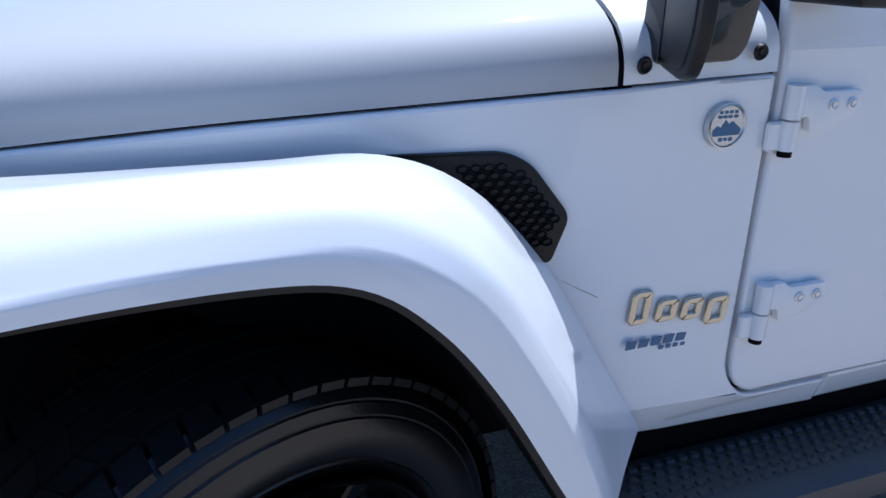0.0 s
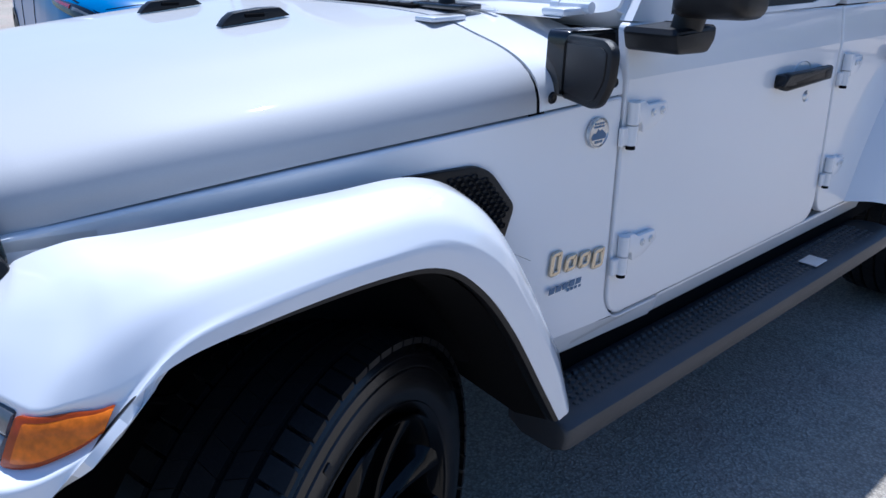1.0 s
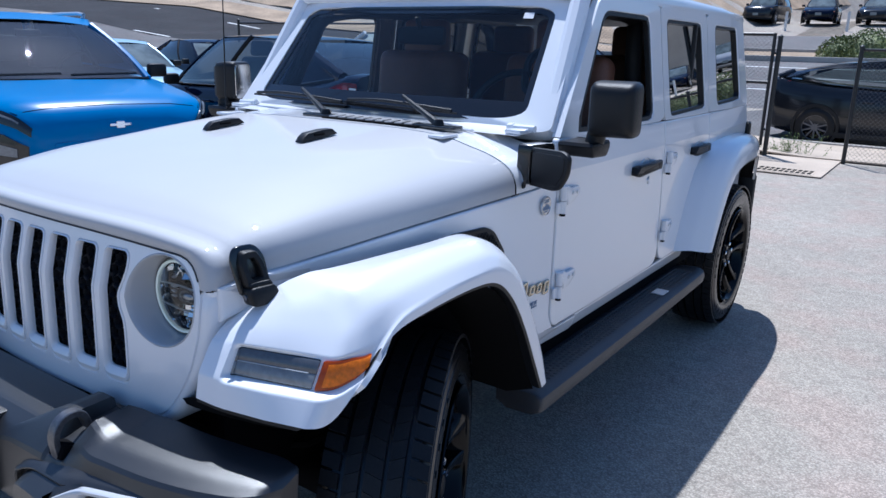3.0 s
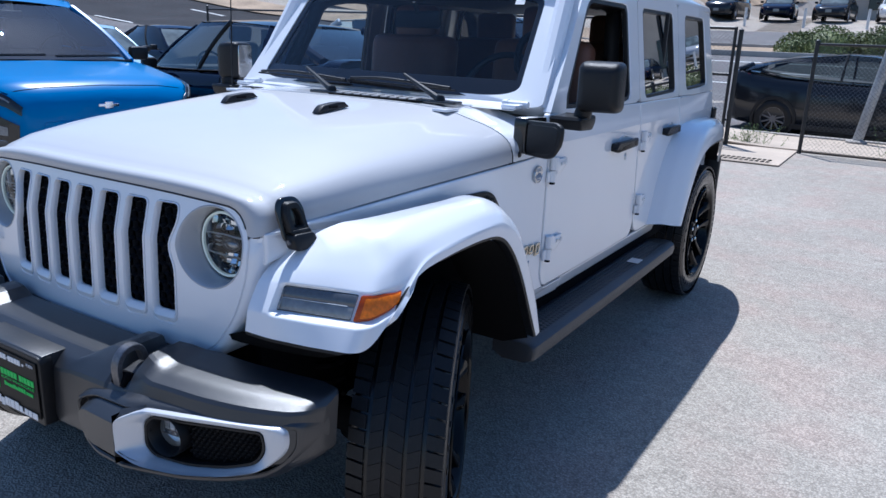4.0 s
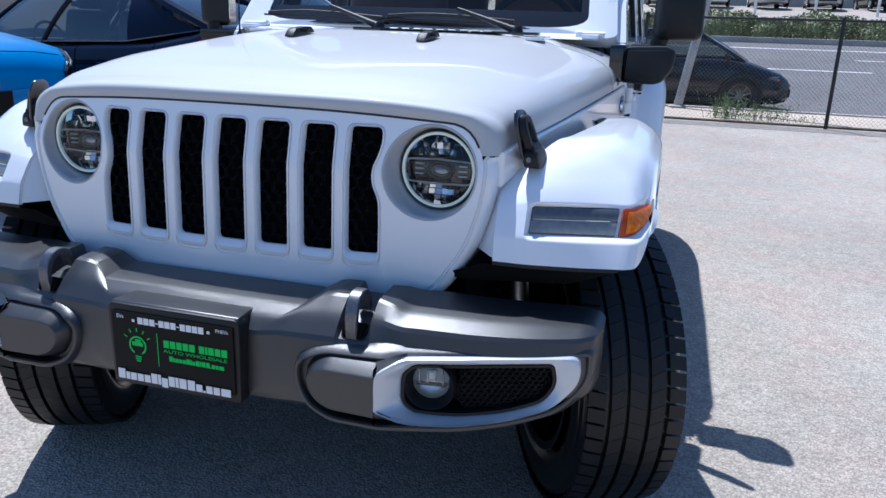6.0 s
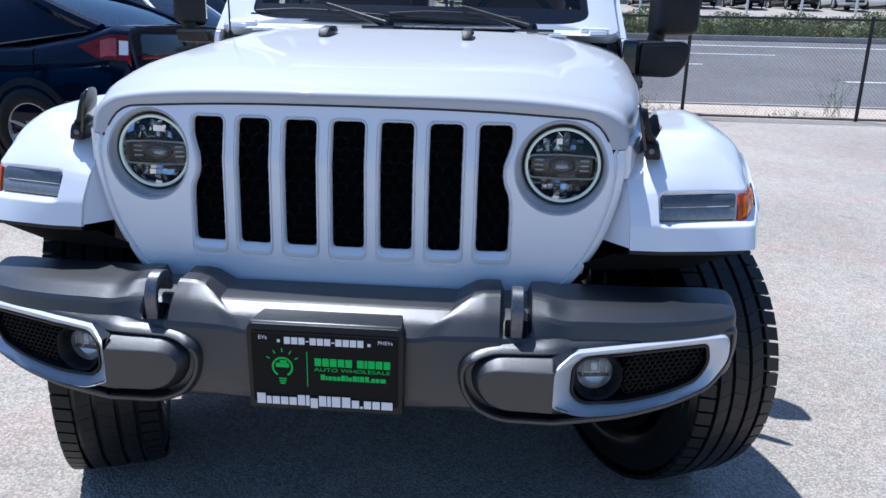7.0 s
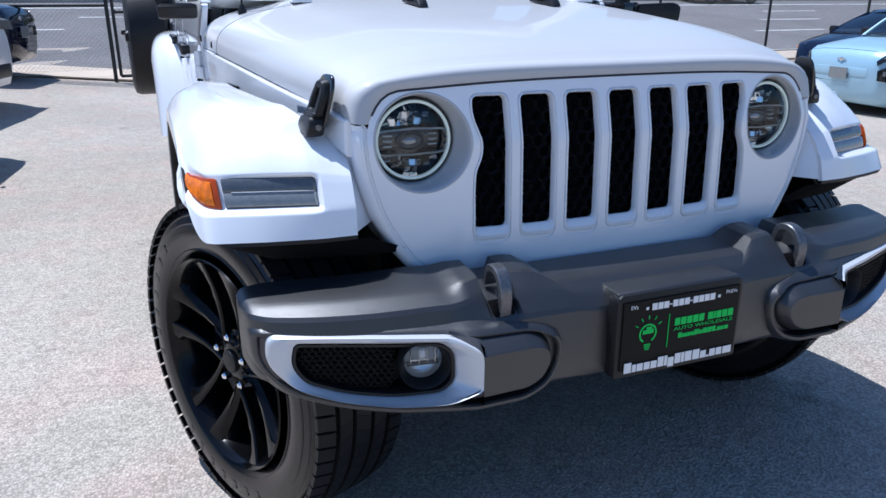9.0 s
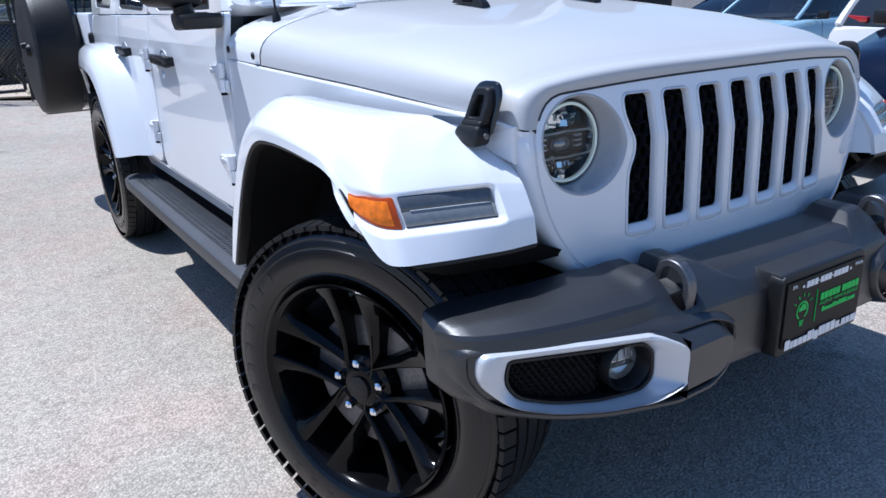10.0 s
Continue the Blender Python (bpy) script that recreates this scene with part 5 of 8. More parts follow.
for y0, y1, z in ((1.52, 1.815, 1.062), (2.265, 2.52, 1.070)):
    for s in (1, -1):
        def put(b):
            return b if s > 0 else mirrored(b)
        x = side_x(y0, z)
        n = y1 - y0
        h = part("door_handle", put(prism(rounded([(0, -0.014), (0.02, -0.024), (n, -0.020), (n, 0.016), (0.13, 0.022), (0.02, 0.020)], 0.008, 3), 0.022, lambda a, b, d: (x + 0.022 + d - 0.02 * (2 * a / n - 1) ** 4, y0 + a, z + b), 0.006)), BLACK, car, "black door handle")
        part("handle_base", put(box(0.035, 0.07, 0.036, (x + 0.012, y0 + 0.045, z - 0.002), 0.008, 2)), BLACK, h)
        part("handle_base", put(box(0.035, 0.05, 0.032, (x + 0.012, y1 - 0.03, z - 0.002), 0.008, 2)), BLACK, h)
        part("handle_cup", put(moved(lathe([(0.0005, 0.036), (-0.006, 0.032), (-0.012, 0.0)], 24), pose(x + 0.002, (y0 + y1) / 2 + 0.01, z + 0.008) @ Matrix.Diagonal((1, 1.4, 0.8, 1)))), WHITE, h)
on_side("door_lock", lambda: moved(lathe([(0.004, 0.0), (0.005, 0.008), (0.002, 0.010), (0.004, 0.014), (0.0, 0.016)], 20), pose(side_x(1.73, 1.0), 1.73, 1.0)), SILVER, None, "round key lock")

# fender vent
VENT = rounded([(0.36, 1.022), (0.510, 1.019), (0.545, 1.002), (0.602, 0.928), (0.578, 0.862), (0.545, 0.87), (0.40, 1.0)], [0.005, 0.02, 0.02, 0.015, 0.01, 0.01, 0.01], 4)
for s in (1, -1):
    def put(b):
        return b if s > 0 else mirrored(b)

    def vx(y, z):
        return side_x(y, z) + 0.003
    v = part("fender_vent", put(panel(VENT, 0.010, -0.006, 0.003, xf=vx)), BLACK, car, "black fender vent")
    pcs = []
    for j in range(11):
        for k in range(9):
            y, z = 0.455 + k * 0.0165 + (j % 2) * 0.008, 0.895 + j * 0.0105
            if not inside(y, z, offset_loop(VENT, -0.016)):
                continue
            pcs.append(grid_mesh([[(vx(y, z) + d, y + r * 1.25 * math.sin(a), z + r * 0.85 * math.cos(a)) for a in [math.pi / 3 * q for q in range(6)]] for r, d in ((0.0075, 0.006), (0.006, 0.0095), (0.0045, 0.006), (0.001, 0.005))], close_v=True))
    part("vent_mesh", put(join(*pcs)), BLACK, v, "", 20)

# emblem plates: plain shapes
for s in (1, -1):
    def put(b):
        return b if s > 0 else mirrored(b)
    bx = side_x(0.80, 1.038) + 0.001
    ridge = [(-0.023, -0.006), (-0.015, 0.001), (-0.010, -0.002), (-0.003, 0.008), (0.003, 0.002), (0.008, 0.006), (0.023, -0.005), (0.021, -0.013), (-0.021, -0.013)]
    b = s > 0 and part("round_badge", put(moved(lathe([(0.006, 0.0), (0.0065, 0.027), (0.0085, 0.0285), (0.008, 0.0305), (0.0, 0.0315)], 40), pose(bx, 0.816, 1.036))), BADGE_SILVER, car, "round silver and blue badge")
    if s > 0:
        part("badge_field", put(moved(lathe([(0.0072, 0.0), (0.0072, 0.0262)], 36), pose(bx, 0.816, 1.036))), BADGE_SILVER, b)
        part("badge_print", put(join(prism(ridge, 0.0006, lambda a, c, d: (bx + 0.0073 + d, 0.816 + a, 1.036 + c)), *[box(0.0006, w, h, (bx + 0.0076, 0.816 + a, 1.036 + c)) for a, c, w, h in
                                 ((-0.012, 0.0185, 0.005, 0.004), (-0.004, 0.0185, 0.005, 0.004), (0.004, 0.0185, 0.005, 0.004), (0.012, 0.0185, 0.005, 0.004),
                                  (-0.013, 0.0125, 0.006, 0.004), (-0.005, 0.0125, 0.006, 0.004), (0.003, 0.0125, 0.006, 0.004), (0.012, 0.0125, 0.006, 0.004),
                                  (-0.008, -0.018, 0.006, 0.005), (0.0, -0.018, 0.005, 0.004), (0.008, -0.018, 0.006, 0.005))])), BADGE_BLUE, b)
    # four raised letter-sized shapes, then a line of small bars
    for k, (y, w, z0, z1) in enumerate(((0.722, 0.034, 0.752, 0.805), (0.765, 0.036, 0.752, 0.788), (0.806, 0.036, 0.750, 0.786), (0.848, 0.038, 0.738, 0.784))):
        lx = side_x(y, z0) + 0.001
        o = rounded([(-w / 2 - 0.003, z0), (w / 2 - 0.003, z0), (w / 2 + 0.003, z1), (-w / 2 + 0.003, z1)], 0.010, 3)
        i = offset_loop(o, -0.011)
        part("emblem_shape", put(grid_mesh([[(lx + d, y + a, c) for a, c in lp] for lp, d in ((o, 0.0), (o, 0.005), (offset_loop(o, -0.002), 0.0065), (offset_loop(i, 0.002), 0.0065), (i, 0.005), (i, 0.0))], close_v=True)), BADGE_GOLD, car, "champagne metal emblem shape")
    lx = side_x(0.78, 0.71) + 0.0012
    part("model_mark", put(join(*[prism([(-0.009, 0), (0.007, 0), (0.010, 0.013), (-0.006, 0.013)], 0.001, lambda a, c, d, yy=yy: (lx + d, yy + a, 0.713 + c)) for yy in np.linspace(0.712, 0.862, 8)],
                              *[prism([(-0.004, 0), (0.004, 0), (0.005, 0.006), (-0.003, 0.006)], 0.001, lambda a, c, d, yy=yy: (lx + d, yy + a, 0.704 + c)) for yy in np.linspace(0.765, 0.865, 9)])), BADGE_BLUE, car, "dark blue bars of a model name")

# charge port on the left cowl side
PORT = rounded([(0.704, 1.116), (0.812, 1.120), (0.826, 1.140), (0.838, 1.214), (0.832, 1.234), (0.708, 1.236)], [0.014, 0.02, 0.02, 0.015, 0.014, 0.015], 4)
port = part("charge_port", panel(PORT, 0.045, 0.0, 0.005, xf=lambda y, z: 0.775 + 0.11 * (y - 0.66)), GLOSSBLACK, car, "black charging-port surround")
along, outward = Vector((0.909, -0.412, 0)), Vector((-0.412, -0.909, 0))
LID = rounded([(0.0, 1.116), (0.110, 1.116), (0.138, 1.124), (0.172, 1.168), (0.176, 1.222), (0.150, 1.236), (0.004, 1.230)], [0.010, 0.02, 0.02, 0.02, 0.016, 0.02, 0.012], 4)
lid = part("port_lid", prism(LID, 0.018, lambda a, b, d: Vector((0.783, 0.722, b)) + along * a + outward * d, 0.006), BLACK, port, "black charging-port lid standing open")
part("lid_panel", prism(offset_loop(LID, -0.013), 0.0045, lambda a, b, d: Vector((0.783, 0.722, b)) + along * a + outward * (d + 0.016), 0.002), BLACK, lid)
part("lid_hinge", tube([(0.786, 0.724, 1.13), (0.786, 0.724, 1.215)], 0.010, 10), SEAM, port)
on_side("cowl_bolt", lambda: join(*[moved(lathe([(0.003, 0.0), (0.004, 0.004), (0.002, 0.005), (0.004, 0.009), (0.0, 0.0115)], 16), pose(xx, yy, zz)) for xx, yy, zz in ((0.769, 0.690, 1.117),)]), BLACK, cowl, "black cowl bolt")
on_side("cowl_bolt", lambda: moved(lathe([(0.003, 0.0), (0.004, 0.004), (0.002, 0.005), (0.004, 0.009), (0.0, 0.0115)], 16), pose(0.786, 0.852, 1.130)), BLACK, cowl, "black cowl bolt")

# hood latches
for s in (1, -1):
    def put(b):
        return b if s > 0 else mirrored(b)
    def latch_at(a, b, d):
        return (0.640 + d - 0.24 * b + 0.20 * a, -0.248 + a * 1.25 - 0.10 * b, 1.045 + b)
    pad = part("latch_pad", put(prism(rounded([(-0.031, -0.050), (0.029, -0.050), (0.031, 0.030), (0.019, 0.056), (-0.021, 0.056), (-0.033, 0.030)], 0.014, 4), 0.008, latch_at, 0.003)), GLOSSBLACK, car, "glossy black latch pad")
    loop_o = rounded([(-0.024, -0.030), (0.022, -0.030), (0.021, 0.020), (0.013, 0.046), (-0.015, 0.046), (-0.024, 0.020)], 0.009, 4)
    loop_i = rounded([(-0.0105, -0.012), (0.0095, -0.012), (0.009, 0.016), (0.005, 0.030), (-0.007, 0.030), (-0.0105, 0.016)], 0.004, 4)
    rows_ = [[latch_at(a, b, d + 0.10 * max(0.0, 0.03 - b)) for a, b in lp] for lp, d in ((loop_o, 0.006), (loop_o, 0.016), (offset_loop(loop_o, -0.003), 0.0205), (offset_loop(loop_i, 0.002), 0.0205), (loop_i, 0.017), (loop_i, 0.006))]
    lt = part("hood_latch", put(grid_mesh(rows_, close_v=True)), BLACK, pad, "black rubber hood latch with an open loop")
    part("latch_foot", put(prism(rounded([(-0.027, -0.066), (0.025, -0.066), (0.027, -0.040), (0.022, -0.026), (-0.022, -0.026), (-0.028, -0.040)], 0.008, 4), 0.036, latch_at, 0.006)), BLACK, lt)
    part("latch_grip", put(prism(rounded([(-0.024, -0.028), (0.022, -0.028), (0.020, -0.017), (-0.021, -0.017)], 0.004, 3), 0.030, latch_at, 0.004)), BLACK, lt)
    part("latch_pin", put(tube([latch_at(-0.031, -0.046, 0.017), latch_at(0.030, -0.046, 0.017)], 0.006, 10)), DARKSTEEL, lt)

# black bumpers on the hood, cowl vents, hinges of the hood and the screen
for s in (1, -1):
    x0 = s * 0.215
    z0 = 1.232
    hb = part("hood_bumper", prism([(-0.075, 0.0), (0.085, 0.0), (0.060, 0.020), (0.020, 0.024), (-0.045, 0.024), (-0.062, 0.014)], 0.030, lambda a, b, d: (x0 - 0.015 + d, 0.385 + a, z0 + b + 0.10 * a), 0.004), BLACK, hood, "black rubber hood bumper")
    part("bumper_slot", box(0.036, 0.045, 0.008, (x0, 0.385, z0 + 0.013), 0.002, 1), SEAM, hb)
    hh = part("screen_hinge", join(box(0.060, 0.075, 0.016, (s * 0.655, 0.845, 1.256), 0.006, 2), tube([(s * 0.600, 0.875, 1.263), (s * 0.700, 0.875, 1.263)], 0.012, 10), tube([(s * 0.606, 0.875, 1.263), (s * 0.622, 0.875, 1.263)], 0.015, 10)), WHITE, car, "white folding-screen hinge")
    hg = part("hood_hinge", prism(rounded([(-0.032, -0.05), (0.032, -0.05), (0.024, 0.05), (-0.024, 0.05)], 0.012, 3), 0.010, lambda a, b, d: (s * 0.50 + a, 0.655 + b, 1.238 + d), 0.004), WHITE, car, "white hood hinge")
for k in range(9):
    part("vent_slat", box(0.030, 0.075, 0.006, (-0.02 + 0.042 * k, 0.735, 1.262), 0.002, 1, Matrix.Rotation(0.25, 4, "Z")), STEEL, cowl)
part("vent_tray", box(0.42, 0.085, 0.006, (0.15, 0.735, 1.257), 0.002, 1), SEAM, cowl)
for x0 in (0.36, -0.14):
    part("wiper_well", prism(rounded([(-0.085, -0.035), (0.085, -0.035), (0.085, 0.035), (-0.085, 0.035)], 0.015, 3), 0.010, lambda a, b, d: (x0 + 0.05 + a, 0.742 + b, 1.254 + d), 0.003), GLOSSBLACK, cowl)
    w = part("wiper", tube(curve_pts([(x0 + 0.06, 0.738, 1.266), (x0 - 0.03, 0.785, 1.292), (x0 - 0.19, 0.868, 1.338)], 4), [0.014 - 0.0010 * k for k in range(9)], 8), BLACK, car, "black wiper arm")
    part("wiper_cap", moved(lathe([(0.03, 0), (0.03, 0.012), (0.018, 0.018), (0.0, 0.020)], 16, "z"), pose(x0 + 0.06, 0.738, 1.252)), BLACK, w)
    part("wiper_blade", join(tube(curve_pts([(x0 - 0.46, 0.878, 1.308), (x0 - 0.27, 0.866, 1.316), (x0 + 0.02, 0.866, 1.300)], 5), 0.006, 8), tube([(x0 - 0.48, 0.880, 1.300), (x0 + 0.04, 0.872, 1.292)], 0.004, 6)), BLACK, w, "black wiper blade")
part("washer_strip", box(0.95, 0.012, 0.008, (0.05, 0.785, 1.252), 0.003, 1), WHITE, cowl)
part("antenna", join(tube([(-0.66, 0.76, 1.20), (-0.675, 0.79, 1.95)], [0.0035, 0.0018], 6), moved(lathe([(0.0, 0.014), (0.02, 0.012), (0.035, 0.005), (0.036, 0)], 14, "z"), pose(-0.66, 0.76, 1.20))), BLACK, car, "thin black mast antenna")

# mirrors; the right one is folded back
FOLDED = pose(-0.87, 0.935, 0) @ Matrix.Rotation(radians(-68), 4, "Z") @ pose(0.87, -0.935, 0)
for s in (1, -1):
    def put(b):
        return b if s > 0 else moved(mirrored(b), FOLDED)
    rows = []
    for d, k in ((0.0, 0.90), (0.006, 0.97), (0.02, 1.0), (0.06, 0.99), (0.095, 0.93), (0.112, 0.80), (0.118, 0.60)):
        out = rounded([(-0.078 * k, -0.084 * k), (0.080 * k, -0.080 * k), (0.078 * k, 0.088 * k), (-0.078 * k, 0.088 * k)], 0.026 * k, 5)
        rows.append([(0.930 + a + 0.15 * d, 0.985 - d, 1.335 + b) for a, b in out])
    m = grid_mesh(rows, close_v=True)
    bmesh.ops.holes_fill(m, edges=[e for e in m.edges if e.is_boundary], sides=60)
    mir = part("door_mirror", put(m), BLACK, car, "black door mirror housing", 45)
    part("mirror_glass", put(prism(rounded([(-0.068, -0.070), (0.070, -0.068), (0.068, 0.075), (-0.068, 0.075)], 0.02, 4), 0.003, lambda a, b, d: (0.930 + a, 0.986 + d, 1.335 + b))), CHROME, mir, "mirror glass")
    arm = join(prism(rounded([(-0.07, 0.012), (-0.055, -0.030), (0.06, -0.034), (0.085, -0.010), (0.085, 0.016)], 0.010, 3), 0.12, lambda a, b, d: (0.788 + d, 0.920 + a * 0.9, 1.222 + b), 0.008), tube([(0.875, 0.935, 1.22), (0.885, 0.935, 1.26)], 0.030, 14))
    part("mirror_arm", arm if s > 0 else mirrored(arm), BLACK, mir, "black mirror arm")

# side steps with a studded tread
for s in (1, -1):
    def put(b):
        return b if s > 0 else mirrored(b)
    rows = []
    for y, xo, drop in ((0.640, 0.895, 0.006), (0.650, 0.903, 0.002), (0.69, 0.905, 0.0), (0.80, 0.905, 0.0), (1.5, 0.905, 0.0), (2.28, 0.900, 0.0), (2.36, 0.895, 0.0), (2.40, 0.880, 0.004), (2.415, 0.840, 0.02)):
        rows.append([(0.74, y, 0.430), (0.74, y, 0.474 - drop), (0.78, y, 0.484 - drop), (xo - 0.045, y, 0.487 - drop), (xo - 0.018, y, 0.484 - drop), (xo - 0.004, y, 0.474 - drop), (xo, y, 0.455 - drop * 0.5), (xo - 0.006, y, 0.425), (xo - 0.03, y, 0.412), (0.78, y, 0.410)])
    m = grid_mesh(catmull(rows, 3), close_v=True)
    bmesh.ops.holes_fill(m, edges=[e for e in m.edges if e.is_boundary], sides=20)
    st = part("side_step", put(m), STEPGREY, car, "charcoal side step with a studded tread")
    vs, fs = [], []
    for j in range(5):
        for k in range(66):
            y, x = 0.72 + k * 0.0238 + (j % 2) * 0.0118, 0.776 + j * 0.0205
            b0 = len(vs)
            for r, z in ((0.0098, 0.485), (0.0065, 0.4905)):
                vs += [(s * (x + r * math.cos(a)), y + 1.05 * r * math.sin(a), z) for a in [math.pi / 3 * q for q in range(6)]]
            fs += [[b0 + q, b0 + (q + 1) % 6, b0 + 6 + (q + 1) % 6, b0 + 6 + q] for q in range(6)] + [[b0 + 6 + q for q in range(6)]]
    me = bpy.data.meshes.new("tread_studs")
    me.from_pydata(vs, [], fs)
    m = bmesh.new()
    m.from_mesh(me)
    bpy.data.meshes.remove(me)
    bmesh.ops.recalc_face_normals(m, faces=m.faces)
    tagged(part("tread_studs", m, STEPGREY, st, "rows of small hexagonal studs", 20), kind="stuff")
    for y in (0.95, 1.55, 2.15):
        part("step_bracket", put(box(0.10, 0.10, 0.03, (0.72, y, 0.445), 0.01, 1)), SEAM, st)
    if s > 0:
        part("step_plate", put(box(0.055, 0.075, 0.004, (0.845, 1.86, 0.492), 0.001, 1)), SILVER, st, "small pale plate")

# cabin
for s in (1, -1):
    def put(b):
        return b if s > 0 else mirrored(b)
    for y, lean in ((1.62, 0.10), (2.45, 0.08)):
        seat = part("seat", put(box(0.50, 0.50, 0.16, (0.36, y - 0.24, 0.86), 0.05, 3)), LEATHER, car, "dark tan leather seat")
        part("backrest", put(box(0.48, 0.14, 0.62, (0.36, y + 0.06, 1.18), 0.05, 3, Matrix.Rotation(-lean, 4, "X"))), LEATHER, seat)
        part("headrest", put(join(box(0.24, 0.09, 0.17, (0.36, y + 0.11, 1.55), 0.035, 3), tube([(0.30, y + 0.1, 1.40), (0.30, y + 0.11, 1.52)], 0.007, 6), tube([(0.42, y + 0.1, 1.40), (0.42, y + 0.11, 1.52)], 0.007, 6))), LEATHER, seat)
    part("roll_bar", put(tube(curve_pts([(0.62, 1.02, 1.22), (0.60, 1.18, 1.50), (0.58, 1.32, 1.64), (0.58, 1.9, 1.655), (0.60, 1.92, 1.5), (0.62, 1.93, 0.9)], 5), 0.035, 12)), DASH, car, "padded black roll bar")
    part("roll_bar", put(tube(curve_pts([(0.58, 1.9, 1.655), (0.58, 2.9, 1.64), (0.62, 3.15, 1.2)], 5), 0.035, 12)), DASH, car, "padded black roll bar")
    part("grab_handle", put(tube(curve_pts([(0.625, 1.06, 1.34), (0.56, 1.05, 1.38), (0.55, 1.10, 1.48), (0.60, 1.17, 1.52)], 4), 0.014, 8)), DASH, car)
    part("door_card", put(panel([(0.93, 1.22), (0.93, 0.66), (1.80, 0.66), (1.80, 1.22)], 0.04, 0.03, 0.01)), DASH, car)
part("dashboard", join(box(1.36, 0.26, 0.20, (0, 1.06, 1.15), 0.05, 3), box(1.36, 0.10, 0.12, (0, 1.19, 1.12), 0.03, 2), box(0.24, 0.14, 0.26, (0, 1.17, 1.02), 0.03, 2)), DASH, car, "black dashboard")
part("dash_paper", box(0.28, 0.16, 0.003, (-0.40, 1.02, 1.262), 0.0), INK_WHITE, car, "white paper on the dashboard")
part("steering_wheel", moved(join(*[grid_mesh([[((0.185 + 0.014 * math.cos(b)) * math.cos(a), 0.014 * math.sin(b), (0.185 + 0.014 * math.cos(b)) * math.sin(a)) for b in np.linspace(0, 2 * math.pi, 9)[:-1]] for a in np.linspace(0, 2 * math.pi, 33)[:-1]], True, True)],
                                  box(0.34, 0.03, 0.05, (0, 0, 0), 0.012, 2), box(0.05, 0.03, 0.17, (0, 0, -0.09), 0.012, 2), box(0.13, 0.05, 0.12, (0, 0, -0.01), 0.03, 2)), pose(0.36, 1.30, 1.25, -22)), DASH, car, "black steering wheel")
part("inside_mirror", join(box(0.23, 0.03, 0.07, (0, 1.20, 1.55), 0.014, 2), tube([(0, 1.17, 1.62), (0, 1.20, 1.56)], 0.010, 8)), DASH, car, "inside rear-view mirror")
part("cabin_floor", box(1.4, 2.6, 0.02, (0, 2.0, 0.60)), DASH, car)
part("rear_shelf", box(1.3, 0.5, 0.3, (0, 3.1, 0.78), 0.03, 1), DASH, car)
part("rear_bumper", join(box(1.44, 0.16, 0.16, (0, 3.54, 0.56), 0.04, 2)), BUMPER, car, "charcoal rear bumper")
on_side("tail_lamp", lambda: box(0.06, 0.07, 0.20, (0.735, 3.485, 0.98), 0.015, 2), REDLENS, None, "upright tail lamp")
on_side("rear_corner_trim", lambda: box(0.03, 0.05, 0.26, (0.765, 3.44, 1.0), 0.01, 1), BLACK)

# open tailgate with the covered spare wheel, hinged on the car's right
gate_at = pose(-0.72, 3.52, 0.03, 0, 0, 92)
tg = part("tailgate", moved(box(1.30, 0.07, 0.62, (0.66, 0.0, 0.90), 0.02, 2), gate_at), WHITE, car, "white tailgate swung open")
sp = part("spare_cover", moved(lathe([(0.06, 0.300), (0.05, 0.385), (0.075, 0.405), (0.26, 0.405), (0.292, 0.392), (0.305, 0.350), (0.300, 0.250), (0.296, 0.04), (0.320, 0.035), (0.322, 0.0)], 56, "y"), gate_at @ pose(0.62, 0.0, 0.99)), RUBBER, tg, "black spare-wheel cover")
part("cover_knob", moved(lathe([(0.345, 0.0), (0.342, 0.018), (0.315, 0.022)], 20, "y"), gate_at @ pose(0.62, 0.0, 1.02)), BLACK, sp)

# ---- ground and surroundings ----


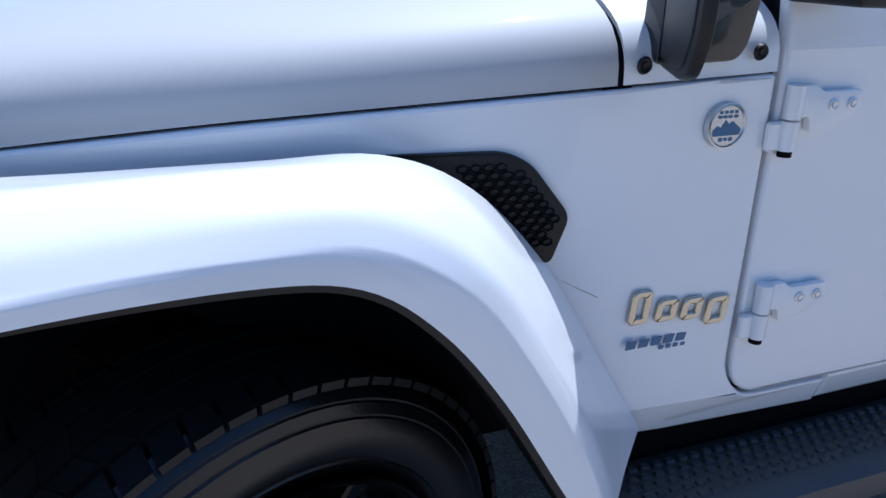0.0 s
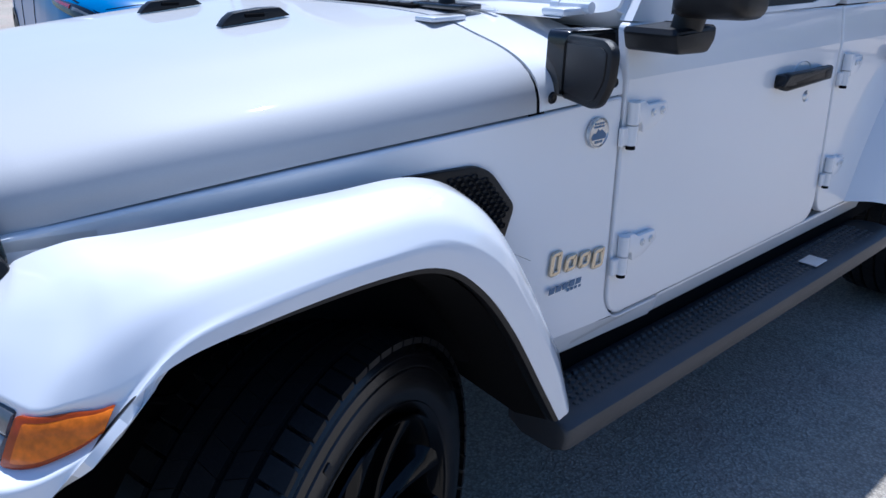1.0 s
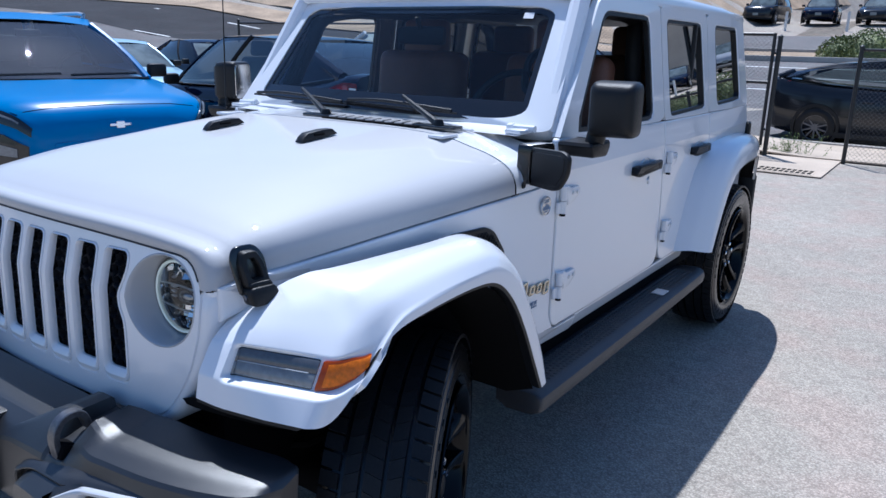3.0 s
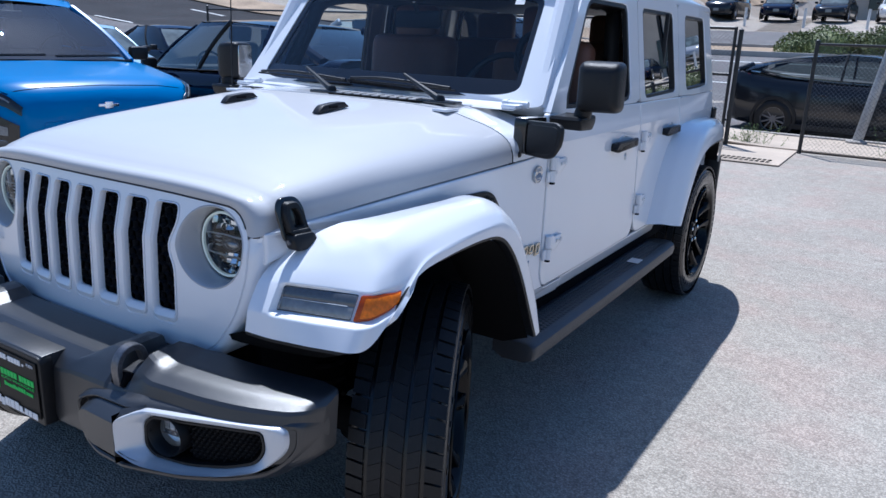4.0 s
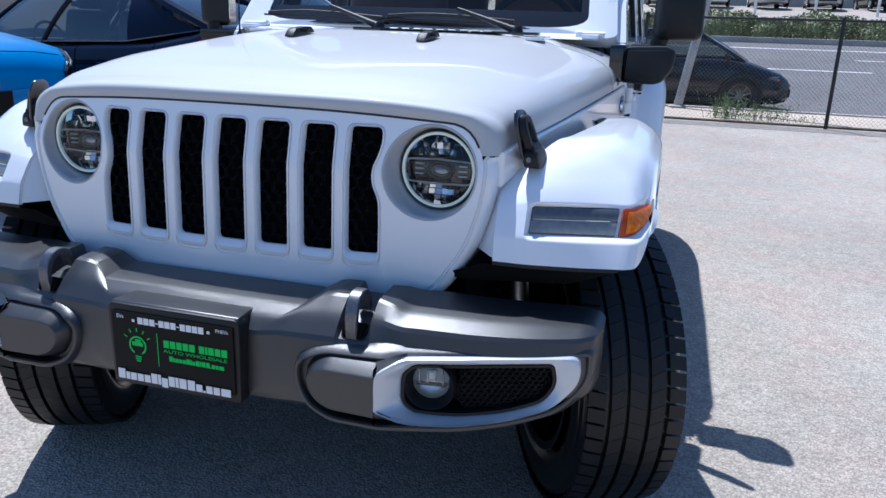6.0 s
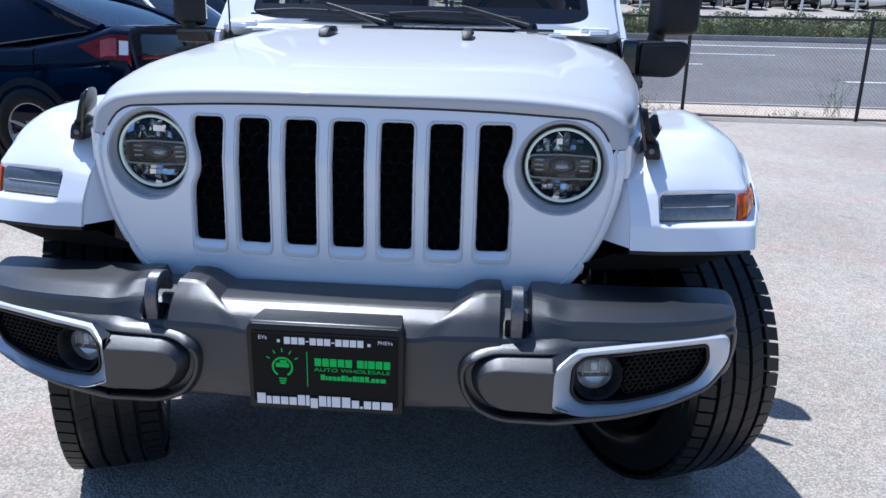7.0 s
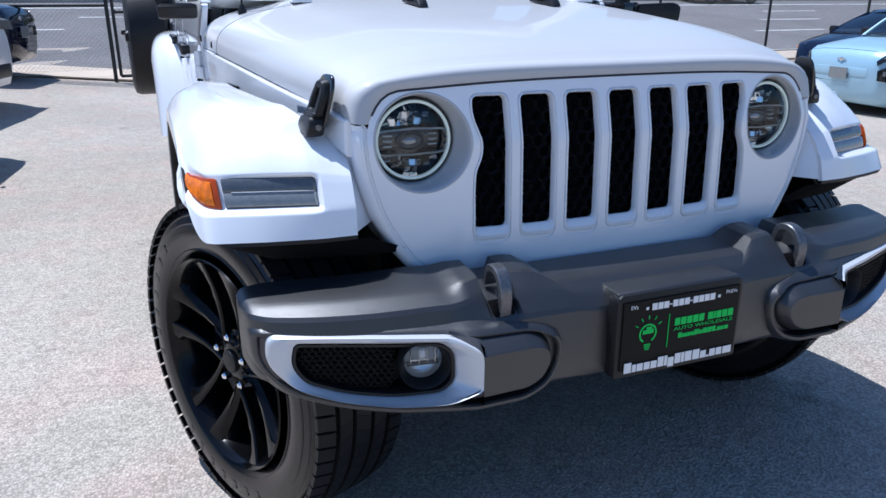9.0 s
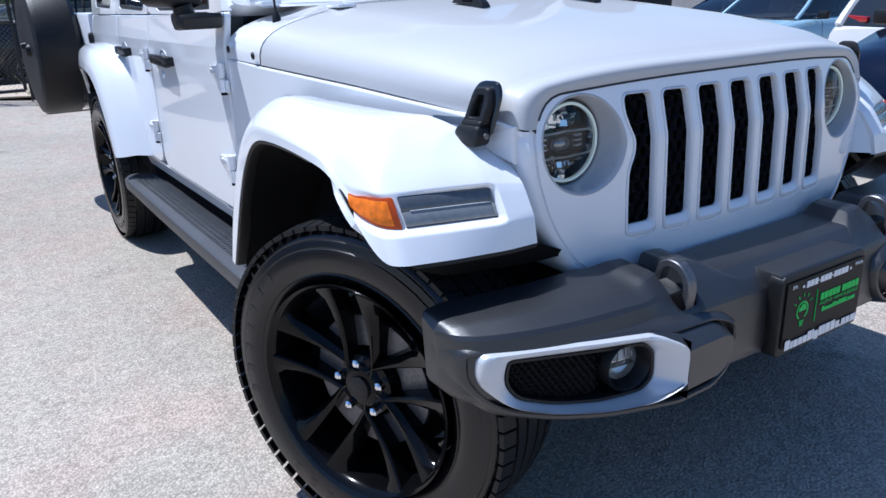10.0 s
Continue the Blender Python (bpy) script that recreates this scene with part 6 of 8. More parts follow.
def asphalt(name, rgb, speck, scale):
    """Worn asphalt: pale and dark stones in a grey binder, broad stains, relief of the stones."""
    m = material(name, rgb, 0.9)
    t, b = m.node_tree, m.node_tree.nodes["Principled BSDF"]
    b.inputs["Specular IOR Level"].default_value = 0.05
    co = t.nodes.new("ShaderNodeTexCoord").outputs["Object"]

    def node(kind, **kw):
        n = t.nodes.new(kind)
        for k, v in kw.items():
            n.inputs[k].default_value = v
        return n
    vo = node("ShaderNodeTexVoronoi", Scale=scale)
    fine = node("ShaderNodeTexNoise", Scale=scale * 3.0, Detail=4.0)
    mid = node("ShaderNodeTexNoise", Scale=11.0, Detail=5.0)
    clump = node("ShaderNodeTexNoise", Scale=34.0, Detail=3.0)
    big = node("ShaderNodeTexNoise", Scale=0.45, Detail=4.0)
    for n in (vo, fine, mid, big, clump):
        t.links.new(co, n.inputs["Vector"])

    def ranged(src, a, b2, lo, hi):
        r = node("ShaderNodeMapRange", **{"From Min": a, "From Max": b2, "To Min": lo, "To Max": hi})
        t.links.new(src, r.inputs["Value"])
        return r.outputs[0]

    def times(a, c):
        n = t.nodes.new("ShaderNodeMath")
        n.operation = "MULTIPLY"
        t.links.new(a, n.inputs[0])
        t.links.new(c, n.inputs[1])
        return n.outputs[0]
    sep = t.nodes.new("ShaderNodeSeparateColor")
    t.links.new(vo.outputs["Color"], sep.inputs[0])
    k = times(ranged(sep.outputs[0], 0, 1, 1 - speck, 1 + speck), ranged(fine.outputs["Fac"], 0.3, 0.7, 0.87, 1.13))
    k = times(k, ranged(vo.outputs["Distance"], 0.15, 0.75, 1.10, 0.74))
    k = times(k, ranged(mid.outputs["Fac"], 0.3, 0.7, 0.91, 1.07))
    k = times(k, ranged(clump.outputs["Fac"], 0.3, 0.7, 0.93, 1.06))
    k = times(k, ranged(big.outputs["Fac"], 0.35, 0.65, 0.88, 1.06))
    mul = t.nodes.new("ShaderNodeVectorMath")
    mul.operation = "SCALE"
    # dark worn patches and a faint reddish cast in places
    worn = node("ShaderNodeTexNoise", Scale=1.5, Detail=9.0, Roughness=0.80)
    cast = node("ShaderNodeTexNoise", Scale=2.1, Detail=3.0)
    for n in (worn, cast):
        t.links.new(co, n.inputs["Vector"])
    k = times(k, ranged(worn.outputs["Fac"], 0.60, 0.70, 1.0, 0.58))
    hue = t.nodes.new("ShaderNodeMix")
    hue.data_type = "RGBA"
    hue.inputs["A"].default_value, hue.inputs["B"].default_value = (*rgb, 1), (rgb[0] * 1.05, rgb[1] * 0.97, rgb[2] * 0.97, 1)
    t.links.new(ranged(cast.outputs["Fac"], 0.45, 0.65, 0.0, 1.0), hue.inputs["Factor"])
    t.links.new(hue.outputs["Result"], mul.inputs[0])
    t.links.new(k, mul.inputs["Scale"])
    t.links.new(mul.outputs[0], b.inputs["Base Color"])
    bp = node("ShaderNodeBump", Strength=0.8, Distance=0.005)
    t.links.new(vo.outputs["Distance"], bp.inputs["Height"])
    t.links.new(bp.outputs[0], b.inputs["Normal"])
    return m


ASPHALT = asphalt("worn_asphalt", (0.475, 0.428, 0.360), 0.20, 120.0)
ROAD = asphalt("road_asphalt", (0.215, 0.21, 0.206), 0.3, 60.0)
CONCRETE = material("tan_concrete", (0.52, 0.43, 0.33), 0.9, grain=0.12, grain_size=60, stain=0.12, stain_size=1.5, bump=0.4, bump_size=120)
KERB = material("kerb_concrete", (0.40, 0.37, 0.33), 0.9, grain=0.15, grain_size=40, stain=0.2, stain_size=1.2, bump=0.4, bump_size=90)
DIRT = material("dry_dirt", (0.36, 0.27, 0.18), 0.95, grain=0.25, grain_size=12, stain=0.3, stain_size=0.5, bump=0.6, bump_size=9)
LINE = material("road_paint", (0.70, 0.70, 0.68), 0.8, grain=0.1, grain_size=30, stain=0.2, stain_size=2)
LEAF = material("hedge_leaf", (0.150, 0.175, 0.055), 0.6, grain=0.4, grain_size=4, stain=0.3, stain_size=0.8)
WEED = material("weed_leaf", (0.16, 0.22, 0.07), 0.6, grain=0.3, grain_size=20)
WIRE = material("black_wire", (0.02, 0.02, 0.02), 0.5)
POST = material("black_post", (0.018, 0.018, 0.018), 0.45, stain=0.2, stain_size=5)
GALV = material("galvanised", (0.42, 0.42, 0.41), 0.5, 0.6, grain=0.15, grain_size=25, stain=0.15, stain_size=4)
CABINGLASS = pane("cabin_glass", (0.78, 0.84, 0.85), 0.0, 2.1)
CABINCLOTH = material("dark_seat_cloth", (0.09, 0.092, 0.10), 0.7, grain=0.2, grain_size=200, bump=0.3, bump_size=400)
# opaque windscreen: reflected sky is put into its pale, mottled colour
SCREEN = material("painted_sky_windscreen", (0.12, 0.145, 0.15), 0.04, spec=0.35, stain=0.5, stain_size=2.2)
CARGLASS = material("car_window", (0.012, 0.014, 0.016), 0.06, coat=0.5)


def ground_z(x, y):
    z = lerp(y, (-60, 6, 10.6, 12.6, 14, 30, 38, 47, 60, 120, 400), (0, 0, 0.05, 0.06, 0.0, 1.30, 2.10, 3.30, 4.0, 7, 26))
    z += 0.22 * lerp(x, (-3, -0.6), (1, 0)) * lerp(y, (4, 9.5, 13, 17), (0, 1, 1, 0))      # the lot rises towards its far corner
    z += lerp(x, (-6, -1.5, 2.2, 10.5), (0.13, 0, 0, -0.33)) * lerp(y, (-60, 6.5, 10), (1, 1, 0))
    z += lerp(x, (-60, -40, -31, -20, -12), (3.2, 2.2, 1.1, 0.45, 0)) * lerp(y, (9, 14), (0, 1))      # the side street climbs
    if x < -9 and y > 31:      # dry bank along the far side of the road
        z += lerp(y, (31, 33, 45, 90), (0, 0.2, 5.0, 12.0)) * lerp(x, (-18, -9), (1, 0))
    return z


def strip(ys, xs=(-400, -120, -60, -40, -31, -25, -20, -18, -12, -9, -4, -6, -4, -3, -1.8, -1.5, -0.6, 0, 2.2, 4, 8, 10.5, 15, 30, 60, 120, 400)):
    return grid_mesh([[(x, y, ground_z(x, y)) for y in ys] for x in xs])


solid("ground", strip((-400, -100, -40, -15, -5, 0, 3, 4, 6, 8, 9.5, 10.6, 12.6, 14, 16, 18, 20, 22, 24, 26, 28, 30, 31, 33, 36, 38, 40, 45, 47, 55, 60, 90, 120, 400)), ASPHALT, "pale worn asphalt of a parking lot", "ground", kind="structure")


def sheet(y0, y1, lift, x0=-90, x1=90, n=151, m=6):
    bm = grid_mesh([[(x, y, ground_z(x, y) + lift) for y in np.linspace(y0, y1, m)] for x in np.linspace(x0, x1, n)])
    return bm


solid("road", sheet(12.75, 30.0, 0.012, m=12), ROAD, "grey asphalt street with lane lines", "road", kind="structure")
DARKROAD = asphalt("dark_asphalt", (0.065, 0.066, 0.07), 0.25, 60.0)
solid("side_road", sheet(21.0, 30.4, 0.022, -90, -8, m=6), DARKROAD, "dark asphalt of a side street", "road", kind="structure")
solid("far_road", sheet(33.2, 41.0, 0.012, -9, 90, m=6), ROAD, "far lanes of the street", "road", kind="structure")
solid("pavement", thicken(sheet(10.75, 12.6, 0.02, m=3), 0.02), CONCRETE, "tan concrete pavement beyond the fence", "pavement", kind="structure")
solid("kerb", join(*[box(180, 0.15, 0.16, (0, 12.68, 0.05), 0.02, 2)]), KERB, "concrete kerb", "kerb", kind="structure")
solid("median_kerb", join(box(180, 0.3, 0.30, (0, 30.1, ground_z(0, 30.1) + 0.06), 0.03, 2), box(180, 0.3, 0.30, (0, 33.0, ground_z(0, 33.0) + 0.06), 0.03, 2)), KERB, "concrete kerb of the planted median", "kerb", kind="structure")
solid("median_soil", sheet(30.2, 32.9, 0.10, m=3), DIRT, "dry soil of the median", "ground", kind="structure")
solid("dry_bank", grid_mesh([[(x, y, ground_z(x, y) + 0.03 + 0.25 * noise.noise(Vector((x * 0.3, y * 0.3, 0)))) for y in np.linspace(33.5, 90, 14)] for x in np.linspace(-90, -10, 40)]), DIRT, "bare tan dirt bank", "bank", kind="structure")


def lane_line(y, x0, x1, w=0.12):
    return grid_mesh([[(x, yy, ground_z(x, yy) + 0.020) for yy in (y - w / 2, y + w / 2)] for x in np.linspace(x0, x1, max(2, int((x1 - x0) / 3)))])


solid("edge_line", lane_line(27.6, -80, 80, 0.22), LINE, "solid white edge line", "road marking", kind="structure")
for y in (18.0, 21.2, 24.4):
    for k in range(-6, 8):
        solid("lane_dash", lane_line(y, k * 9.0 + y, k * 9.0 + y + 3.0, 0.16), LINE, "white lane dash", "road marking", "lane dashes", "structure")


def blades(n, spread, height, width, seed, lean=0.4):
    """Thin upright leaves."""
    rnd = random.Random(seed)
    vs, fs = [], []
    for k in range(n):
        a, r = rnd.uniform(0, 6.28), spread * math.sqrt(rnd.random())
        x, y, h = r * math.cos(a), r * math.sin(a) * 0.5, height * rnd.uniform(0.4, 1.0)
        d, w = rnd.uniform(0, 6.28), width * rnd.uniform(0.6, 1.3)
        dx, dy, l = math.cos(d), math.sin(d), lean * h * rnd.random()
        b = len(vs)
        for t, ww in ((0, 0.6), (0.5, 1.0), (1.0, 0.05)):
            cx, cy, cz = x + dx * l * t * t, y + dy * l * t * t, h * t
            vs += [(cx - dy * w * ww, cy + dx * w * ww, cz), (cx + dy * w * ww, cy - dx * w * ww, cz)]
        fs += [[b, b + 1, b + 3, b + 2], [b + 2, b + 3, b + 5, b + 4]]
    me = bpy.data.meshes.new("blades")
    me.from_pydata(vs, [], fs)
    bm = bmesh.new()
    bm.from_mesh(me)
    bpy.data.meshes.remove(me)
    return bm


def leafy(n, lumps, size, seed):
    """A crown of many small leaves over several uneven lumps (x, y, z, rx, ry, rz)."""
    rnd = random.Random(seed)
    vs, fs = [], []
    for k in range(n):
        cx, cy, cz, rx, ry, rz = lumps[rnd.randrange(len(lumps))]
        u = Vector((rnd.gauss(0, 1), rnd.gauss(0, 1), abs(rnd.gauss(0, 1)) * 1.1)).normalized() * rnd.uniform(0.80, 1.05)
        c = Vector((cx + u.x * rx, cy + u.y * ry, cz + u.z * rz))
        a = Vector((rnd.gauss(0, 1), rnd.gauss(0, 1), rnd.gauss(0, 1))).normalized()
        b = a.cross(Vector((rnd.gauss(0, 1), rnd.gauss(0, 1), rnd.gauss(0, 1)))).normalized()
        s = size * rnd.uniform(0.6, 1.3)
        i = len(vs)
        vs += [c - a * s, c + b * s * 0.5, c + a * s, c - b * s * 0.5]
        fs.append([i, i + 1, i + 2, i + 3])
    for cx, cy, cz, rx, ry, rz in lumps:      # dark twiggy inside
        i = len(vs)
        ring = [Vector((cx + rx * 0.8 * math.cos(a) * math.cos(e), cy + ry * 0.8 * math.sin(a) * math.cos(e), cz + rz * 0.8 * math.sin(e))) for e in (0.0, 0.6, 1.1, 1.5) for a in np.linspace(0, 6.283, 11)[:-1]]
        vs += ring
        for e in range(3):
            for a in range(10):
                fs.append([i + e * 10 + a, i + e * 10 + (a + 1) % 10, i + (e + 1) * 10 + (a + 1) % 10, i + (e + 1) * 10 + a])
    me = bpy.data.meshes.new("leaves")
    me.from_pydata([tuple(v) for v in vs], [], fs)
    bm = bmesh.new()
    bm.from_mesh(me)
    bpy.data.meshes.remove(me)
    return bm


rnd = random.Random(4)
for k, (x0, x1) in enumerate(((-2.9, 3), (3, 9), (9, 17), (17, 24.5), (24.5, 30.8))):
    lumps = [(x, 31.5 + rnd.uniform(-0.5, 0.5), ground_z(0, 31.5) + 0.05, rnd.uniform(0.9, 1.6), rnd.uniform(0.7, 1.0), rnd.uniform(0.75, 1.15)) for x in np.arange(x0 + 0.5, x1, 0.95)]
    solid("hedge", leafy(11000, lumps, 0.055, 10 + k), LEAF, "low green hedge on the street median", "hedge", "median hedges", sharp=180)


def sprig(stems, spread, height, seed):
    """A bushy weed: leaning thin stems with small leaves along them."""
    rnd = random.Random(seed)
    vs, fs = [], []
    for k in range(stems):
        x, y, h = rnd.gauss(0, spread), rnd.gauss(0, spread * 0.4), height * rnd.uniform(0.45, 1.0)
        lx, ly = rnd.gauss(0, 0.35) * h, rnd.gauss(0, 0.3) * h
        i = len(vs)
        vs += [(x - 0.003, y, 0), (x + 0.003, y, 0), (x + lx + 0.001, y + ly, h), (x + lx - 0.001, y + ly, h)]
        fs.append([i, i + 1, i + 2, i + 3])
        for q in range(int(26 * h) + 4):
            t = rnd.uniform(0.15, 1.0)
            c = Vector((x + lx * t, y + ly * t, h * t)) + Vector((rnd.gauss(0, 0.018), rnd.gauss(0, 0.018), rnd.gauss(0, 0.01)))
            a = Vector((rnd.gauss(0, 1), rnd.gauss(0, 1), rnd.gauss(0.3, 0.7))).normalized()
            b = a.cross(Vector((rnd.gauss(0, 1), rnd.gauss(0, 1), rnd.gauss(0, 1)))).normalized()
            s = rnd.uniform(0.010, 0.022)
            i = len(vs)
            vs += [tuple(c - a * s), tuple(c + b * s * 0.4), tuple(c + a * s), tuple(c - b * s * 0.4)]
            fs.append([i, i + 1, i + 2, i + 3])
    me = bpy.data.meshes.new("sprig")
    me.from_pydata(vs, [], fs)
    bm = bmesh.new()
    bm.from_mesh(me)
    bpy.data.meshes.remove(me)
    return bm


for k, (x, y, n, sp, h) in enumerate(((-0.25, 11.0, 34, 0.12, 0.36), (-0.55, 11.05, 18, 0.15, 0.12), (1.85, 10.95, 64, 0.16, 0.46), (2.45, 10.95, 60, 0.22, 0.36), (3.1, 10.9, 14, 0.15, 0.16), (5.75, 10.85, 16, 0.09, 0.72), (4.9, 10.85, 22, 0.25, 0.12), (7.4, 10.9, 16, 0.4, 0.10), (9.5, 10.9, 16, 0.4, 0.10))):
    o = tagged(solid("weed", sprig(n, sp, h, 30 + k), WEED, "dry green weed at the foot of the fence", "weed", "weeds along the fence", sharp=180), kind="stuff")
    o.location = (x, y, ground_z(x, y) + 0.022)

# chain-link fence
FY, FH = 10.62, 1.60


def wire_mesh(x0, x1, z0, z1, step=0.062, r=0.0021):
    """Crossing diagonal wires, clipped to a rectangle."""
    vs, fs = [], []
    h = z1 - z0
    for sgn in (1, -1):
        k = x0 - h
        while k < x1 + h:
            a, b = (k, k + h) if sgn > 0 else (k + h, k)
            ta, tb = 0.0, 1.0
            lo, hi = sorted(((x0 - a) / (b - a), (x1 - a) / (b - a)))
            ta, tb = max(ta, lo), min(tb, hi)
            if tb - ta > 0.01:
                i = len(vs)
                for t in (ta, tb):
                    x, z = a + (b - a) * t, z0 + h * t
                    vs += [(x - r, FY + sgn * r, z), (x + r, FY + sgn * r, z), (x, FY + sgn * r - 1.7 * r, z)]
                fs += [[i, i + 1, i + 4, i + 3], [i + 1, i + 2, i + 5, i + 4], [i + 2, i, i + 3, i + 5]]
            k += step * 1.414 / 1.414
    me = bpy.data.meshes.new("wire")
    me.from_pydata(vs, [], fs)
    bm = bmesh.new()
    bm.from_mesh(me)
    bpy.data.meshes.remove(me)
    return bm


def post_at(x, h=FH, r=0.028):
    z = ground_z(x, FY)
    return join(tube([(x, FY, z - 0.05), (x, FY, z + h)], r, 12), moved(lathe([(0.0, r * 1.15), (0.02, r * 1.1), (0.045, 0.0)], 12, "z"), pose(x, FY, z + h)))


fence = thing("chain_link_fence", "black chain-link fence between parking lot and street", "fence")
for x in (0.50, 3.28, 6.05, 8.45, 11.2, 14.0, 16.8, 19.6, 22.4):
    part("post", post_at(x), POST, fence)
gz = ground_z(0, FY)
part("top_rail", tube([(0.50, FY, gz + FH - 0.03), (22.4, FY, gz + FH - 0.03)], 0.020, 8), POST, fence)
part("wire_mesh", wire_mesh(0.5, 22.4, gz + 0.03, gz + FH - 0.03), WIRE, fence)
gz2 = ground_z(-3, FY)
fence2 = thing("chain_link_fence", "black chain-link fence beside the gate", "fence")
for x in (-1.36, -4.1, -6.9, -9.7, -12.3):
    part("post", post_at(x, FH + 0.1), POST, fence2)
for z in (0.95, FH + 0.05):
    part("rail", tube([(-1.36, FY, gz2 + z), (-12.3, FY, gz2 + z)], 0.020, 8), POST, fence2)
part("wire_mesh", wire_mesh(-12.3, -1.36, gz2 + 0.03, gz2 + FH + 0.04), WIRE, fence2)
gz3 = gz + 0.10
gate = thing("fence_gate", "narrow black chain-link gate, shut", "gate")
part("gate_frame", join(*[tube(p, 0.024, 10) for p in ([(-1.28, FY, gz3 + 0.06), (-1.28, FY, gz3 + FH + 0.08)], [(-0.64, FY, gz3 + 0.06), (-0.64, FY, gz3 + FH + 0.08)], [(-1.28, FY, gz3 + 0.06), (-0.64, FY, gz3 + 0.06)], [(-1.28, FY, gz3 + 0.98), (-0.64, FY, gz3 + 0.98)], [(-1.28, FY, gz3 + FH + 0.06), (-0.64, FY, gz3 + FH + 0.06)])]), POST, gate)
part("wire_mesh", wire_mesh(-1.28, -0.64, gz3 + 0.06, gz3 + FH + 0.06), WIRE, gate)
part("gate_post", post_at(-0.56, FH + 0.12, 0.034), POST, gate)
for z in (0.3, 1.4):
    part("gate_hinge", tube([(-0.64, FY, gz3 + z), (-0.55, FY, gz3 + z)], 0.018, 8), POST, gate)
grate = thing("drain_grate", "dark slotted drain grate in the concrete apron", "drain")
part("grate_plate", box(0.72, 0.42, 0.02, (-0.01, 9.28, ground_z(0, 9.28) + 0.016), 0.004, 1), CONCRETE, grate)
part("slots", join(*[box(0.046, 0.13, 0.010, (-0.315 + 0.068 * k, 9.18 + 0.19 * j, ground_z(0, 9.28) + 0.024)) for k in range(10) for j in range(2)]), SEAM, grate)
solid("apron", thicken(grid_mesh([[(x, y, ground_z(x, y) + 0.012) for y in (9.02, 9.5, 9.86, 10.3, 10.74)] for x in (-0.58, 0.0, 0.46)]), 0.01), CONCRETE, "tan concrete apron at the gate", "pavement", kind="structure")
pole = thing("street_pole", "grey galvanised pole on a round footing", "pole")
part("shaft", tube([(1.12, 12.45, 0.05), (1.36, 12.5, 1.6), (1.97, 12.6, 5.6)], [0.078, 0.075, 0.06], 16), GALV, pole)
part("footing", moved(lathe([(0.0, 0.17), (0.10, 0.16), (0.12, 0.12), (0.12, 0.0)], 20, "z"), pose(1.12, 12.45, 0.03)), KERB, pole)


# ---- parked cars ----
def paint(name, rgb, metal=0.3, coat=0.35):
    return material(name, rgb, 0.28, metal, coat=coat, stain=0.03, stain_size=3, spec=0.4)


MESH_T2 = mesh_of("tyre", lathe([(-.09, .21), (-.10, .25), (-.098, .29), (-.085, .322), (.085, .322), (.098, .29), (.10, .25), (.09, .21)], 36, "y"), RUBBER)


def rim2():
    pcs = [lathe([(.085, .215), (.092, .222), (.088, .205), (.05, .20), (-.08, .20)], 32, "y"), lathe([(.07, 0), (.07, .05), (.05, .06)], 20, "y")]
    for k in range(10):
        pcs.append(moved(box(.030, .016, .165, (0, .062, .125), .004, 1), Matrix.Rotation(2 * math.pi * k / 10, 4, "Y")))
    return join(*pcs)


MESH_R2 = mesh_of("wheel", rim2(), SILVER)
MESH_D2 = mesh_of("wheel_well", lathe([(.0, .0), (.0, .19), (.06, .198)], 24, "y"), RIMBLACK)


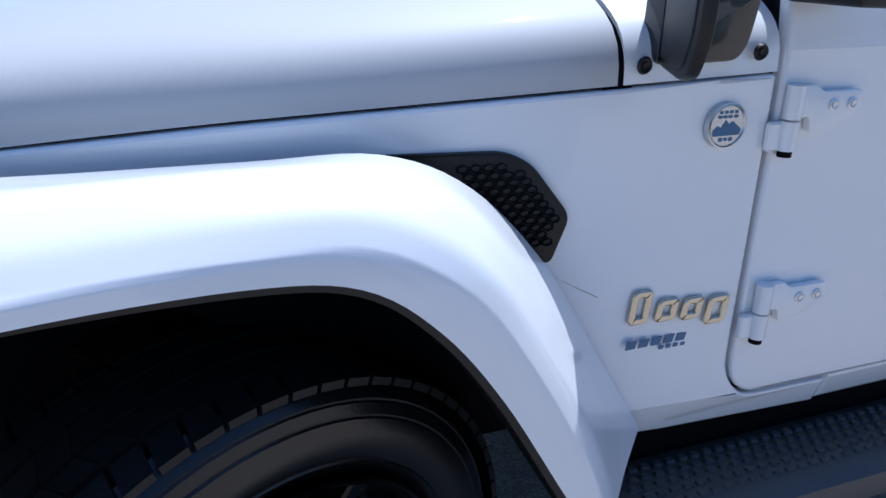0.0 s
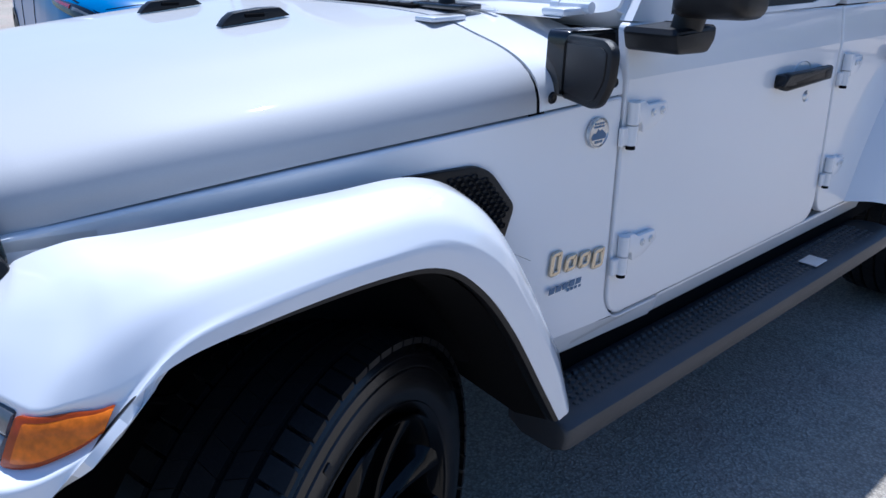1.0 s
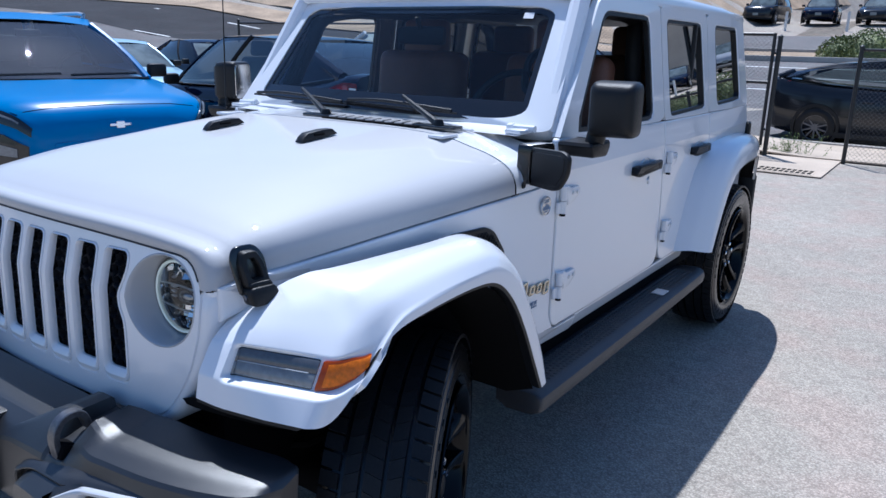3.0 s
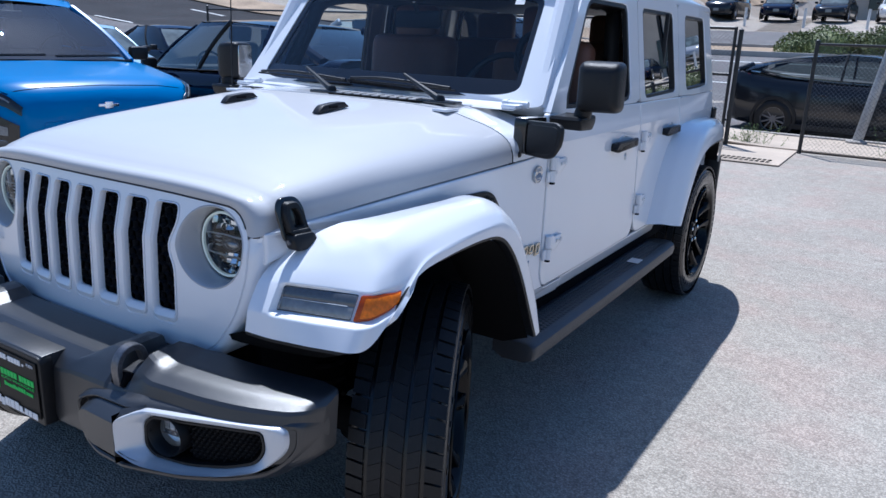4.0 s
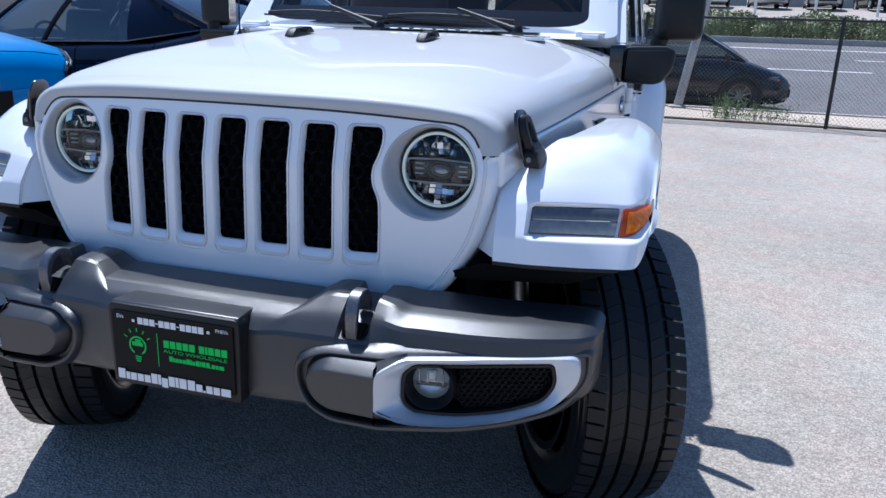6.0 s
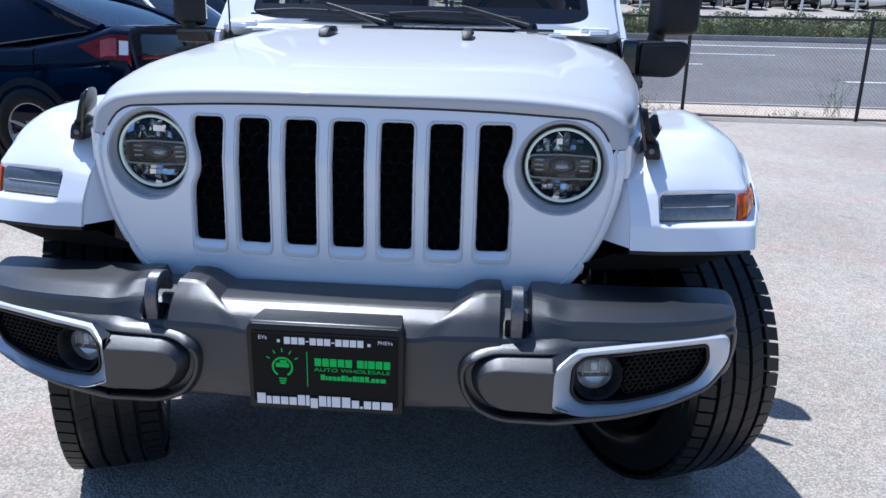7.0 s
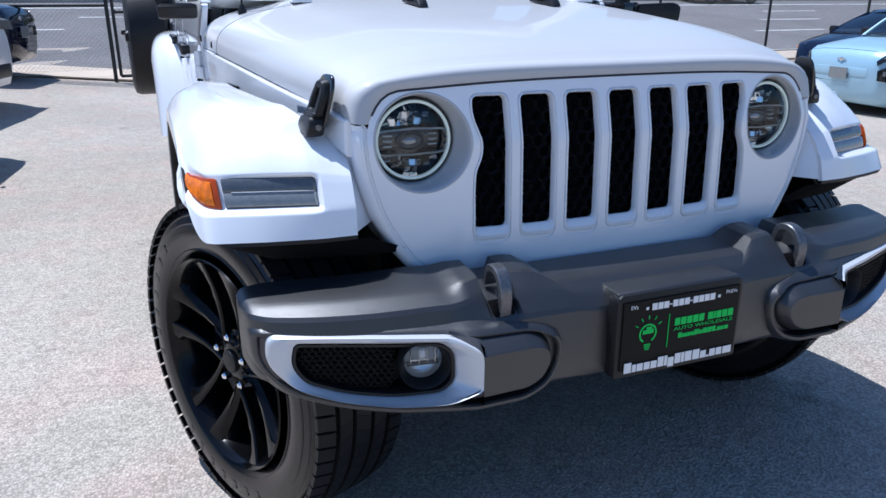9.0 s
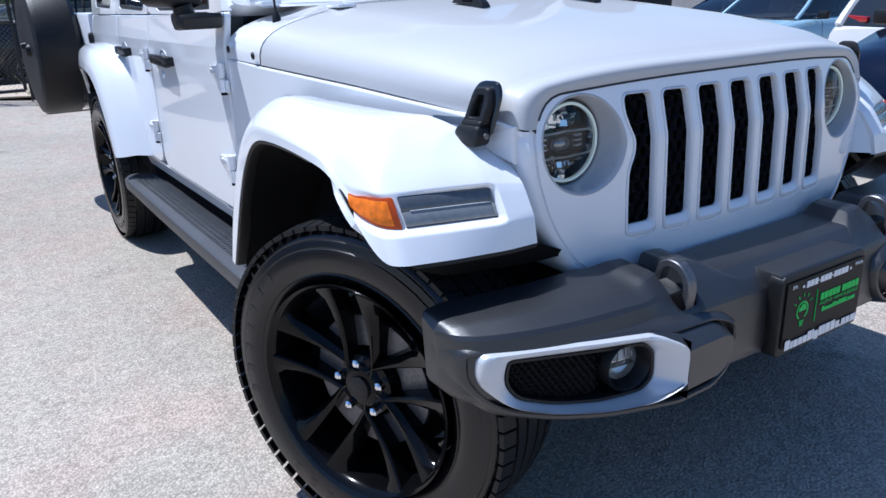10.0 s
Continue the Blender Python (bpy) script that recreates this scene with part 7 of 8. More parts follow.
def road_car(label, body_paint, at, L=4.3, W=1.78, H=1.58, kind="hatch", bumper_dark=True, group="parked cars", lamp_amber=True, tail=True, side_glass=None, cabin=False, lamps=True, face=True):
    """A parked car; its front points along the local +x, the ground is z = 0."""
    c = thing("parked_car", label, "car", at, group)
    hw = W / 2
    fs = np.array([0, .015, .05, .11, .20, .27, .34, .60, .80, .90, .96, .99, 1.0])
    if kind == "sedan":
        zb = np.array([.50, .60, .68, .76, .86, .92, .94, .96, .99, 1.00, 1.00, .95, .62])
    elif kind == "fastback":
        zb = np.array([.54, .65, .74, .82, .88, .90, .905, .93, .97, 1.05, 1.13, 1.12, .70])
    elif kind == "cross":
        zb = np.array([.80, .90, .95, .98, 1.03, 1.06, 1.07, 1.09, 1.10, 1.10, 1.08, 1.0, .70])
    elif kind == "lift":
        zb = np.array([.50, .62, .72, .80, .92, .97, .98, 1.0, 1.04, 1.10, 1.15, 1.13, .66])
    elif kind == "suv":
        zb = np.array([.62, .74, .86, .94, 1.0, 1.03, 1.04, 1.06, 1.08, 1.08, 1.06, 1.0, .70])
    else:
        zb = np.array([.58, .76, .86, .92, 1.0, 1.04, 1.05, 1.06, 1.07, 1.07, 1.05, .98, .68])
    wf = np.array([.55, .68, .84, .94, .99, 1.0, 1.0, 1.0, 1.0, .98, .94, .88, .74])
    if kind == "fastback":
        wf = np.array([.55, .68, .84, .94, .99, 1.0, 1.0, 1.0, 1.0, .99, .97, .94, .86])
    elif kind == "cross":
        wf = np.array([.66, .78, .88, .95, .99, 1.0, 1.0, 1.0, 1.0, .98, .94, .88, .74])
    zl = np.array([.34, .24, .20, .18, .18, .18, .18, .18, .18, .20, .24, .28, .38])
    rows = []

    def half_section(f):
        w, b, z0 = hw * np.interp(f, fs, wf), np.interp(f, fs, zb), np.interp(f, fs, zl)
        return [(0.0, z0), (w * .85, z0), (w * .97, z0 + .08), (w, z0 + (b - z0) * .45), (w * .985, z0 + (b - z0) * .70), (w * .955, b - .05), (w * .90, b - .005), (w * .6, b + .02), (0, b + .03)]

    def skin(f, u, side=1, off=0.006):
        """A point on the body's skin: f along the car from its nose, u up the section from the sill (1) to the middle (8)."""
        h = half_section(f)
        k = min(7, int(u))
        y, z = h[k][0] + (h[k + 1][0] - h[k][0]) * (u - k), h[k][1] + (h[k + 1][1] - h[k][1]) * (u - k)
        n = Vector((1.2 * max(0.0, .12 - f) / .12 - 1.2 * max(0.0, f - .9) / .1, max(0.0, y) / hw, max(0.0, u - 4.5) / 3.5 + .05)).normalized()
        return Vector((L / 2 - f * L + n.x * off, side * (y + n.y * off), z + n.z * off))

    def patch(name, lower, upper, mat, parent=None, label="", off=0.006, sides=(1, -1), n=9, m=5):
        """A thin shaped panel lying on the skin between two curves of (f, u)."""
        out = []
        for q in sides:
            t = np.linspace(0, 1, n)
            lo = [(lerp(a, np.linspace(0, 1, len(lower)), [p[0] for p in lower]), lerp(a, np.linspace(0, 1, len(lower)), [p[1] for p in lower])) for a in t]
            up = [(lerp(a, np.linspace(0, 1, len(upper)), [p[0] for p in upper]), lerp(a, np.linspace(0, 1, len(upper)), [p[1] for p in upper])) for a in t]
            bm_ = thicken(grid_mesh([[skin(a[0] + (b[0] - a[0]) * k, a[1] + (b[1] - a[1]) * k, q, off) for k in np.linspace(0, 1, m)] for a, b in zip(lo, up)]), -0.012 * q)
            bmesh.ops.recalc_face_normals(bm_, faces=bm_.faces)
            out.append(part(name, bm_, mat, (parent if not isinstance(parent, list) else parent[0 if q > 0 else -1]) or c, label))
        return out

    def seam(pts, sides=(1, -1), r=.0045, mat=None, name="panel_seam", off=0.0005):
        for q in sides:
            part(name, tube([skin(f, u, q, off) for f, u in pts], r, 6), mat or SEAM, c)
    for f in np.unique(np.r_[fs, np.linspace(0, 1, 25)]):
        x, half = L / 2 - f * L, half_section(f)
        rows.append([(x, y, z) for y, z in half] + [(x, -y, z) for y, z in half[-2:0:-1]])
    bm = grid_mesh(rows, close_v=True)
    bmesh.ops.holes_fill(bm, edges=[e for e in bm.edges if e.is_boundary], sides=40)
    body = part("body", bm, body_paint, c, sharp=50)
    f0, f1, f2, f3 = {"sedan": (.27, .44, .68, .90), "fastback": (.275, .42, .74, .925), "cross": (.245, .40, .82, .965), "lift": (.20, .40, .93, .975), "suv": (.25, .38, .88, .97), "hatch": (.22, .38, .80, .96)}[kind]
    X = lambda f: L / 2 - f * L
    zb0, zb3 = float(np.interp(f0, fs, zb)) + .01, float(np.interp(f3, fs, zb)) + .01
    wl, wu = hw * .90, hw * .66
    low = [(X(f0), zb0, wl * .90), (X((f0 * 2 + f1) / 3), zb0 + .005, wl), (X((f0 + f2) / 2), (zb0 + zb3) / 2 + .01, wl), (X(f2), zb3, wl), (X(f3), zb3, wl * .88)]
    top = [(X(f1), H - .03, wu * .93), (X(f1 + .04), H - .012, wu), (X((f1 + f2) / 2), H, wu * 1.02), (X(f2 - .02), H - .03, wu), (X(f2), H - .05, wu * .92)]

    if kind == "fastback":
        low = [(p[0], float(np.interp((L / 2 - p[0]) / L, fs, zb)) + .012, p[2]) for p in low]
    if kind == "lift":
        top = [(X(f), z, wu * k) for f, z, k in ((.40, H - .07, .93), (.46, H - .015, 1.0), (.56, H, 1.02), (.76, H - .08, .98), (.93, H - .24, .88))]
    elif kind != "suv":
        top[0] = (top[0][0], H - .07, top[0][2])

    def quad_strip(a, b, n=6, bow=0.0):
        out = []
        for k in range(n + 1):
            t = k / n
            out.append([(a[0] + (b[0] - a[0]) * t + bow * s * (1 - q * q), q * (a[2] + (b[2] - a[2]) * t), a[1] + (b[1] - a[1]) * t + 0.03 * math.sin(math.pi * t)) for q, s in [(v, 1) for v in np.linspace(-1, 1, 9)]])
        return grid_mesh(out)
    part("windscreen", quad_strip(low[0], top[0], 6, 0.10), CABINGLASS if cabin else SCREEN, c)
    part("rear_window", quad_strip(low[4], top[4], 6, -0.08), CABINGLASS if cabin else CARGLASS, c)
    if cabin:      # dark cabin with seats and a wheel, seen through the glass
        part("cabin", grid_mesh([[(p[0] - .03, q * (p[2] - .035), max(p[1], float(np.interp((L / 2 - p[0]) / L, fs, zb)) + .032) + .010) for q in (-1, -.6, 0, .6, 1)] for p in low]), DASH, c)
        for fx, wd, ys_ in ((f1 + .09, .46, (.36, -.36)), (f2 - .08, .50, (.34, -.34))):
            for y_ in ys_:
                st = part("seat", moved(box(.13, wd, .46, (0, 0, .10), .05, 3), pose(X(fx), y_, zb0, 0, -14)), CABINCLOTH, c)
                part("headrest", moved(box(.09, .26, .16, (0, 0, .42), .035, 3), pose(X(fx), y_, zb0, 0, -12)), CABINCLOTH, st)
        part("steering_wheel", grid_mesh([[(X(f1) + .10 + .05 * math.sin(a) * .9, .36 + (.18 + .014 * math.cos(b)) * math.cos(a), zb0 + .02 + (.18 + .014 * math.cos(b)) * math.sin(a)) for b in np.linspace(0, 6.283, 7)[:-1]] for a in np.linspace(0, 6.283, 21)[:-1]], True, True), DASH, c)
        part("inside_mirror", box(.03, .20, .06, (X(f1) + .06, 0, H - .15), .012, 2), DASH, c)
        part("screen_border", join(*[tube([Vector(a) + Vector((.012, 0, .004)) for a in quad] , .012, 6) for quad in ([(low[0][0] + .10 * (1 - q * q), q * low[0][2], low[0][1]) for q in np.linspace(-1, 1, 9)],)]), BLACK, c)
        for f in (f0 + .10, f0 + .335, f0 + .54):
            seam([(f, u) for u in (2.2, 3, 4, 5, 5.8)])
        seam([(f0 + .10, 2.2), (f0 + .3, 2.2), (f0 + .54, 2.2)])
    for s in (1, -1):
        part("side_window", grid_mesh([[(l[0] + (u[0] - l[0]) * t, s * (l[2] + (u[2] - l[2]) * t + 0.035 * math.sin(math.pi * t)), l[1] + (u[1] - l[1]) * t) for t in np.linspace(0, 1, 6)] for l, u in list(zip(low, top))[:4 if kind == "fastback" else 5]]), side_glass or (CABINGLASS if cabin else CARGLASS), c)
        if kind == "fastback":
            part("rear_pillar", grid_mesh([[(l[0] + (u[0] - l[0]) * t, s * (l[2] + (u[2] - l[2]) * t + 0.035 * math.sin(math.pi * t)), l[1] + (u[1] - l[1]) * t) for t in np.linspace(0, 1, 6)] for l, u in list(zip(low, top))[3:]]), body_paint, c)
        for l, u, r in ((low[0], top[0], .030), (low[4], top[4], .055), (((low[2][0]), low[2][1], low[2][2]), top[2], .022)):
            part("pillar", tube([(l[0] + (u[0] - l[0]) * t, s * (l[2] + (u[2] - l[2]) * t + 0.035 * math.sin(math.pi * t)), l[1] + (u[1] - l[1]) * t) for t in np.linspace(0, 1, 6)], r, 8), body_paint if r > .025 else BLACK, c)
    part("roof", grid_mesh([[(u[0], q * u[2], u[1] + .035 * (1 - q * q) - .004) for q in np.linspace(-1.02, 1.02, 9)] for u in top]), body_paint, c, sharp=60)
    for fx in (.205, .80):
        for s in (1, -1):
            x = X(fx)
            part("wheel_arch", moved(lathe([(0.0, .395), (.012, .39), (.014, .34), (-.10, .33)], 36, "y"), pose(x, s * (hw - .006), .335) @ Matrix.Diagonal((1, s, 1, 1))), BLACK, c)
            w = new("wheel", MESH_R2)
            w.parent = c
            w.matrix_basis = pose(x, s * (hw - .085), .322) @ Matrix.Diagonal((1, s, 1, 1))
            for nm_, me_ in (("tyre", MESH_T2), ("wheel_well", MESH_D2)):
                new(nm_, me_).parent = w
    for s in (1, -1):
        zf = float(np.interp(.05, fs, zb))
        hl = lamps and part("headlight", prism(rounded([(-.20, -.03), (.12, -.055), (.20, -.02), (.16, .035), (-.18, .045)], .02, 3), .16, lambda a, b, d: (X(.035) - .30 + d * 1.6 + .08 - abs(a + .1) * .55, s * (hw * .70 + a * .9), zf - .06 + b), .008), SMOKE, c, "smoked headlamp")
        if lamp_amber and lamps:
            part("turn_signal", box(.05, .10, .03, (X(.045) - .05, s * hw * .80, zf - .085), .008, 1), AMBER, hl)
        zr = float(np.interp(.96, fs, zb))
        if tail:
            part("tail_lamp", prism(rounded([(-.26, -.03), (.20, -.07), (.22, .05), (-.26, .03)], .015, 3), .12, lambda a, b, d: (X(.955) - d + max(0, a) * .75, s * (hw * .66 + a * .95), zr + (.06 if kind == "suv" else -.10) + b), .008), REDLENS, c, "red tail lamp")
        part("door_mirror", join(box(.09, .17, .12, (X(f0 + .07), s * (hw + .06), zb0 + .06), .03, 2), box(.05, .08, .03, (X(f0 + .07), s * (hw - .03), zb0 + .01), .01, 1)), BLACK if kind != "suv" else body_paint, c)
        for fx in (f0 + .20, f0 + .42):
            part("door_handle", box(.17, .025, .025, (X(fx), s * (hw * .995), zb0 - .14), .008, 1), body_paint, c)
    if face and kind == "cross":      # slim lamps above, large dark lamps at the corners, a framed panel with the plate
        drl = patch("headlight", [(.003, 4.75), (.03, 4.7), (.075, 4.75), (.14, 4.85)], [(.004, 5.5), (.03, 5.6), (.08, 5.45), (.165, 5.25)], GLOSSBLACK, None, "slim dark headlamp", .012)
        patch("lamp_inner", [(.07, 4.95), (.13, 5.0)], [(.07, 5.28), (.15, 5.2)], AMBERRIM if lamp_amber else REDLENS, drl, "", .017)
        patch("lamp_strip", [(.012, 5.0), (.06, 4.95)], [(.012, 5.18), (.06, 5.2)], PALELENS, drl, "", .017)
        low_lamp = patch("corner_lamp", [(.004, 3.1), (.03, 3.0), (.065, 3.35)], [(.004, 4.1), (.03, 4.3), (.065, 4.25)], GLOSSBLACK, None, "large dark corner lamp", .012)
        patch("lamp_strip", [(.012, 3.5), (.04, 3.5)], [(.012, 3.85), (.04, 3.9)], PALELENS, low_lamp, "", .017)
        hexa = [(-.50, .60), (-.44, .50), (.44, .50), (.50, .60), (.47, .72), (-.47, .72)]
        gp = part("front_panel", prism(rounded(hexa, .02, 3), .03, lambda a, b, d: (X(0) - .012 + d - .10 * a * a, a, b), .006), GLOSSBLACK, c, "gloss black frame round the front panel")
        part("panel_inset", prism(rounded([(-.46, .625), (-.44, .585), (.44, .585), (.46, .625), (.445, .70), (-.445, .70)], .015, 3), .012, lambda a, b, d: (X(0) + .014 + d - .10 * a * a, a, b), .003), body_paint, gp)
        part("front_emblem", join(box(.012, .15, .022, (X(0) + .006, 0, .80), .004, 1), box(.014, .06, .05, (X(0) + .006, 0, .80), .004, 1)), CHROME, c, "small chrome emblem")
        part("lower_grille", prism(rounded([(-.55, .34), (.55, .34), (.52, .46), (-.52, .46)], .03, 3), .05, lambda a, b, d: (X(0) - .03 + d - .12 * a * a, a, b), .01), BLACK, c)
        seam([(.018, u) for u in (5.7, 6.2, 7, 8)], r=.004)
        seam([(.018, 5.7), (.06, 5.75), (.12, 5.9), (.22, 6.1)], r=.004)
        for q in (1, -1):
            part("roof_rail", tube(curve_pts([(X(.46), q * .575, H - .01), (X(.48), q * .575, H + .035), (X(.78), q * .57, H + .02), (X(.80), q * .57, H - .03)], 3), .016, 8), SILVER, c, "silver roof rail")
            part("wiper", tube([(X(.22), q * .30 - .25, 1.10), (X(.225), q * .30 + .28, 1.11)], .010, 6), BLACK, c)
    else:
        part("lower_grille", box(.10, W * .60, .16, (X(0.0) - .04, 0, .40), .03, 2), BLACK, c)
    part("number_plate", box(.012, .31, .15, (X(0.0) + (.034 if kind == "cross" else .015), 0, .62 if kind == "cross" else .47), .003, 1), PALELENS if bumper_dark else PLATE_BLACK, c)
    part("rear_plate", box(.012, .31, .15, (X(1.0) - .018, 0, .58), .003, 1), PLATE_BLACK, c)
    if kind != "fastback":
        part("rear_valance", box(.12, W * .72, .18, (X(1.0) + .03, 0, .33), .04, 2), BLACK, c)
    for s in (1, -1):
        part("sill_trim", box(L * .46, .03, .10, (0, s * (hw - .01), .22), .01, 1), BLACK, c)
    if kind == "fastback":      # rear: wrap-round lamps joined by a thin bar under a dark panel, ledge and diffuser
        tl = patch("tail_lamp", [(.935, 4.3), (.955, 4.1), (.982, 4.05), (.992, 4.05)], [(.905, 4.85), (.94, 4.9), (.982, 4.95), (.990, 4.95)], DARKRED, None, "dark red lamp wrapping the rear corner", .012)
        patch("lamp_core", [(.945, 4.25), (.972, 4.2)], [(.945, 4.8), (.972, 4.82)], REDLENS, tl, "", .016)
        patch("reverse_lamp", [(.976, 4.25), (.990, 4.25)], [(.976, 4.75), (.990, 4.75)], LAMPSILVER, tl, "clear reversing lamp", .018)
        part("boot_panel", prism(rounded([(-.72, .885), (.72, .885), (.70, 1.075), (-.70, 1.075)], .02, 3), .03, lambda a, b, d: (X(1.0) - .004 + .30 * (b - .88) * .35 - d + .09 * a * a, a, b), .006), GLOSSBLACK, c, "gloss black panel across the boot")
        part("light_bar", prism(rounded([(-.74, .89), (.74, .89), (.74, .915), (-.74, .915)], .008, 3), .02, lambda a, b, d: (X(1.0) - .030 + .09 * a * a - d, a, b), .004), DARKRED, c, "thin red light bar")
        part("boot_lip", prism([(-.72, 1.100), (.72, 1.100), (.70, 1.135), (-.70, 1.135)], .05, lambda a, b, d: (X(1.0) + .06 + .09 * a * a - d - .4 * (b - 1.10), a, b), .010), body_paint, c, "spoiler lip")
        part("bumper_step", prism(rounded([(-.80, .700), (.80, .700), (.79, .765), (-.79, .765)], .02, 3), .10, lambda a, b, d: (X(1.0) + .05 + .16 * a * a - d, a, b), .016), body_paint, c, "bumper ledge")
        part("rear_emblem", box(.006, .05, .05, (X(1.0) - .035, 0, 1.02), .01, 2), DARKSTEEL, c)
        part("diffuser", prism(rounded([(-.82, .28), (.82, .28), (.74, .62), (-.74, .62)], .05, 4), .08, lambda a, b, d: (X(1.0) + .030 + .16 * a * a - d, a, b), .02), MATTBLACK, c, "black rear diffuser")
        for q in (1, -1):
            part("bumper_reflector", prism(rounded([(.50, .40), (.70, .41), (.70, .45), (.50, .44)], .01, 2), .012, lambda a, b, d: (X(1.0) - .052 + .16 * a * a - d, q * a, b), .003), DARKRED, c, "red bumper reflector")
            part("window_trim", tube([(l[0], q * (l[2] + .012), l[1] + .004) for l in low], .006, 6), DARKSTEEL, c, "thin window trim")
    return c


DARKRED = material("dark_red_lens", (0.16, 0.003, 0.005), 0.06, spec=0.25, stain=0.4, stain_size=14)
MATTBLACK = material("matt_black_plastic", (0.010, 0.010, 0.011), 0.6, spec=0.15, grain=0.2, grain_size=300)
BADGE_ROSE = material("clear_red_lens", (0.62, 0.36, 0.36), 0.15, coat=0.8, stain=0.4, stain_size=12)
BLUE = paint("bright_blue", (0.003, 0.165, 0.45), 0.0, 0.05)
NAVY = material("navy", (0.0025, 0.005, 0.018), 0.06, spec=0.22, stain=0.1, stain_size=3)
INKBLUE = material("dark_blue", (0.004, 0.007, 0.022), 0.08, spec=0.28, stain=0.1, stain_size=3)
SKYBLUE = paint("ice_blue", (0.38, 0.55, 0.66), 0.2)
PEARL = paint("pearl_white", (0.72, 0.72, 0.72), 0.0)
GREYCAR = material("dark_grey", (0.014, 0.016, 0.020), 0.10, spec=0.5, stain=0.1, stain_size=3)
SILVERCAR = paint("silver_grey", (0.40, 0.41, 0.43))

blue = road_car("bright blue hatchback parked nose out beside the white car", BLUE, pose(-5.20, 2.10, 0.12, 0, 0, -8.7), 4.31, 1.77, 1.56, "cross", False, lamp_amber=False, tail=False, cabin=True, lamps=False)
sedan = road_car("dark navy fastback sedan parked nose in with a red light bar", NAVY, pose(-4.64, 4.80, 0.12, 0, 0, 172), 4.61, 1.86, 1.45, "fastback", False, tail=False, cabin=True)
part("plate_print", box(.004, .24, .06, (-2.327, 0, .58), .001, 1), INK_GREEN, sedan, "green print bars")
ehatch = road_car("white and black small electric hatchback", PEARL, pose(-4.40, 7.80, 0.15, 0, 0, -12), 4.0, 1.77, 1.57, "cross", False, tail=False, cabin=True, lamps=False, face=False)
part("hood_panel", grid_mesh([[(x, y, z + .042 - .04 * abs(y) ** 2.2) for y in np.linspace(-.76, .76, 11)] for x, z in ((2.012, .80), (1.985, .90), (1.80, .955), (1.55, .985), (1.30, 1.02), (1.12, 1.045))]), GLOSSBLACK, ehatch, "gloss black hood panel")
for s in (1, -1):
    kg = part("kidney_grille", prism(rounded([(s * .025, .76), (s * .36, .78), (s * .33, .90), (s * .025, .915)], .03, 4), .05, lambda a, b, d: (1.965 + d - .12 * a * a, a, b), .008), PALELENS, ehatch, "rounded grille opening with a pale rim")
    part("grille_field", prism(rounded([(s * .045, .778), (s * .338, .797), (s * .312, .885), (s * .045, .897)], .022, 4), .01, lambda a, b, d: (2.011 + d - .12 * a * a, a, b), .003), GLOSSBLACK, kg)
    part("headlight", prism(rounded([(.46, .80), (.68, .82), (.71, .92), (.48, .90)], .03, 3), .06, lambda a, b, d: (1.93 + d - .42 * (a - .2) ** 2, s * a, b), .008), GLOSSBLACK, ehatch, "dark headlamp")
part("lower_bumper", prism(rounded([(-.74, .26), (.74, .26), (.66, .44), (.40, .52), (-.40, .52), (-.66, .44)], .04, 3), .06, lambda a, b, d: (1.965 + d - .28 * a * a, a, b), .02), BLACK, ehatch, "black lower bumper")
road_car("dark blue hatchback parked beyond the electric hatchback", INKBLUE, pose(-4.50, 10.6, 0.26, 0, 0, -10), 4.16, 1.76, 1.60, "cross", True, tail=False, cabin=True, lamps=False)
road_car("light blue hatchback in the second row", SKYBLUE, pose(-12.6, 7.7, 0.05, 0, 0, -10), 4.3, 1.77, 1.42, "sedan", True)
road_car("black car in the second row", NAVY, pose(-13.4, 10.6, 0.05, 0, 0, -10), 4.4, 1.80, 1.46, "sedan", True)
road_car("ice blue hatchback parked nose out", SKYBLUE, pose(10.15, 5.80, -0.31, 0, 0, 176), 4.31, 1.77, 1.60, "cross", True, lamp_amber=False, tail=False, cabin=True, lamps=False)
road_car("dark blue car parked by the fence", INKBLUE, pose(12.5, 8.4, -0.34, 0, 0, 176), 4.2, 1.77, 1.44, "hatch", True, cabin=True)
road_car("white sport utility car parked nose in", PEARL, pose(9.5, 2.75, -0.28, 0, 0, -4), 4.50, 1.84, 1.66, "suv", True)
road_car("dark blue small hatchback parked nose out", INKBLUE, pose(5.66, 0.82, -0.10, 0, 0, 178), 4.0, 1.77, 1.57, "hatch", True, lamps=False)
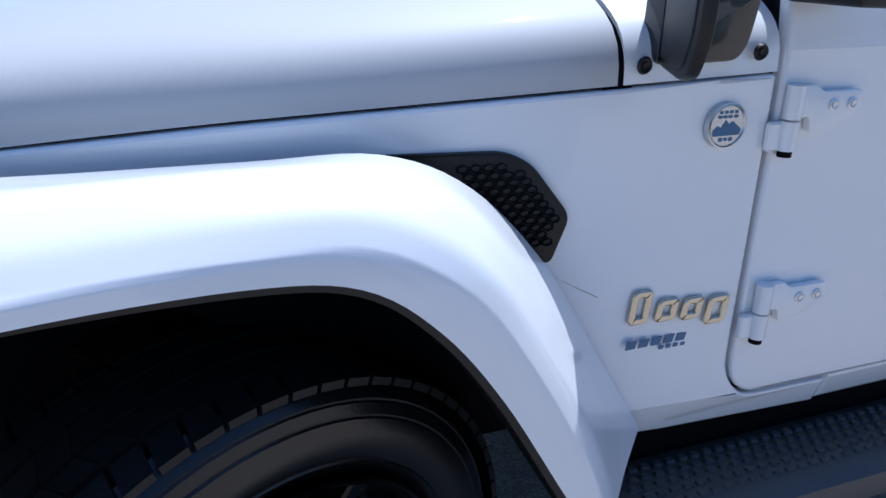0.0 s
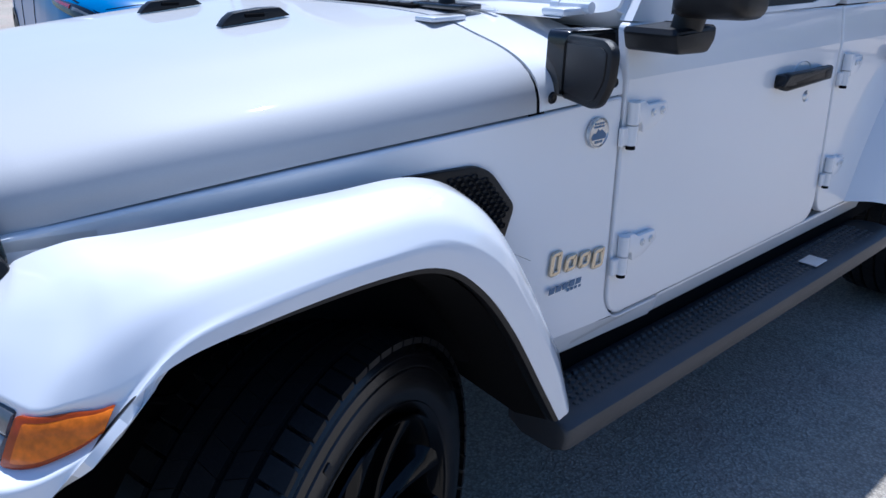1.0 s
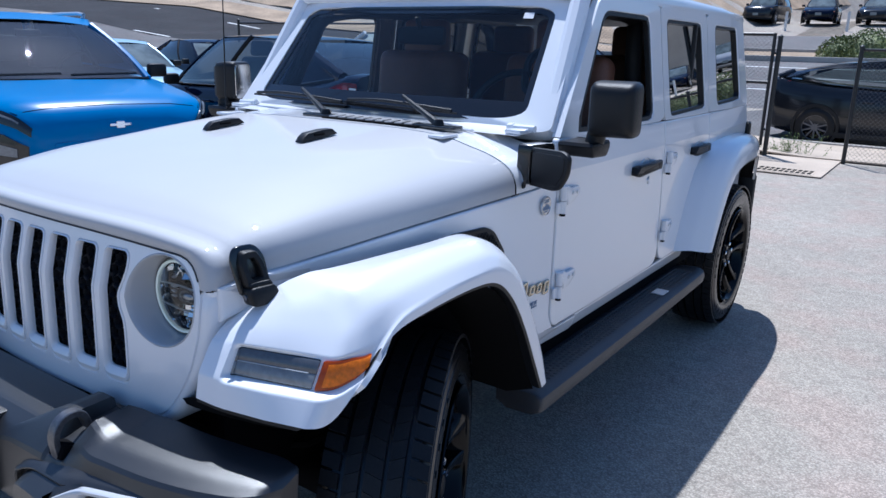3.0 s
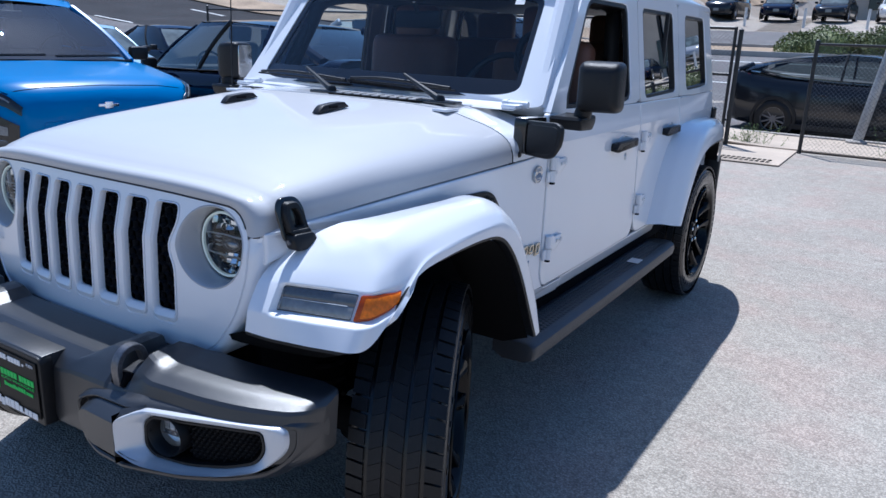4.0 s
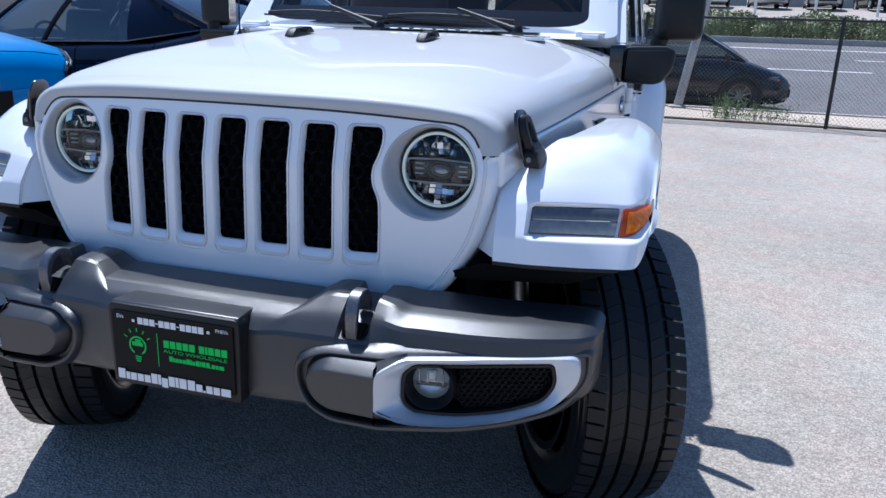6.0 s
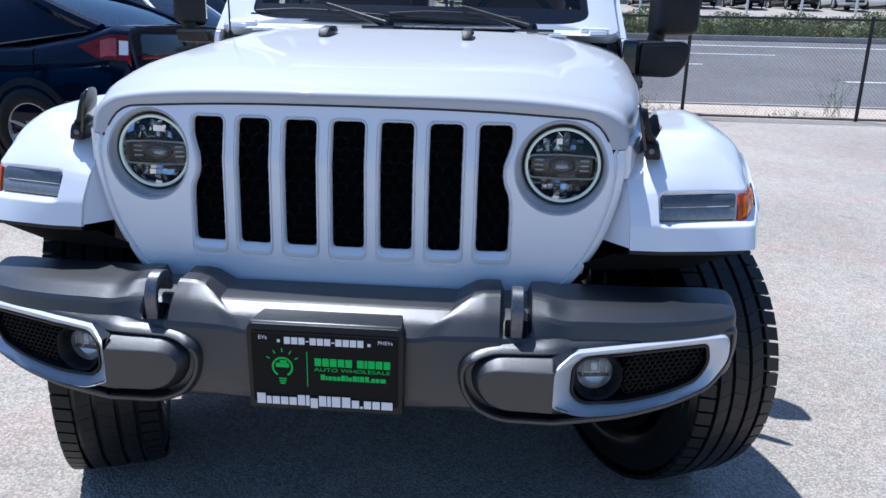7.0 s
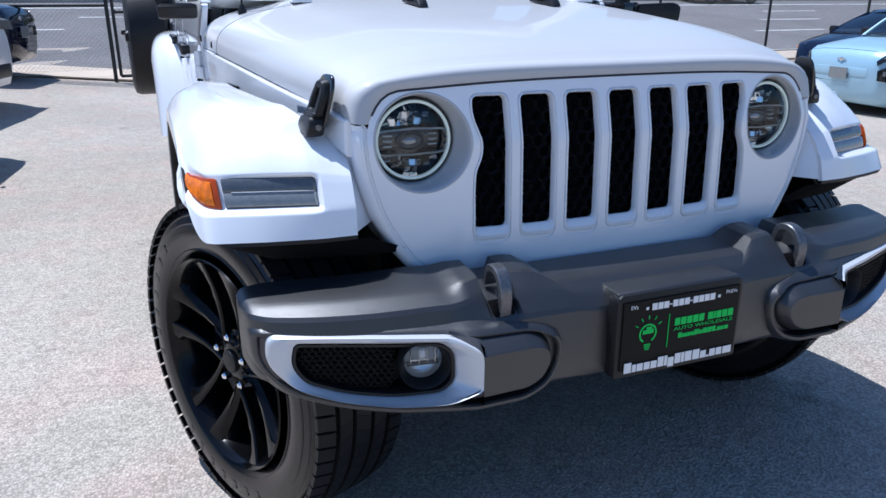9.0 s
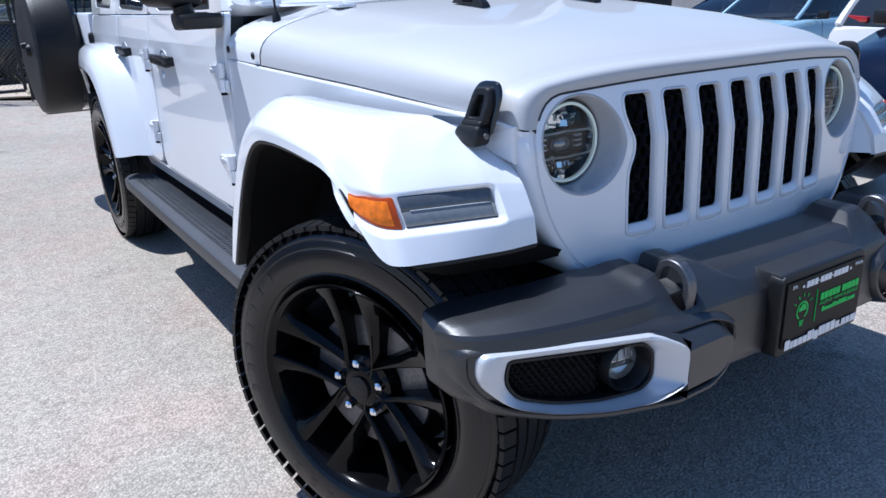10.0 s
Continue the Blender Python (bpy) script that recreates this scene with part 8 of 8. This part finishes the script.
lift_car = road_car("dark grey liftback parked along the kerb", GREYCAR, pose(1.00, 13.95, 0.0, 0, 0, -3), 4.24, 1.75, 1.49, "lift", True, "street cars", side_glass=pane("tinted_car_glass", (0.42, 0.46, 0.46)))
for w in [w for w in lift_car.children if w.name.startswith("wheel")]:
    if "arch" not in w.name:
        w.data = w.data.copy()
        w.data.materials[0] = DARKSTEEL
for s in (1, -1):
    part("rear_lamp_cluster", prism(rounded([(-.20, .72), (.0, .70), (.06, .86), (-.04, 1.0), (-.14, .98)], .03, 3), .05, lambda a, b, d: (-1.98 + a * .5 + .10, s * (.74 + d + a * .35), b + .12), .01), BADGE_ROSE, lift_car, "pale pink and clear tail lamp")
FAR = [(GREYCAR, "suv"), (SILVERCAR, "sedan"), (PEARL, "sedan"), (NAVY, "sedan"), (SILVERCAR, "suv"), (PEARL, "hatch"), (GREYCAR, "sedan")]
for k in range(15):
    col, kd = FAR[(k * 3) % 7]
    road_car("parked car in the far lot across the street", col, pose(-9.0 + 3.0 * k, 48.0, ground_z(0, 48.0), 0, 0, (-86 if k % 2 else -94)), 4.5, 1.80, 1.50 if kd == "sedan" else 1.65, kd, True, "far parked cars")
road_car("silver blue hatchback driving lane side", SKYBLUE, pose(26.0, 29.0, ground_z(0, 29.0), 0, 0, 0), 4.1, 1.75, 1.52, "hatch", True, "street cars")
for x in range(-10, 36, 3):
    solid("bollard", tube([(x, 43.5, ground_z(0, 43.5) - 0.1), (x, 43.5, ground_z(0, 43.5) + 1.0)], 0.07, 10), LINE, "white bollard post beside the far lot", "bollard", "bollards at the far lot")
STUCCO = material("beige_stucco", (0.52, 0.45, 0.36), 0.9, grain=0.08, grain_size=30, stain=0.1, stain_size=0.6, bump=0.3, bump_size=40)
shop = thing("low_building", "low beige stucco building across the street", "building")
zb_ = ground_z(0, 56)
part("wall", box(70, 10, 6.0, (30, 62, zb_ + 3.0), 0.05, 1), STUCCO, shop)
part("roof", box(71, 11, 0.4, (30, 62, zb_ + 6.1), 0.05, 1), KERB, shop)
for k in range(9):
    part("window", box(4.0, 0.12, 2.2, (0 + 7.2 * k, 56.98, zb_ + 1.8), 0.03, 1), CARGLASS, shop)
